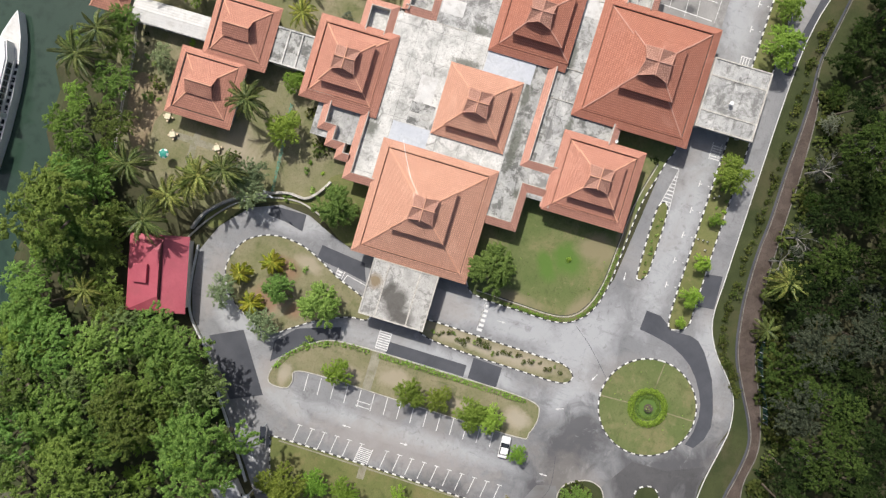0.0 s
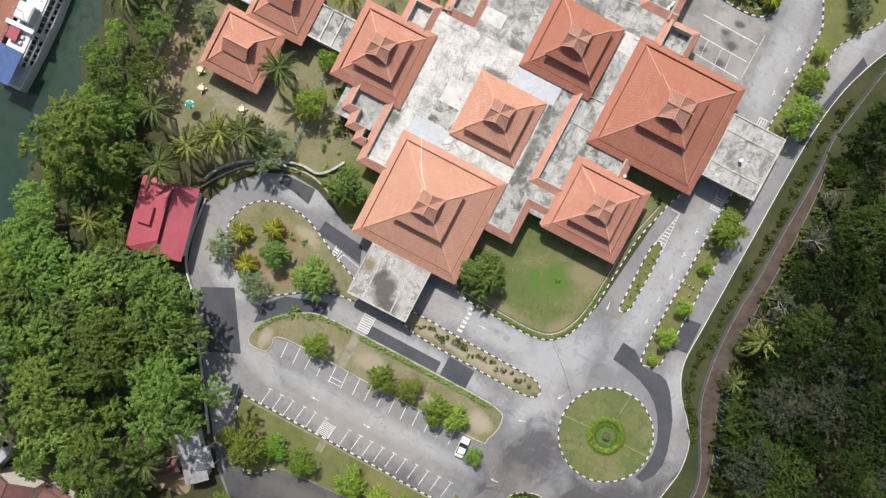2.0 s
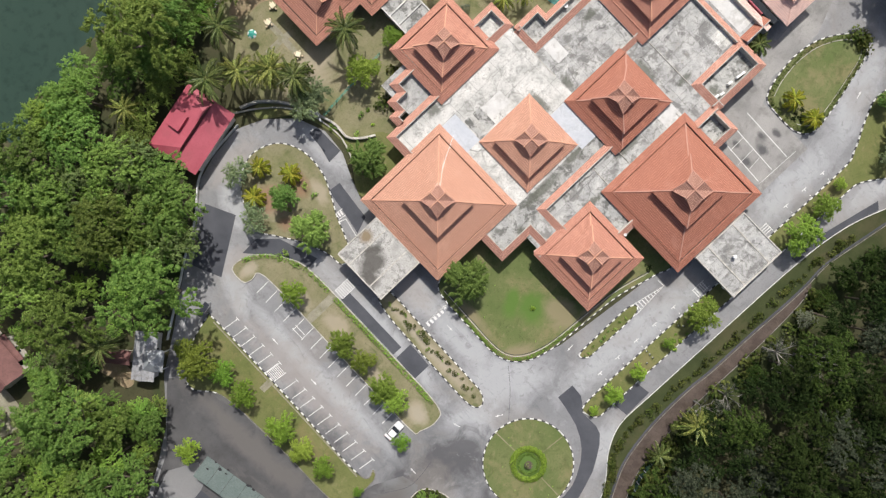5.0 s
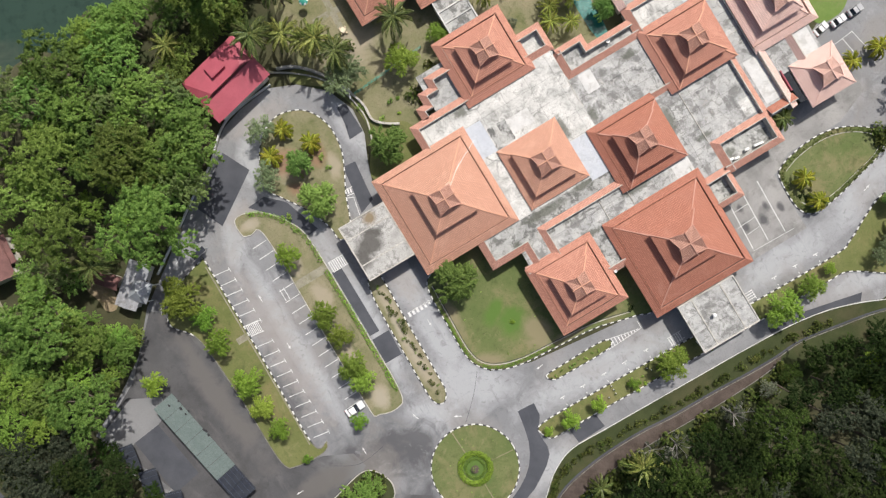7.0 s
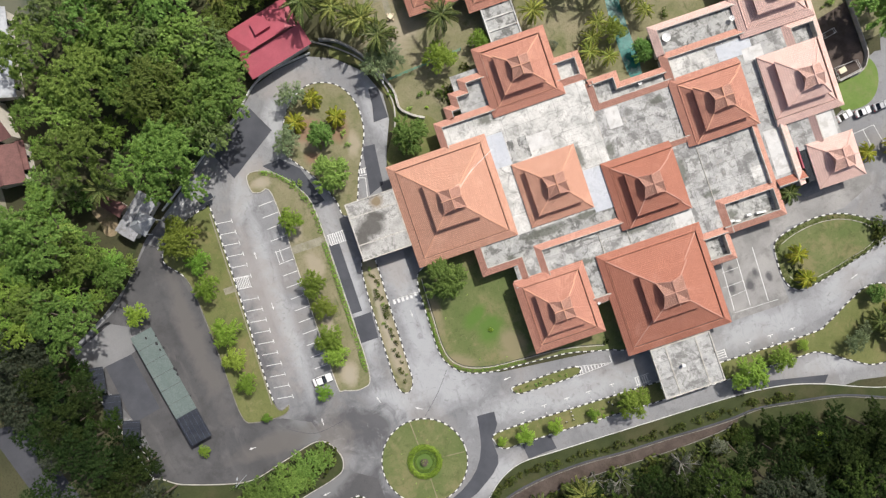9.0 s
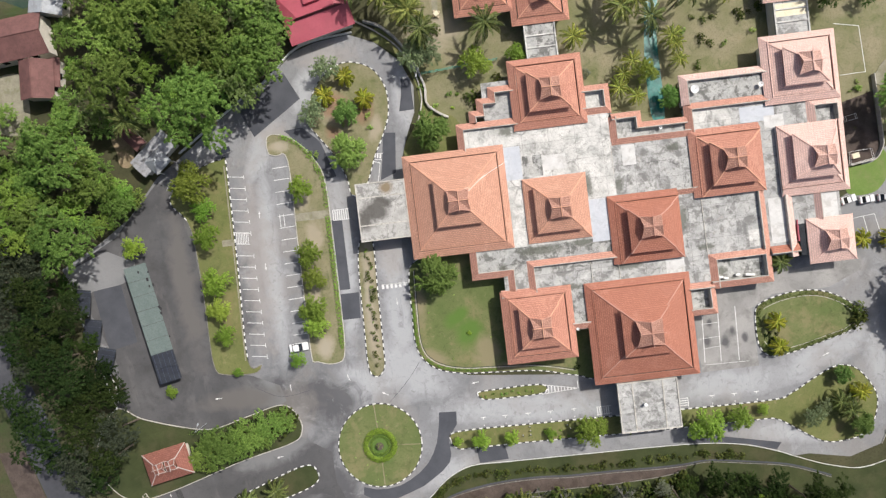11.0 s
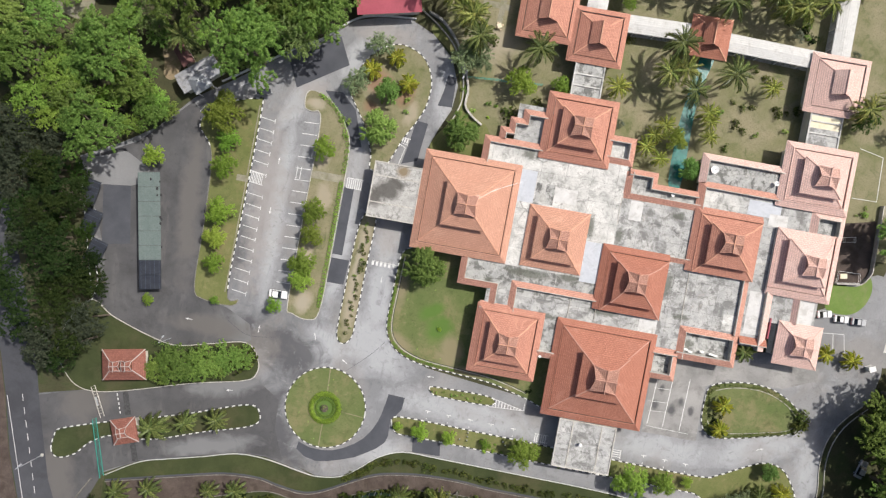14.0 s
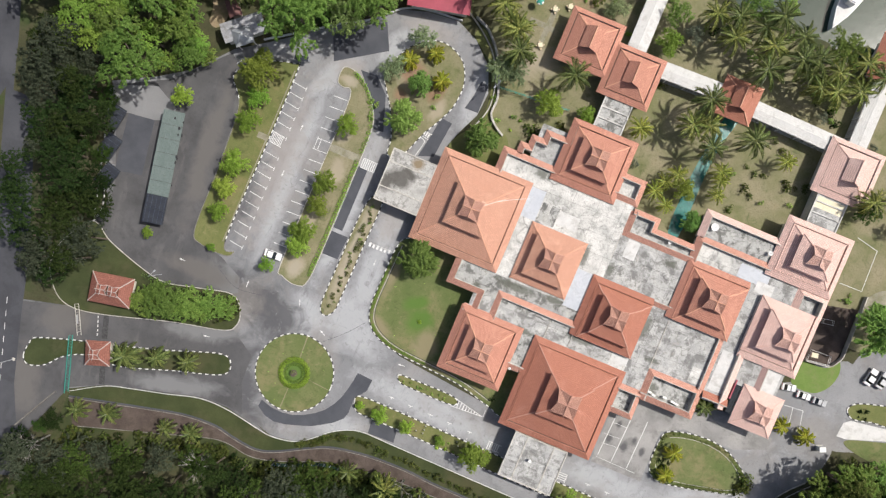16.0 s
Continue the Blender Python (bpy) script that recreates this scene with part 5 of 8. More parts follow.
# painted and patched fields lying on the slabs
for rect, z, mat, label in (
        ((11.92, 9.64, 15.26, 16.29), ZF + 0.012, MEMBRANE, "pale blue waterproof sheet on the roof"),
        ((27.66, -4.61, 31.37, 3.89), ZF + 0.012, MEMBRANE, "pale blue waterproof sheet on the roof"),
        ((19.60, 10.77, 24.19, 13.76), ZF + 0.014, WHITE_PATCH, "white sealed patch on the roof"),
        ((35.37, 9.84, 38.02, 13.85), ZF - 0.008, WHITE_PATCH, "white sealed patch on the roof"),
        ((41.61, -12.89, 45.29, -9.78), ZF - 0.068, WHITE_PATCH, "white sealed patch on the roof"),
        ((58.55, -9.41, 61.32, -5.97), ZF - 0.028, CONCRETE, "pale square patch on the roof"),
        ((49.9, 15.10, 57.6, 18.9), ZF - 0.128, CONCRETE, "pale sealed sheet on the roof"),
        ((59.4, 15.3, 66.2, 18.4), ZF - 0.126, MEMBRANE, "pale blue-white sealed sheet on the roof"),
        ((73.0, -5.2, 76.7, -0.3), ZF - 0.168, WHITE_PATCH, "white sealed field on the roof"),
        ((64.04, 13.69, 67.92, 16.20), ZF - 0.124, WHITE_PATCH, "white sealed patch on the roof"),
        ((63.10, -9.19, 66.38, -0.24), ZF - 0.148, WHITE_PATCH, "white sealed roof strip"),
        ((68.78, 35.35, 75.03, 37.87), 3.312, CREAM, "cream panel on the link roof"),
        ((15.48, 9.87, 16.63, 14.11), ZF + 0.014, CONCRETE_DIRTY, "dark damp strip on the roof"),
        ((17.54, 9.86, 19.39, 14.11), ZF + 0.014, CONCRETE_DIRTY, "dark damp strip on the roof")):
    solid("roof_patch", boxes((rect[0], rect[1], z - 0.01, rect[2], rect[3], z)), mat, label, "patch", "patches on the flat roofs")
# raised joints across the slabs
for a, b in (((33.31, 14.65), (33.35, 8.36)), ((49.93, 2.05), (50.04, -10.00)), ((26.69, -8.30), (26.71, -13.15)), ((32.20, -8.87), (32.22, -12.91)),
             ((62.79, 5.48), (66.19, 5.93)), ((44.69, -11.73), (44.72, -16.34))):
    bm = bmesh.new()
    beam(bm, (*a, ZF + 0.02), (*b, ZF + 0.02), 0.14, 0.1)
    solid("roof_joint", bm, STONE, "pale raised joint across the concrete roof", "joint", "roof joints")


def skirt(pts, side, label="tiled parapet band round the flat roof", mat=None, width=1.35, eave=3.75, rise=0.85):
    """A tiled parapet: slopes up from the outer line to a ridge set inwards, with a rendered inner face.
    side: 1 when the inside lies to the left of the line."""
    P = [Vector(p) for p in pts]
    n = len(P)
    inner = []
    for i in range(n):
        def nrm(a, b):
            d = (b - a).normalized()
            return Vector((-d.y, d.x)) * side
        if i == 0:
            o = nrm(P[0], P[1])
        elif i == n - 1:
            o = nrm(P[-2], P[-1])
        else:
            u, v = nrm(P[i - 1], P[i]), nrm(P[i], P[i + 1])
            o = (u + v) / max(1.0 + u.dot(v), 0.4)
        inner.append(P[i] + o * width)
    th = thing("parapet", label, "parapet", "tiled parapets", at=(P[0].x, P[0].y, 0))
    base = P[0]
    ridge = eave + rise
    for i in range(n - 1):
        a, b, c, d = P[i] - base, P[i + 1] - base, inner[i + 1] - base, inner[i] - base
        k = 0.16
        ci, di = c + (c - b).normalized() * k, d + (d - a).normalized() * k
        bm = bmesh.new()
        quad(bm, *((*a, eave), (*b, eave), (*c, ridge), (*d, ridge))[:: side])
        part("tile_slope", bm, mat or TILE_SKIRT, th)
        bm = bmesh.new()
        for lo_, hi_, q0, q1 in ((3.0, ridge + 0.02, ci, di),):
            quad(bm, (*q0, lo_), (*q1, lo_), (*q1, hi_), (*q0, hi_))
        quad(bm, (*c, ridge + 0.02), (*ci, ridge + 0.02), (*di, ridge + 0.02), (*d, ridge + 0.02))
        quad(bm, (*a, eave - 0.2), (*b, eave - 0.2), (*b, eave), (*a, eave))
        quad(bm, (*a, eave - 0.2), (*d, eave - 0.2), (*c, eave - 0.2), (*b, eave - 0.2))
        part("coping", bm, STONE, th)


skirt([(3.08, 16.44), (3.07, 22.06), (16.15, 22.02)], -1)
skirt([(28.48, 26.55), (34.29, 26.53), (34.33, 20.60), (28.51, 20.61)], -1, width=1.25)
skirt([(33.99, 20.37), (33.99, 20.37), (40.03, 20.36), (40.05, 18.07), (48.81, 18.05)][1:], -1, width=1.2)
skirt([(33.31, 19.69), (33.34, 13.86), (49.30, 13.83)][::-1], -1, width=1.35)
skirt([(48.22, 20.11), (48.17, 26.25), (65.27, 26.19)], -1, mat=TILE_PINK)
skirt([(48.50, 14.63), (48.44, 20.56), (66.47, 20.51)], -1)
skirt([(72.55, 13.45), (72.48, 18.34), (79.59, 18.32), (79.66, 13.44)], -1, mat=TILE_PINK, width=1.3)
skirt([(62.49, 1.82), (62.62, -9.99), (57.27, -10.00)][:2], -1)
skirt([(45.18, 2.51), (49.97, 2.51)], 1, width=1.2)
skirt([(50.07, -16.82), (50.00, -9.67), (62.55, -9.65), (62.63, -16.79), (50.07, -16.82)], -1, width=1.35)
skirt([(45.36, -15.10), (50.51, -15.09)], -1, width=1.2)
skirt([(45.41, -21.80), (50.91, -21.79), (50.86, -16.59)], 1, width=1.25)
skirt([(62.50, -9.76), (68.19, -9.75)], -1, width=1.4, mat=TILE_RED)
skirt([(67.99, -12.28), (67.84, 0.22)], 1, mat=TILE_PINK, width=1.5)
skirt([(72.22, -5.51), (72.16, -0.24)], -1, mat=TILE_PINK, width=0.9)
skirt([(13.84, -13.53), (13.82, -6.70), (31.86, -6.69)], -1)
skirt([(2.75, -3.71), (2.75, -9.49), (9.80, -9.48), (9.80, -12.37)], 1)
skirt([(8.19, -12.15), (15.11, -12.13)], -1, width=1.3)
skirt([(21.61, -21.75), (25.30, -21.74)], 1, width=1.3)
skirt([(14.76, 32.43), (14.77, 28.67), (10.19, 28.69), (10.19, 26.63), (7.67, 26.64), (7.67, 24.35), (5.95, 24.36), (5.95, 21.84)], 1, width=1.3)

# red board added for a reddish shadow, and dark glazed slot beside the entrance
solid("signboard", boxes((*(68.19, -9.40), 3.3, *(68.42, -5.04), 4.0)), METAL_RED, "long red board in place of a reddish shadow by the entrance", "signboard")
solid("glass_canopy", boxes((*(68.62, -12.27), 3.6, *(69.90, -5.50), 3.7)), GLASS, "dark glazed slot beside the porch", "canopy")


def carport(label, rect, z, joints, mat):
    """A flat concrete porch on four columns with an upstand edge and joints."""
    x0, y0, x1, y1 = rect
    cx, cy = (x0 + x1) / 2, (y0 + y1) / 2
    a, b = (x1 - x0) / 2, (y1 - y0) / 2
    th = thing("porch", label, "porch", "concrete porches", at=(cx, cy, 0))
    part("slab", boxes((-a, -b, z - 0.45, a, b, z)), mat, th)
    for r in ((-a, -b, z, a, -b + 0.22, z + 0.16), (-a, b - 0.22, z, a, b, z + 0.16), (-a, -b + 0.22, z, -a + 0.22, b - 0.22, z + 0.16), (a - 0.22, -b + 0.22, z, a, b - 0.22, z + 0.16)):
        part("edge", boxes(r), STONE, th)
    for sx in (-1, 1):
        for sy in (-1, 1):
            part("column", boxes((sx * (a - 1.1) - 0.3, sy * (b - 1.1) - 0.3, 0, sx * (a - 1.1) + 0.3, sy * (b - 1.1) + 0.3, z - 0.45, 0.03)), WALL, th)
    for kind, s in joints:
        r = (s * a - 0.12, -b + 0.22, z, s * a + 0.12, b - 0.22, z + 0.10) if kind == "x" else (-a + 0.22, s * b - 0.12, z, a - 0.22, s * b + 0.12, z + 0.10)
        part("joint", boxes(r), STONE, th)
    return th


carport("stained concrete porch over the side drive", (-18.43, 0.91, -8.43, 12.64), 4.3, (("y", 0.5), ("y", -0.45)), CONCRETE_PORCH)
carport("pale concrete porch over the main drive", (28.89, -43.53, 40.99, -33.39), 4.4, (("x", -0.5), ("x", 0.5)), CONCRETE_GREY)
c = (33.96, -38.00)
th = thing("roof_vent", "short white vent pipe on the concrete porch", "vent", at=(c[0], c[1], 4.4))
bm = bmesh.new()
rod(bm, (0, 0, 0), (0, 0, 0.9), 0.24, 0.24, 16)
part("pipe", bm, TRIM, th, smooth=False)
bm = bmesh.new()
rod(bm, (0, 0, 0.9), (0, 0, 1.0), 0.38, 0.3, 16)
part("cap", bm, TRIM, th)


def dish(c, z, r):
    th = thing("satellite_dish", "white satellite dish on the flat roof", "dish", "satellite dishes", at=(c[0], c[1], z))
    bm = bmesh.new()
    bmesh.ops.create_uvsphere(bm, u_segments=20, v_segments=10, radius=r * 1.6)
    bmesh.ops.delete(bm, geom=[v for v in bm.verts if v.co.z > -r * 1.2], context='VERTS')
    bmesh.ops.translate(bm, verts=bm.verts, vec=(0, 0, r * 1.6 + 0.7))
    part("bowl", bm, TRIM, th, smooth=True)
    bm = bmesh.new()
    rod(bm, (0, 0, 0), (0, 0, 0.75), 0.06)
    part("mast", bm, METAL_GREY, th)
    bm = bmesh.new()
    rod(bm, (0, 0, 0.72), (0, 0, 1.3), 0.03)
    part("feed", bm, DARK, th)


dish((50.84, 23.02), 3.78, 0.9)
dish((63.85, 22.42), 3.78, 0.55)
dish((43.52, 16.44), 3.38, 0.4)
dish((22.48, -21.46), 3.8, 0.32)
rng = random.Random(4)
for c in ((52.12, -14.66), (53.15, -15.00), (55.55, -14.54), (57.50, -14.76), (58.41, -14.88)):
    th = thing("air_unit", "white air-conditioner unit on the sunken roof", "air unit", "air units", at=(c[0], c[1], 3.2), turn=rng.uniform(-10, 10))
    part("casing", boxes((-0.45, -0.2, 0.08, 0.45, 0.2, 0.75, 0.02)), TRIM, th)
    bm = bmesh.new()
    rod(bm, (0.1, -0.2, 0.42), (0.1, -0.215, 0.42), 0.24, 0.24, 14)
    part("fan_grille", bm, DARK, th)
    part("foot", boxes((-0.4, -0.2, 0, -0.34, 0.2, 0.08), (0.34, -0.2, 0, 0.4, 0.2, 0.08)), METAL_GREY, th)


# lightning tapes lying on the roofs
for a, m, b in (((3.6, 8.6, 8.4), (8.6, 11.6, 6.2), (12.4, 13.6, 4.2)),):
    bm = bmesh.new()
    beam(bm, a, m, 0.07, 0.03)
    beam(bm, m, b, 0.07, 0.03)
    solid("lightning_tape", bm, TRIM, "thin pale lightning tape running down the tiles", "cable", "lightning tapes")


# covered walkways
def walkway(a, b, width, z, label):
    a, b = Vector(a), Vector(b)
    d = b - a
    L_ = d.length
    th = thing("covered_walkway", label, "walkway", "garden walkways", at=(a.x, a.y, 0), turn=math.degrees(math.atan2(d.y, d.x)))
    w = width / 2
    bm = bmesh.new()
    quad(bm, (0, -w, z), (L_, -w, z), (L_, 0, z + 0.25), (0, 0, z + 0.25))
    quad(bm, (0, 0, z + 0.25), (L_, 0, z + 0.25), (L_, w, z), (0, w, z))
    quad(bm, (0, -w, z - 0.12), (0, w, z - 0.12), (L_, w, z - 0.12), (L_, -w, z - 0.12))
    for y in (-w, w):
        quad(bm, (0, y, z - 0.12), (L_, y, z - 0.12), (L_, y, z), (0, y, z))
    part("roof", bm, WHITE_SHEET, th)
    for i in range(9):
        y = (-0.92 + 0.23 * i) * w
        zz = z + 0.25 * (1 - abs(y) / w) + 0.02
        part("roof_rib", boxes((0.02, y - 0.035, zz - 0.03, L_ - 0.02, y + 0.035, zz + 0.04)), WHITE_SHEET, th)
    part("floor", boxes((0, -w + 0.3, 0.05, L_, w - 0.3, 0.12)), CONCRETE_GREY, th)
    n = max(2, int(L_ / 4))
    for i in range(n + 1):
        for y in (-w + 0.35, w - 0.35):
            x = 0.3 + (L_ - 0.6) * i / n
            part("post", boxes((x - 0.08, y - 0.08, 0.1, x + 0.08, y + 0.08, z - 0.12)), TRIM, th)


walkway((25.13, 49.83), (43.11, 50.36), 3.7, 3.0, "white-roofed garden walkway on posts")
walkway((47.27, 49.75), (69.61, 49.12), 3.7, 3.0, "white-roofed garden walkway on posts")
walkway((72.54, 47.74), (72.27, 69.84), 4.0, 3.0, "white-roofed garden walkway on posts")
walkway((21.32, 50.20), (21.26, 65.66), 4.2, 2.9, "white-roofed garden walkway on posts")

# red-roofed lodge by the loop
def lodge():
    A, B, C, D = (-16.50, 53.80), (-14.22, 44.12), (-27.70, 42.28), (-29.92, 53.06)
    ax, bx, cx, dx = Vector(A), Vector(B), Vector(C), Vector(D)
    ctr = (ax + bx + cx + dx) / 4
    u = ((bx - ax) + (cx - dx)).normalized()
    ang = math.degrees(math.atan2(u.y, u.x))
    W, D_ = ((bx - ax).length + (cx - dx).length) / 2, ((dx - ax).length + (cx - bx).length) / 2
    th = thing("lodge", "lodge with red metal roof beneath the palms", "building", at=(ctr.x, ctr.y, 0), turn=ang)
    w, d = W / 2, D_ / 2
    walls(th, -w + 0.8, -d + 0.8, w - 0.8, d - 0.8, 3.6)
    m = w * 0.18
    bm = bmesh.new()
    quad(bm, (-w, -d, 3.7), (m, -d, 3.9), (m, d, 3.9), (-w, d, 3.7))
    bm.free()
    bm = bmesh.new()
    zr = 5.4
    quad(bm, (-w, -d, 3.7), (m, -d + 3, zr), (m, d - 3, zr), (-w, d, 3.7))
    quad(bm, (-w, -d, 3.7), (m, -d, 3.9), (m, -d + 3, zr))
    quad(bm, (-w, d, 3.7), (m, d - 3, zr), (m, d, 3.9))
    part("main_roof", bm, METAL_RED, th)
    bm = bmesh.new()
    quad(bm, (m + 0.1, -d, 4.5), (w, -d, 3.6), (w, d, 3.6), (m + 0.1, d, 4.5))
    part("lean_to_roof", bm, METAL_RED, th)
    bm = bmesh.new()
    quad(bm, (m, -d, 3.6), (m, d, 3.6), (m, d - 3, zr), (m, -d + 3, zr))
    part("gable_wall", bm, METAL_BROWN, th)
    bm = bmesh.new()
    cx_ = -w * 0.45
    quad(bm, (cx_ - 1.6, -1.6, 4.7), (cx_ + 1.3, -1.6, 5.6), (cx_ + 1.3, 1.6, 5.6), (cx_ - 1.6, 1.6, 4.7))
    quad(bm, (cx_ + 1.3, -1.6, 4.6), (cx_ + 1.3, 1.6, 4.6), (cx_ + 1.3, 1.6, 5.6), (cx_ + 1.3, -1.6, 5.6))
    quad(bm, (cx_ - 1.6, -1.6, 4.2), (cx_ + 1.3, -1.6, 4.2), (cx_ + 1.3, -1.6, 5.6), (cx_ - 1.6, -1.6, 4.7))
    part("dormer", bm, METAL_RED, th)


lodge()


def gable_house(label, c, sx, sy, turn, mat, eave=3.0, rise=1.8, name="house"):
    """A plain house with a ridge along its length."""
    th = thing(name, label, "building", at=(c[0], c[1], 0), turn=turn)
    a, b = sx / 2, sy / 2
    walls(th, -a + 0.5, -b + 0.5, a - 0.5, b - 0.5, eave)
    bm = bmesh.new()
    for s in (-1, 1):
        quad(bm, *((-a, 0, eave + rise), (-a, s * b, eave), (a, s * b, eave), (a, 0, eave + rise))[:: -1 if s > 0 else 1])
        quad(bm, *((-a, 0, eave + rise - 0.1), (-a, s * b, eave - 0.1), (a, s * b, eave - 0.1), (a, 0, eave + rise - 0.1))[:: 1 if s > 0 else -1])
    part("roof", bm, mat, th)
    bm = bmesh.new()
    beam(bm, (-a, 0, eave + rise + 0.02), (a, 0, eave + rise + 0.02), 0.25, 0.12)
    part("ridge_cap", bm, mat, th)
    bm = bmesh.new()
    for s in (-1, 1):
        quad(bm, (s * (a - 0.5), -b + 0.5, eave - 0.05), (s * (a - 0.5), b - 0.5, eave - 0.05), (s * (a - 0.5), 0, eave + rise - 0.2))
    part("gable_wall", bm, WALL, th)
    return th


gable_house("small zinc-roofed kiosk by the drive", (-58.66, 24.17), 9.4, 4.4, 40, ZINC_OLD, 2.8, 0.5)
c = (-57.78, 22.30)
th = thing("porch_roof", "small pyramid zinc porch roof beside the kiosk", "roof", at=(c[0], c[1], 0), turn=40)
bm = bmesh.new()
hip(bm, -2.1, -1.9, 2.1, 1.9, 3.2, -0.15, -0.15, 0.15, 0.15, 4.9)
part("roof", bm, METAL_GREY, th)
for x, y in ((-1.7, -1.5), (1.7, -1.5), (1.7, 1.5), (-1.7, 1.5)):
    part("post", boxes((x - 0.08, y - 0.08, 0, x + 0.08, y + 0.08, 3.25)), TRIM, th)
solid("bare_ground", slab(curve([(-66.6, 30.4), (-64.4, 28.2), (-63.9, 24.9), (-65.2, 22.4), (-67.2, 23.0), (-67.6, 26.0), (-68.4, 28.6)]), 0.0, 0.05), SOIL_WARM, "bare sandy soil beside the kiosk", "soil", kind="structure")
gable_house("narrow brown-roofed shed under the trees", (-62.95, 28.09), 6.2, 2.8, -50, METAL_BROWN, 2.6, 0.6)
gable_house("brown-roofed wooden house among the trees", (-80.25, 41.77), 8.0, 7.0, 86, METAL_BROWN, 3.2, 1.8)
gable_house("wide dark brown-roofed house by the river woods", (-86.5, 50.2), 19.0, 8.6, 5, METAL_BROWN, 3.6, 1.9)
gable_house("low lean-to shed beside the brown house", (-76.6, 43.0), 6.0, 1.9, 84, METAL_BROWN, 2.6, 0.3)
solid("bare_ground", slab(curve([(-94, 43), (-86, 44.5), (-84.5, 38), (-86, 32), (-92, 33), (-96, 38)]), 0.0, 0.05), PATH_STONE, "pale trodden ground beside the brown house", "soil", kind="structure")
gable_house("long zinc-roofed shed among the trees", (-74.90, 63.50), 18.0, 7.0, 78, METAL_GREY, 3.2, 1.2)


# long shelter in the old car park
def shelter():
    a, b = Vector((-65.70, 1.87)), Vector((-61.21, -22.65))
    d = b - a
    L_ = d.length
    th = thing("parking_shelter", "long green metal parking shelter with worn roof", "shelter", at=(a.x, a.y, 0), turn=math.degrees(math.atan2(d.y, d.x)))
    n = 8
    for i in range(n):
        x0, x1 = L_ * i / n + 0.04, L_ * (i + 1) / n - 0.04
        bm = bmesh.new()
        quad(bm, (x0, -2.3, 2.75), (x1, -2.3, 2.75), (x1, 2.3, 2.45), (x0, 2.3, 2.45))
        quad(bm, (x0, -2.3, 2.69), (x0, 2.3, 2.39), (x1, 2.3, 2.39), (x1, -2.3, 2.69))
        part("roof_panel", bm, METAL_GREEN if i < n - 2 else METAL_DARK, th)
        bm = bmesh.new()
        for k in range(5):
            y = -1.9 + k * 0.95
            beam(bm, (x0, y, 2.60 - (y + 2.3) * 0.065 + 0.16), (x1, y, 2.60 - (y + 2.3) * 0.065 + 0.16), 0.05)
        part("seam", bm, METAL_GREEN if i < n - 2 else METAL_BLUE, th)
        part("post", boxes((x0 + 0.2, -0.07, 0, x0 + 0.34, 0.07, 2.5)), METAL_GREY, th)
    r2 = random.Random(3)
    for i in range(9):
        bm = bmesh.new()
        x, y = r2.uniform(1, L_ * 0.7), r2.choice((2.3, 1.7, 0.4, 2.5))
        z = 2.75 - (y + 2.3) * 0.065 + 0.05
        k = r2.uniform(0.15, 0.42)
        bmesh.ops.create_icosphere(bm, subdivisions=1, radius=k, matrix=Matrix.Translation((x, y, z)) @ Matrix.Diagonal((1.2, 0.8, 0.22, 1)))
        part("leaf_litter", bm, DARK, th)


shelter()
for c, t_ in (((-77.59, -4.37), 80), ((-76.24, -10.63), 76), ((-74.29, -16.78), 72)):
    th = thing("parking_canopy", "small dark metal parking canopy under the trees", "shelter", "small parking canopies", at=(c[0], c[1], 0), turn=t_)
    bm = bmesh.new()
    quad(bm, (-2.6, -1.7, 2.3), (2.6, -1.7, 2.3), (2.6, 1.7, 2.6), (-2.6, 1.7, 2.6))
    quad(bm, (-2.6, -1.7, 2.24), (-2.6, 1.7, 2.54), (2.6, 1.7, 2.54), (2.6, -1.7, 2.24))
    part("roof", bm, METAL_DARK, th)
    bm = bmesh.new()
    for k in range(5):
        beam(bm, (-2.2 + k * 1.1, -1.7, 2.32), (-2.2 + k * 1.1, 1.7, 2.62), 0.05)
    part("seam", bm, METAL_BLUE, th)
    for s in (-1, 1):
        part("post", boxes((s * 2.2 - 0.06, 1.3, 0, s * 2.2 + 0.06, 1.42, 2.5)), METAL_GREY, th)


# gatehouses
def gatehouse(c, sx, sy, turn, label):
    th = thing("gatehouse", label, "building", "gatehouses", at=(c[0], c[1], 0), turn=turn)
    a, b = sx / 2, sy / 2
    walls(th, -a + 0.9, -b + 0.9, a - 0.9, b - 0.9, 2.9)
    bm = bmesh.new()
    k = max(a - b, 0.0)
    lo, hi = hip(bm, -a, -b, a, b, 2.9, -k - 0.9, -0.9, k + 0.9, 0.9, 2.9 + (b - 0.9) * 0.55)
    part("lower_roof", bm, TILE_SHADED, th)
    for p, q in zip(lo, hi):
        bm = bmesh.new()
        beam(bm, p, q, 0.18, 0.14)
        part("hip_cap", bm, RIDGE_GREY, th)
    for cx in ((-k * 0.9, k * 0.9) if k > 0.6 else (0,)):
        lantern(th, cx, 0, 2.9 + (b - 0.9) * 0.55, 1.0, TILE_SHADED)


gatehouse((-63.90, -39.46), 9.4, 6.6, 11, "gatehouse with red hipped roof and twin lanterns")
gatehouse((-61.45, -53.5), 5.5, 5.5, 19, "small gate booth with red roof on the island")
a, b = (-70.85, -45.93), (-67.67, -52.24)
c, d = (-69.42, -52.91), (-65.67, -65.18)
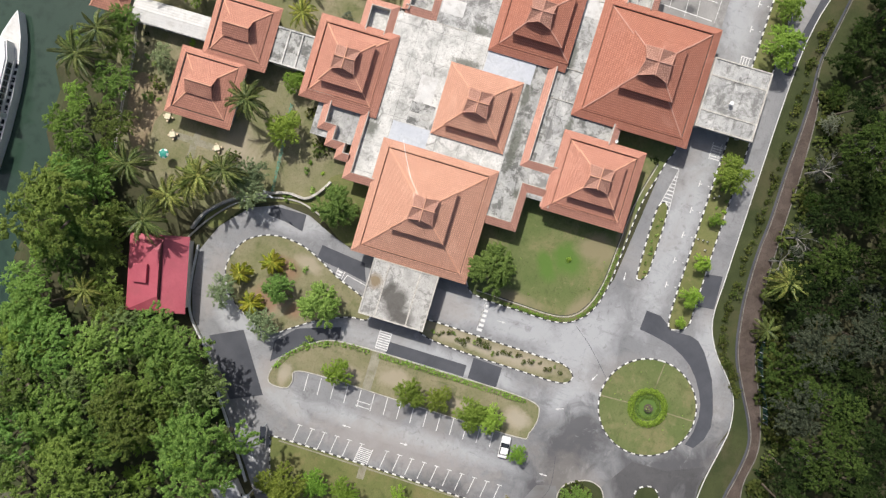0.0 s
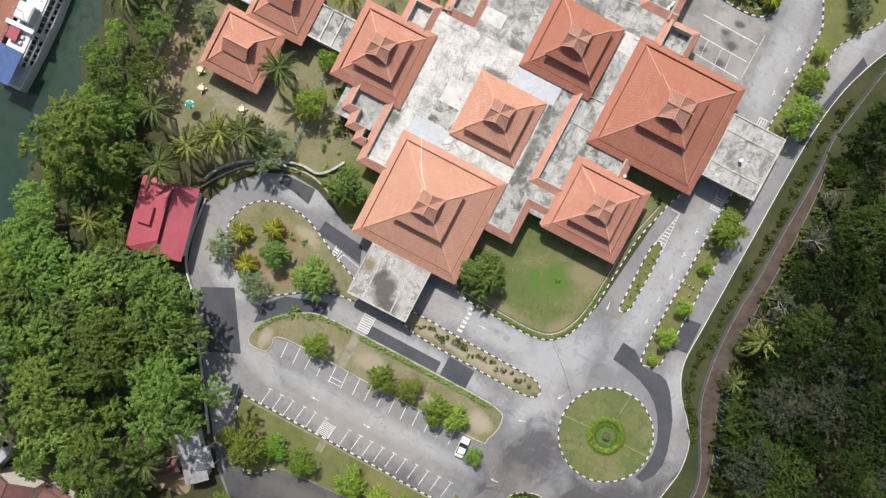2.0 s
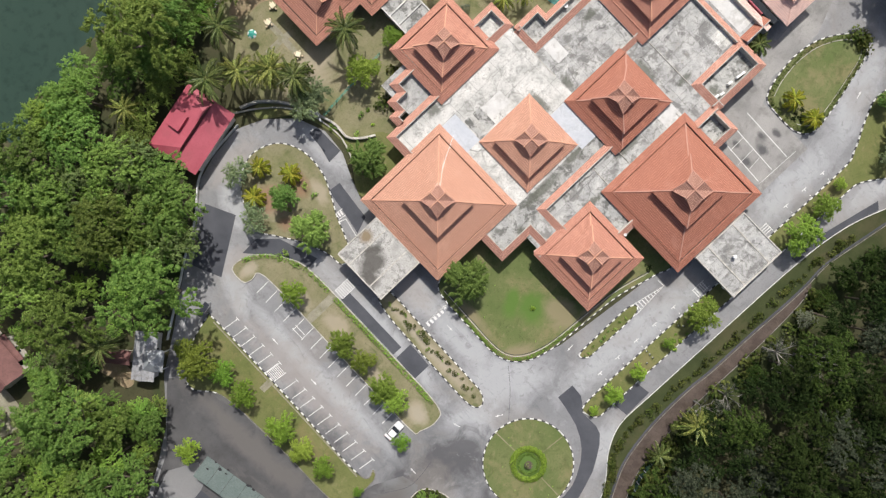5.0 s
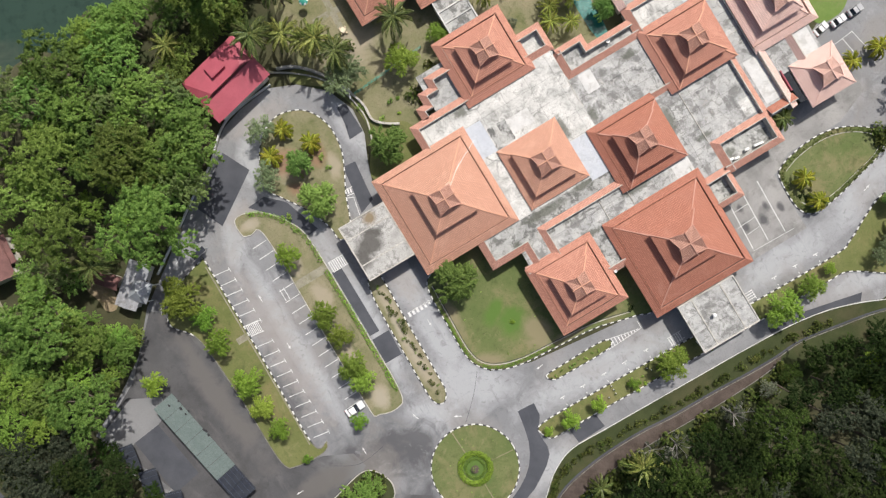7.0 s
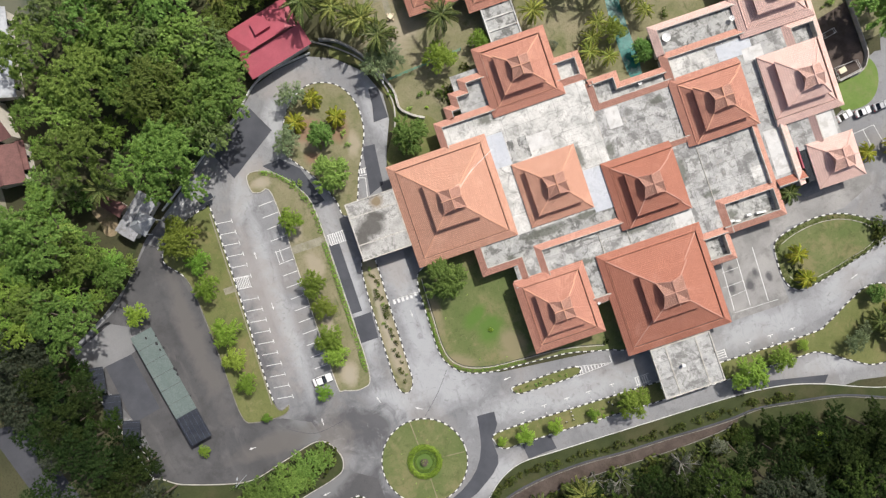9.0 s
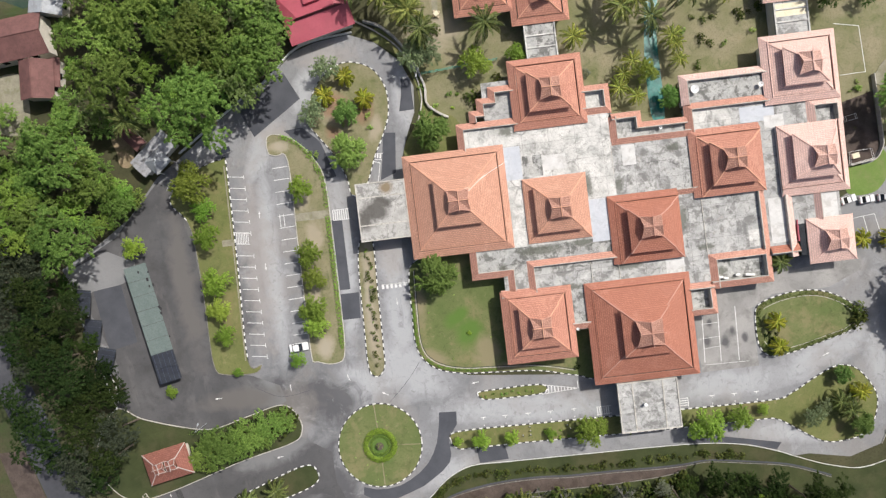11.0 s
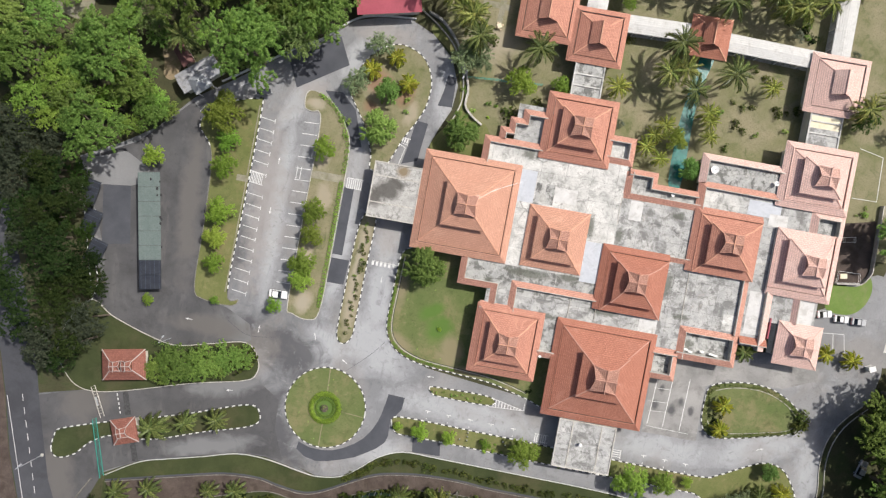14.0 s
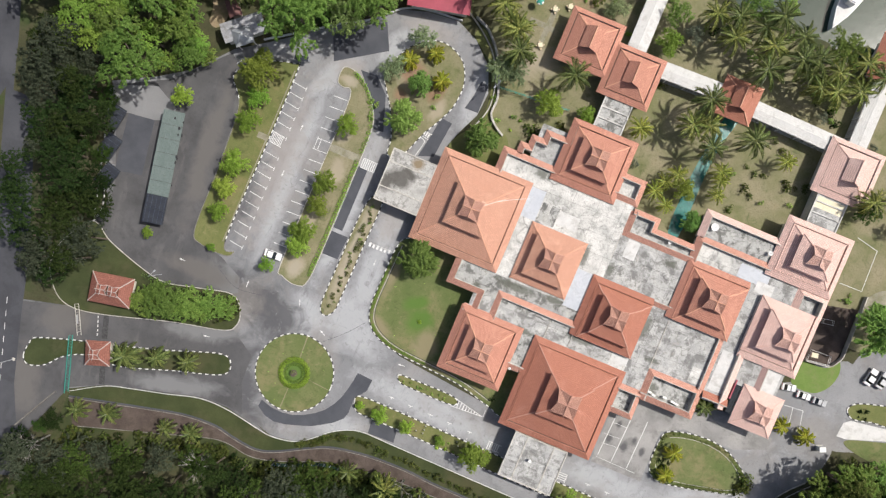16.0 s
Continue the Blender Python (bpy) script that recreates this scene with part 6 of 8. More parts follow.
for p, q, m, gap in ((a, b, STONE, 0.62), (c, d, TEAL_PAINT, 0.35)):
    th = thing("gate", "sliding metal gate across the entrance lane", "gate", "entrance gates", at=(p[0], p[1], 0.02), turn=math.degrees(math.atan2(q[1] - p[1], q[0] - p[0])))
    L_ = math.hypot(q[0] - p[0], q[1] - p[1])
    part("gate_frame", boxes((0, -0.06, 0.1, L_, 0.06, 0.22), (0, -0.06, 1.5, L_, 0.06, 1.62)), m, th)
    for i in range(int(L_ / gap)):
        part("bar", boxes((i * gap, -0.03, 0.22, i * gap + 0.06, 0.03, 1.5)), m, th)
    if m is STONE:
        part("sign_plate", boxes((L_ * 0.34, -0.09, 0.7, L_ * 0.62, -0.065, 1.3)), METAL_GREY, th, "small grey-white sign plate")


def street_lamp(c, reach, h):
    """A tapered steel pole on a footing with a short arm and a flat lamp head."""
    th = thing("street_lamp", "slim pale steel street lamp at the road mouth", "street lamp", at=(c[0], c[1], 0.02))
    part("footing", boxes((-0.3, -0.3, 0.0, 0.3, 0.3, 0.25, 0.03)), STONE, th)
    bm = bmesh.new()
    rod(bm, (0, 0, 0.25), (0, 0, h), 0.09, 0.05, 10)
    part("pole", bm, METAL_GREY, th)
    bm = bmesh.new()
    tip = (reach[0], reach[1], h + 0.35)
    rod(bm, (0, 0, h - 0.05), tip, 0.06, 0.045, 8)
    part("arm", bm, METAL_GREY, th)
    d = Vector((reach[0], reach[1], 0)).normalized() * 0.75
    bm = bmesh.new()
    beam(bm, tip, (tip[0] + d.x, tip[1] + d.y, tip[2] + 0.06), 0.3, 0.14)
    part("lamp_head", bm, METAL_GREY, th)


street_lamp((-79.8, -63.2), (0.9, 1.0), 8.4)


# ---- garden wall, fence, pool ----
kerb("garden_wall", curve([(-13.12, 46.09), (-9.95, 44.68), (-6.65, 41.39), (-4.51, 37.78), (-3.11, 34.49), (-2.09, 31.08), (-2.19, 27.88), (-0.31, 25.80), (2.01, 24.37)], False),
     False, 1.2, 0.5, 0.9, False, label="low weathered stone garden wall", plain=STONE)
kerb("garden_wall", curve([(-14.91, 46.42), (-11.25, 44.09), (-7.28, 40.68), (-4.95, 37.12), (-3.64, 33.80), (-3.06, 28.68), (-4.51, 24.03)], False),
     False, 1.2, 0.3, 0.35, False, label="low pale kerb along the loop", plain=STONE)
kerb("garden_wall", curve([(-15.7, 44.2), (-23.4, 43.5), (-28.5, 41.9), (-34.2, 37.0), (-40.6, 33.2), (-45.6, 29.8), (-54.5, 23.9)], False), False, 1.0, 0.32, 0.5, False, label="whitewashed concrete wall by the drive", plain=KERB_WHITE)
th = thing("fence", "green mesh fence across the garden", "fence")
a, b = Vector((-2.52, 33.86)), Vector((13.19, 34.89))
for i in range(10):
    p = a.lerp(b, i / 9)
    part("post", boxes((p.x - 0.05, p.y - 0.05, 0, p.x + 0.05, p.y + 0.05, 1.6)), TEAL_PAINT, th)
for z in (0.3, 0.9, 1.5):
    bm = bmesh.new()
    beam(bm, (a.x, a.y, z), (b.x, b.y, z), 0.06)
    part("rail", bm, TEAL_PAINT, th)
th = thing("fence", "teal mesh fence on posts beside the earth track", "fence")
FENCE = [p + Vector((0.0, -0.5)) for p in curve([(-17.0, -61.6), (-14.4, -60.7), (-9.0, -58.3), (-5.1, -57.0), (0.3, -56.6)], False, 3)]
for p, q in zip(FENCE, FENCE[1:]):
    part("post", boxes((p.x - 0.05, p.y - 0.05, 0, p.x + 0.05, p.y + 0.05, 1.7)), METAL_GREY, th)
    bm = bmesh.new()
    for z in (0.15, 0.9, 1.65):
        beam(bm, (p.x, p.y, z), (q.x, q.y, z), 0.05)
    for k in range(14):
        e = p.lerp(q, k / 14)
        beam(bm, (e.x, e.y, 0.1), (e.x, e.y, 1.65), 0.035)
    part("mesh_panel", bm, TEAL_DULL, th)
solid("pool", slab(curve([(43.49, 19.09), (43.19, 28.01), (43.60, 35.03), (44.49, 42.04), (45.61, 47.85), (48.18, 47.37), (46.83, 40.86), (46.19, 33.85), (46.07, 19.08)]), 0.0, 0.075), TEAL, "narrow teal ornamental pool in the garden", "pool", kind="structure")
for pts in ([(2.09, 54.92), (2.04, 50.10), (1.84, 46.52)], [(3.61, 49.81), (2.04, 50.10), (-2.21, 50.15)]):
    solid("footpath", slab(strip([Vector(p) for p in pts], 1.2), 0.0, 0.075 if pts[0][1] > 50 else 0.079), PATH_STONE, "narrow concrete garden path", "path", kind="structure")
solid("footpath", slab([(-32.23, 8.57), (-24.93, 8.57), (-24.94, 6.90), (-32.24, 6.91)], 0.0, 0.175), PATH_STONE, "concrete path across the grass strip", "path", kind="structure")
solid("footpath", slab([(-47.98, 4.89), (-45.45, 4.89), (-45.46, 3.57), (-47.99, 3.57)], 0.0, 0.175), PATH_STONE, "concrete path across the grass strip", "path", kind="structure")


# ---- road paint ----
def mark(pts, z=0.043, label="worn white road marking", name="road_marking", mat=None):
    return solid(name, slab([Vector(p) for p in pts], z - 0.008, z), mat or PAINT, label, "marking", "road markings", kind="structure")


def line(a, b, w=0.13, z=0.043):
    a, b = Vector(a), Vector(b)
    d = (b - a).normalized()
    n = Vector((-d.y, d.x)) * w / 2
    return mark([a + n, b + n, b - n, a - n], z)


def stripes(a, b, width, n, along=False, gap=0.5):
    """A row of bars between a and b, each across the line."""
    a, b = Vector(a), Vector(b)
    d = (b - a) / n
    nrm = Vector((-d.y, d.x)).normalized() * width / 2
    for i in range(n):
        p, q = a + d * i, a + d * (i + 1 - gap)
        mark([p + nrm, q + nrm, q - nrm, p - nrm], label="white painted crossing bar")


for k in range(17):     # west bays
    if k in (6,):
        continue
    p = ((-45.00, 17.87)[0] + 0.006 * k, (-45.00, 17.87)[1] - 2.36 * k)
    q = (p[0] + 3.2, p[1] - 0.45)
    line(p, q)
    line((q[0], q[1] + 0.45), (q[0], q[1] - 0.45))
stripes((-44.97, 4.89), (-42.21, 4.77), 2.3, 8, gap=0.6)
line((-45.20, 6.20), (-42.20, 5.84))
line((-45.22, 3.81), (-42.22, 3.45))
for k in range(15):     # east bays
    p = ((-32.42, 18.56)[0], (-32.42, 18.56)[1] - 2.5 * k)
    line((p[0] - 3.2, p[1] - 0.1), p)
line((-35.34, 8.81), (-35.36, 6.19))
line((-34.51, 8.81), (-34.52, 6.19))
stripes((-24.34, 7.26), (-20.76, 7.25), 2.1, 8, gap=0.55)
line((-24.34, 8.33), (-20.75, 8.32))
line((-24.34, 6.18), (-20.76, 6.18))
# Plain bars in place of unreadable painted lettering, no crossing here.
stripes((-16.02, -8.73), (-10.64, -8.72), 1.0, 6, gap=0.45)
line((-16.02, -8.25), (-10.64, -8.48))
stripes((-14.76, 18.64), (-12.62, 18.28), 1.1, 4, gap=0.4)
line((-15.00, 19.11), (-12.38, 18.75))
line((-14.88, 17.81), (-12.74, 17.45))
line((-15.12, 17.57), (-13.22, 16.86))
line((-13.22, 16.86), (-14.06, 13.07))
HX0, HX1 = (14.44, -33.92), (21.83, -34.49)
for k in range(11):
    t_ = k / 11
    x = HX0[0] + (HX1[0] - HX0[0]) * t_
    y = HX0[1] + (HX1[1] - HX0[1]) * t_
    h = 0.95 * (1 - t_) + 0.12
    line((x, y - h), (x, y + h), 0.22)
line((HX0[0], HX0[1] + 1.0), HX1)
line((HX0[0], HX0[1] - 1.0), HX1)
line((21.94, -32.93), (21.94, -34.49))
stripes((25.30, -39.88), (28.04, -39.87), 1.7, 6, gap=0.6)
line((25.18, -38.92), (28.27, -38.90))
line((25.18, -40.48), (28.28, -40.47))
for k in range(4):
    line(((42.28, -39.20)[0], (42.28, -39.20)[1] - 0.48 * k), ((44.17, -39.19)[0], (44.17, -39.19)[1] - 0.48 * k), 0.16)
line((44.17, -39.07), (44.19, -40.99))
for px in ((6.21, -38.41), (10.99, -38.51), (15.64, -38.61), (20.53, -38.70), (1.66, -38.31), (49.15, -39.28), (53.76, -39.38), (58.36, -39.48)):
    line((px[0] - 0.55, px[1]), (px[0] + 0.55, px[1]), 0.14)
    line((px[0], px[1]), (px[0], px[1] - 0.45), 0.14)
    line((px[0], px[1] - 1.5), (px[0], px[1] - 1.8), 0.14)
for a, b in (((49.05, -21.6), (48.55, -32.3)), ((52.3, -21.6), (51.9, -32.4)), ((55.9, -21.4), (55.6, -32.6))):
    line(a, b, 0.14, 0.036)
for a, b in (((48.0, -27.4), (52.0, -27.2)), ((48.3, -29.5), (52.0, -29.2)), ((48.5, -32.8), (57.6, -33.0)), ((48.6, -24.4), (52.2, -24.3))):
    line(a, b, 0.07, 0.036)


def arrow(c, turn, s):
    m = Matrix.Rotation(radians(turn), 2)
    for pts in ([(-0.1, -1.3), (0.1, -1.3), (0.1, 0.2), (-0.1, 0.2)], [(-0.35, 0.2), (0.35, 0.2), (0, 1.2)]):
        mark([Vector(c) + m @ Vector(p) * s for p in pts], label="white painted lane arrow")


for c, t_ in (((-13.27, -12.19), 180), ((-19.28, -18.79), 0), ((-57.74, 17.43), -30), ((-53.07, -27.92), 90), ((-39.61, -1.69), 180), ((-37.60, -27.26), 0), ((-18.11, -30.93), 60), ((-25.31, -26.62), 20),
              ((0.82, -30.86), 95), ((-41.67, -41.67), 100), ((73.37, -33.44), -70), ((66.86, -29.65), 90), ((-39.54, 9.30), 0), ((-49.63, 24.18), -60)):
    arrow(c, t_, 0.62)
for k in range(9):      # broken line on the public road
    p, q = Vector((-86.33, -50.78)), Vector((-78.81, -76.07))
    d = (q - p) / 9
    line(p + d * k, p + d * (k + 0.5), 0.13, 0.041)
line((-89.63, -51.58), (-80.58, -79.74), 0.12, 0.041)
# lines of the small ball court and its low wall
for a, b in (((82.03, 33.6), (87.1, 32.5)), ((87.1, 32.5), (87.5, 23.1)), ((87.5, 23.1), (82.30, 23.0))):
    line(a, b, 0.12, 0.066)
kerb("garden_wall", [(88.6, 22.4), (88.9, 13.0), (89.0, 7.8), (87.4, 5.2), (82.0, 4.45)], False, 1.0, 0.25, 1.1, False, label="low pale boundary wall beside the halls", plain=STONE)
# tar seams and cracks
for a, b, c in (((-17.47, -32.96), (-13.31, -29.04), (-10.15, -25.23)), ((-44.59, -26.68), (-39.78, -29.08), (-33.74, -28.46))):
    solid("tar_seam", slab(strip(curve([a, b, c], False, 5), 0.07), 0.03, 0.0405), ASPHALT_NEW, "thin dark tar seam in the asphalt", "seam", "tar seams", kind="structure")
for a, b in ((HUB, (-20.76, -32.87)), (HUB, (-12.13, -42.24)), (HUB, (-20.45, -50.28))):
    a, b = Vector(a), Vector(b)
    d = (b - a).normalized()
    solid("grass_strip", slab(strip([a + d * 3.6, b], 0.22), 0.1, 0.158), GRASS_DRY, "thin yellowed grass line on the roundabout", "grass", kind="structure")
# dark filled trench and dashed stop line at the gate
for pts in ([(-65.0, -45.3), (-63.8, -44.9), (-62.0, -50.9), (-63.2, -51.3)], [(-61.5, -56.4), (-60.3, -56.0), (-58.8, -60.6), (-60.0, -61.0)]):
    solid("asphalt_patch", slab(pts, 0.03, 0.038), KERB_BLACK, "dark filled trench across the lane", "patch", kind="structure")
for k in range(6):
    p, q = Vector((-66.1, -45.9)), Vector((-64.2, -51.5))
    line(p.lerp(q, k / 6), p.lerp(q, (k + 0.55) / 6), 0.2)

# ---- small street things ----
for c in ((11.00, -41.28), (11.00, -42.12), (11.00, -42.96), (18.76, -41.84), (19.35, -42.56), (33.87, -42.00), (34.00, -43.44), (9.45, -42.97)):
    th = thing("bollard", "short white-painted bollard on the grass island", "bollard", "bollards", at=(c[0], c[1], 0.15))
    bm = bmesh.new()
    rod(bm, (0, 0, 0), (0, 0, 0.7), 0.12, 0.10, 10)
    part("post", bm, TRIM, th)
    bm = bmesh.new()
    rod(bm, (0, 0, 0.7), (0, 0, 0.78), 0.12, 0.05, 10)
    part("cap", bm, DARK, th)
c = (-44.72, 22.98)
th = thing("notice_board", "weathered dark roofed notice board by the car park", "board", at=(c[0], c[1], 0.03), turn=12)
part("roof", boxes((-1.5, -0.55, 1.9, 1.5, 0.55, 2.0, 0.02)), METAL_DARK, th)
part("panel", boxes((-1.3, -0.05, 0.8, 1.3, 0.05, 1.9)), TRIM, th)
for x in (-1.35, 1.35):
    part("post", boxes((x - 0.06, -0.06, 0, x + 0.06, 0.06, 1.9)), METAL_GREY, th)


def street_lamp(c, turn_, arm=1.6, h=6.0):
    th = thing("street_lamp", "grey street lamp with one arm", "lamp", "street lamps", at=(c[0], c[1], 0.0), turn=turn_)
    bm = bmesh.new()
    rod(bm, (0, 0, 0), (0, 0, h), 0.08, 0.05, 8)
    part("pole", bm, METAL_GREY, th)
    bm = bmesh.new()
    rod(bm, (0, 0, h - 0.05), (arm, 0, h + 0.25), 0.035, 0.03, 6)
    part("arm", bm, METAL_GREY, th)
    part("lamp_head", boxes((arm - 0.1, -0.14, h + 0.2, arm + 0.5, 0.14, h + 0.32, 0.03)), METAL_GREY, th)


for c, t_ in (((-2.86, 33.85), -110), ((-56.14, -32.77), 60)):
    street_lamp(c, t_)


# ---- plants ----
def leaf_mesh(name, clumps, per_area, size, mat, seed, up=0.6, spread=0.45):
    """Leaves as small folded blades scattered over clumps (x, y, z, rx, ry, rz)."""
    r = np.random.RandomState(seed)
    V = []
    for (cx, cy, cz, a, b, c) in clumps:
        n = int(per_area * (a * b + b * c + a * c) * 4.2 / 3)
        d = r.normal(size=(n, 3))
        d /= np.linalg.norm(d, axis=1)[:, None]
        d = d[d[:, 2] > -0.45]
        n = len(d)
        k = r.uniform(0.72, 1.12, n)[:, None]
        p = d * k * np.array([a, b, c]) + np.array([cx, cy, cz])
        nr = d + r.normal(size=(n, 3)) * spread + np.array([0, 0, up])
        nr /= np.linalg.norm(nr, axis=1)[:, None]
        t = np.cross(nr, r.normal(size=(n, 3)))
        t /= np.linalg.norm(t, axis=1)[:, None]
        s = np.cross(nr, t)
        L_ = (size * r.uniform(0.6, 1.4, n))[:, None]
        W_ = L_ * r.uniform(0.28, 0.5, n)[:, None]
        V.append(np.stack([p - t * L_ * 0.5, p + s * W_ - nr * L_ * 0.08, p + t * L_ * 0.5 - nr * L_ * 0.15, p - s * W_ - nr * L_ * 0.08], 1))
    V = np.concatenate(V).reshape(-1, 3)
    n = len(V) // 4
    me = bpy.data.meshes.new(name)
    me.vertices.add(len(V))
    me.vertices.foreach_set("co", V.ravel())
    me.loops.add(n * 4)
    me.loops.foreach_set("vertex_index", np.arange(n * 4, dtype=np.int32))
    me.polygons.add(n)
    me.polygons.foreach_set("loop_start", np.arange(n, dtype=np.int32) * 4)
    me.update(calc_edges=True)
    me.materials.append(mat)
    return me


def spray_mesh(name, sprays, per_area, size, mat, seed, spread=0.38):
    """Leaves along flattened sprays (x, y, z, direction, length, width): small pointed blades set to both sides of a twig."""
    r = np.random.RandomState(seed)
    S = np.array(sprays)
    count = np.maximum(4, (per_area * math.pi * S[:, 6] * S[:, 7] * r.uniform(0.75, 1.2, len(S))).astype(int))
    S = np.repeat(S, count, axis=0)
    n = len(S)
    c, d, L_, W_ = S[:, :3], S[:, 3:6], S[:, 6:7], S[:, 7:8]
    d = d / np.linalg.norm(d, axis=1)[:, None]
    side = np.cross(d, np.array([0.0, 0.0, 1.0]))
    side /= np.linalg.norm(side, axis=1)[:, None]
    top = np.cross(side, d)
    u = r.uniform(-1, 1, (n, 1))
    v = r.uniform(-1, 1, (n, 1)) * np.sqrt(1.02 - u * u)
    p = c + d * u * L_ + side * v * W_ + top * W_ * (0.75 * (1 - v * v) - 0.25 * u + r.normal(size=(n, 1)) * 0.28)
    nr = top + side * v * 0.75 + d * u * 0.35 + r.normal(size=(n, 3)) * spread
    nr /= np.linalg.norm(nr, axis=1)[:, None]
    t = d * 0.8 + side * np.sign(v) * 0.9 + r.normal(size=(n, 3)) * 0.45
    t -= nr * np.sum(t * nr, axis=1)[:, None]
    t /= np.linalg.norm(t, axis=1)[:, None]
    s = np.cross(nr, t)
    k = size * r.uniform(0.65, 1.4, (n, 1))
    w = k * r.uniform(0.26, 0.42, (n, 1))
    V = np.stack([p - t * k * 0.45 + s * w, p - t * k * 0.45 - s * w, p + t * k * 0.6 - nr * k * 0.12], 1).reshape(-1, 3)
    me = bpy.data.meshes.new(name)
    me.vertices.add(len(V))
    me.vertices.foreach_set("co", V.ravel())
    me.loops.add(n * 3)
    me.loops.foreach_set("vertex_index", np.arange(n * 3, dtype=np.int32))
    me.polygons.add(n)
    me.polygons.foreach_set("loop_start", np.arange(n, dtype=np.int32) * 3)
    me.update(calc_edges=True)
    me.materials.append(mat)
    return me


def crown_sprays(rng, R, H, zc, lobes, each, droop=0.25, at=(0.0, 0.0), fill=1.0):
    """Sprays of an uneven crown: lobes of several sizes on the limbs' ends, each a dome of twigs that point outwards."""
    out = []
    for i in range(lobes):
        az = i * 2.4 + rng.uniform(-0.5, 0.5)
        rr = 0.80 * R * math.sqrt((i + rng.uniform(0.1, 0.9)) / lobes)
        lr = fill * R * rng.uniform(0.72, 1.30) / math.sqrt(lobes)
        lx, ly = rr * math.cos(az), rr * math.sin(az)
        lz = zc + H * (0.62 * (1 - (rr / R) ** 2) + rng.uniform(-0.24, 0.20))
        for j in range(each):
            q = (j + 0.5) / each
            a2 = j * 2.4 + rng.uniform(-1.2, 1.2)
            tilt = math.acos(1 - 1.15 * q) * rng.uniform(0.75, 1.2)
            hx, hy = math.cos(a2) * math.sin(tilt), math.sin(a2) * math.sin(tilt)
            reach = lr * rng.uniform(0.6, 1.15)
            twist_ = a2 + rng.uniform(-0.9, 0.9)
            ox, oy = math.cos(twist_) + 0.7 * lx / R, math.sin(twist_) + 0.7 * ly / R
            ln = lr * rng.uniform(0.24, 0.42)
            out.append((at[0] + lx + hx * reach, at[1] + ly + hy * reach, lz + lr * 0.75 * math.cos(tilt) * rng.uniform(0.85, 1.1),
                        ox, oy, rng.uniform(-0.5, 0.2) - droop, ln, ln * rng.uniform(0.36, 0.58)))
    return out


def trunk_mesh(rng, height, r0, limbs, R, zc):
    bm = bmesh.new()
    rod(bm, (0, 0, -0.3), (rng.uniform(-0.3, 0.3), rng.uniform(-0.3, 0.3), height * 0.55), r0, r0 * 0.7, 7)
    for i in range(limbs):
        a = 2 * math.pi * i / limbs + rng.uniform(-0.4, 0.4)
        rod(bm, (0, 0, height * rng.uniform(0.35, 0.52)), (R * 0.6 * math.cos(a), R * 0.6 * math.sin(a), zc + rng.uniform(-0.1, 0.5)), r0 * 0.5, r0 * 0.12, 5)
    return finish("trunk", bm, BARK)


def tree_kind(seed, R, H, zc, lobes, each, dens, size, mat, label, group="", droop=0.25, fill=1.0):
    rng = random.Random(seed)
    th = thing("tree", label, "tree", group)
    t = new("trunk", trunk_mesh(rng, zc + H * 0.4, R * 0.055 + 0.06, 5, R, zc))
    t.parent = th
    c = new("crown", spray_mesh("crown", crown_sprays(rng, R, H, zc, lobes, each, droop, fill=fill), dens, size, mat, seed))
    c.parent = th
    return th


def placed(th, x, y, s=1.0, turn=0.0, z=0.0, sz=None, label=""):
    m = Matrix.LocRotScale((x, y, z), Euler((0, 0, turn)), (s, s, sz or s))
    if "used" in th:
        th = copy_thing(th, m)
        del th["used"]
    else:
        th.matrix_basis = m
        th["used"] = 1
    if label:
        th["label"] = label
    return th


def drop_marks(kinds):
    """Takes away the pattern plants that were placed nowhere."""
    for th in kinds:
        if "used" in th:
            del th["used"]
        else:
            for o in (*th.children_recursive, th):
                bpy.data.objects.remove(o)


# broadleaf kinds
BIG_A = [tree_kind(10 + i, 5.0, 4.2, 6.3, lo, ea, 108.0, sz, m, lb, "woodland trees", dr) for i, (m, lb, lo, ea, sz, dr) in enumerate((
    (LEAF_FOREST, "broad green woodland tree with dense clumped crown", 12, 24, 0.235, 0.2), (LEAF_OLIVE, "olive-green woodland tree with feathery crown", 15, 21, 0.25, 0.45),
    (LEAF_DEEP, "tall deep green woodland tree with an uneven crown", 10, 27, 0.23, 0.15), (LEAF_HAZE, "spreading olive-green tree with fine leaves", 17, 19, 0.25, 0.5)))]
BIG_LIME = [tree_kind(21, 4.6, 3.4, 6.0, 12, 24, 108.0, 0.235, LEAF_BRIGHT, "bright yellow-green woodland tree", "woodland trees")]
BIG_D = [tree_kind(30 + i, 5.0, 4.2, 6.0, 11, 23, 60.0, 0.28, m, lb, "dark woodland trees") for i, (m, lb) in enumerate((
    (LEAF_DARK_SHADED, "dense-crowned tree with cloud shade in its dark leaf colour"), (LEAF_SHADED_GREEN, "broad dense-crowned tree with cloud shade in its green leaf colour"), (LEAF_GREY, "greyish-leaved tree with an open crown")))]
SMALL_BRIGHT = tree_kind(41, 2.5, 2.2, 2.4, 11, 27, 190, 0.16, LEAF_BRIGHT, "young bright green tree with feathery crown", "young trees", 0.35, 1.25)
SMALL_GREEN = tree_kind(42, 2.5, 2.6, 2.2, 11, 30, 200, 0.16, LEAF_PARK, "small round-crowned green tree", "small trees", 0.2, 1.35)
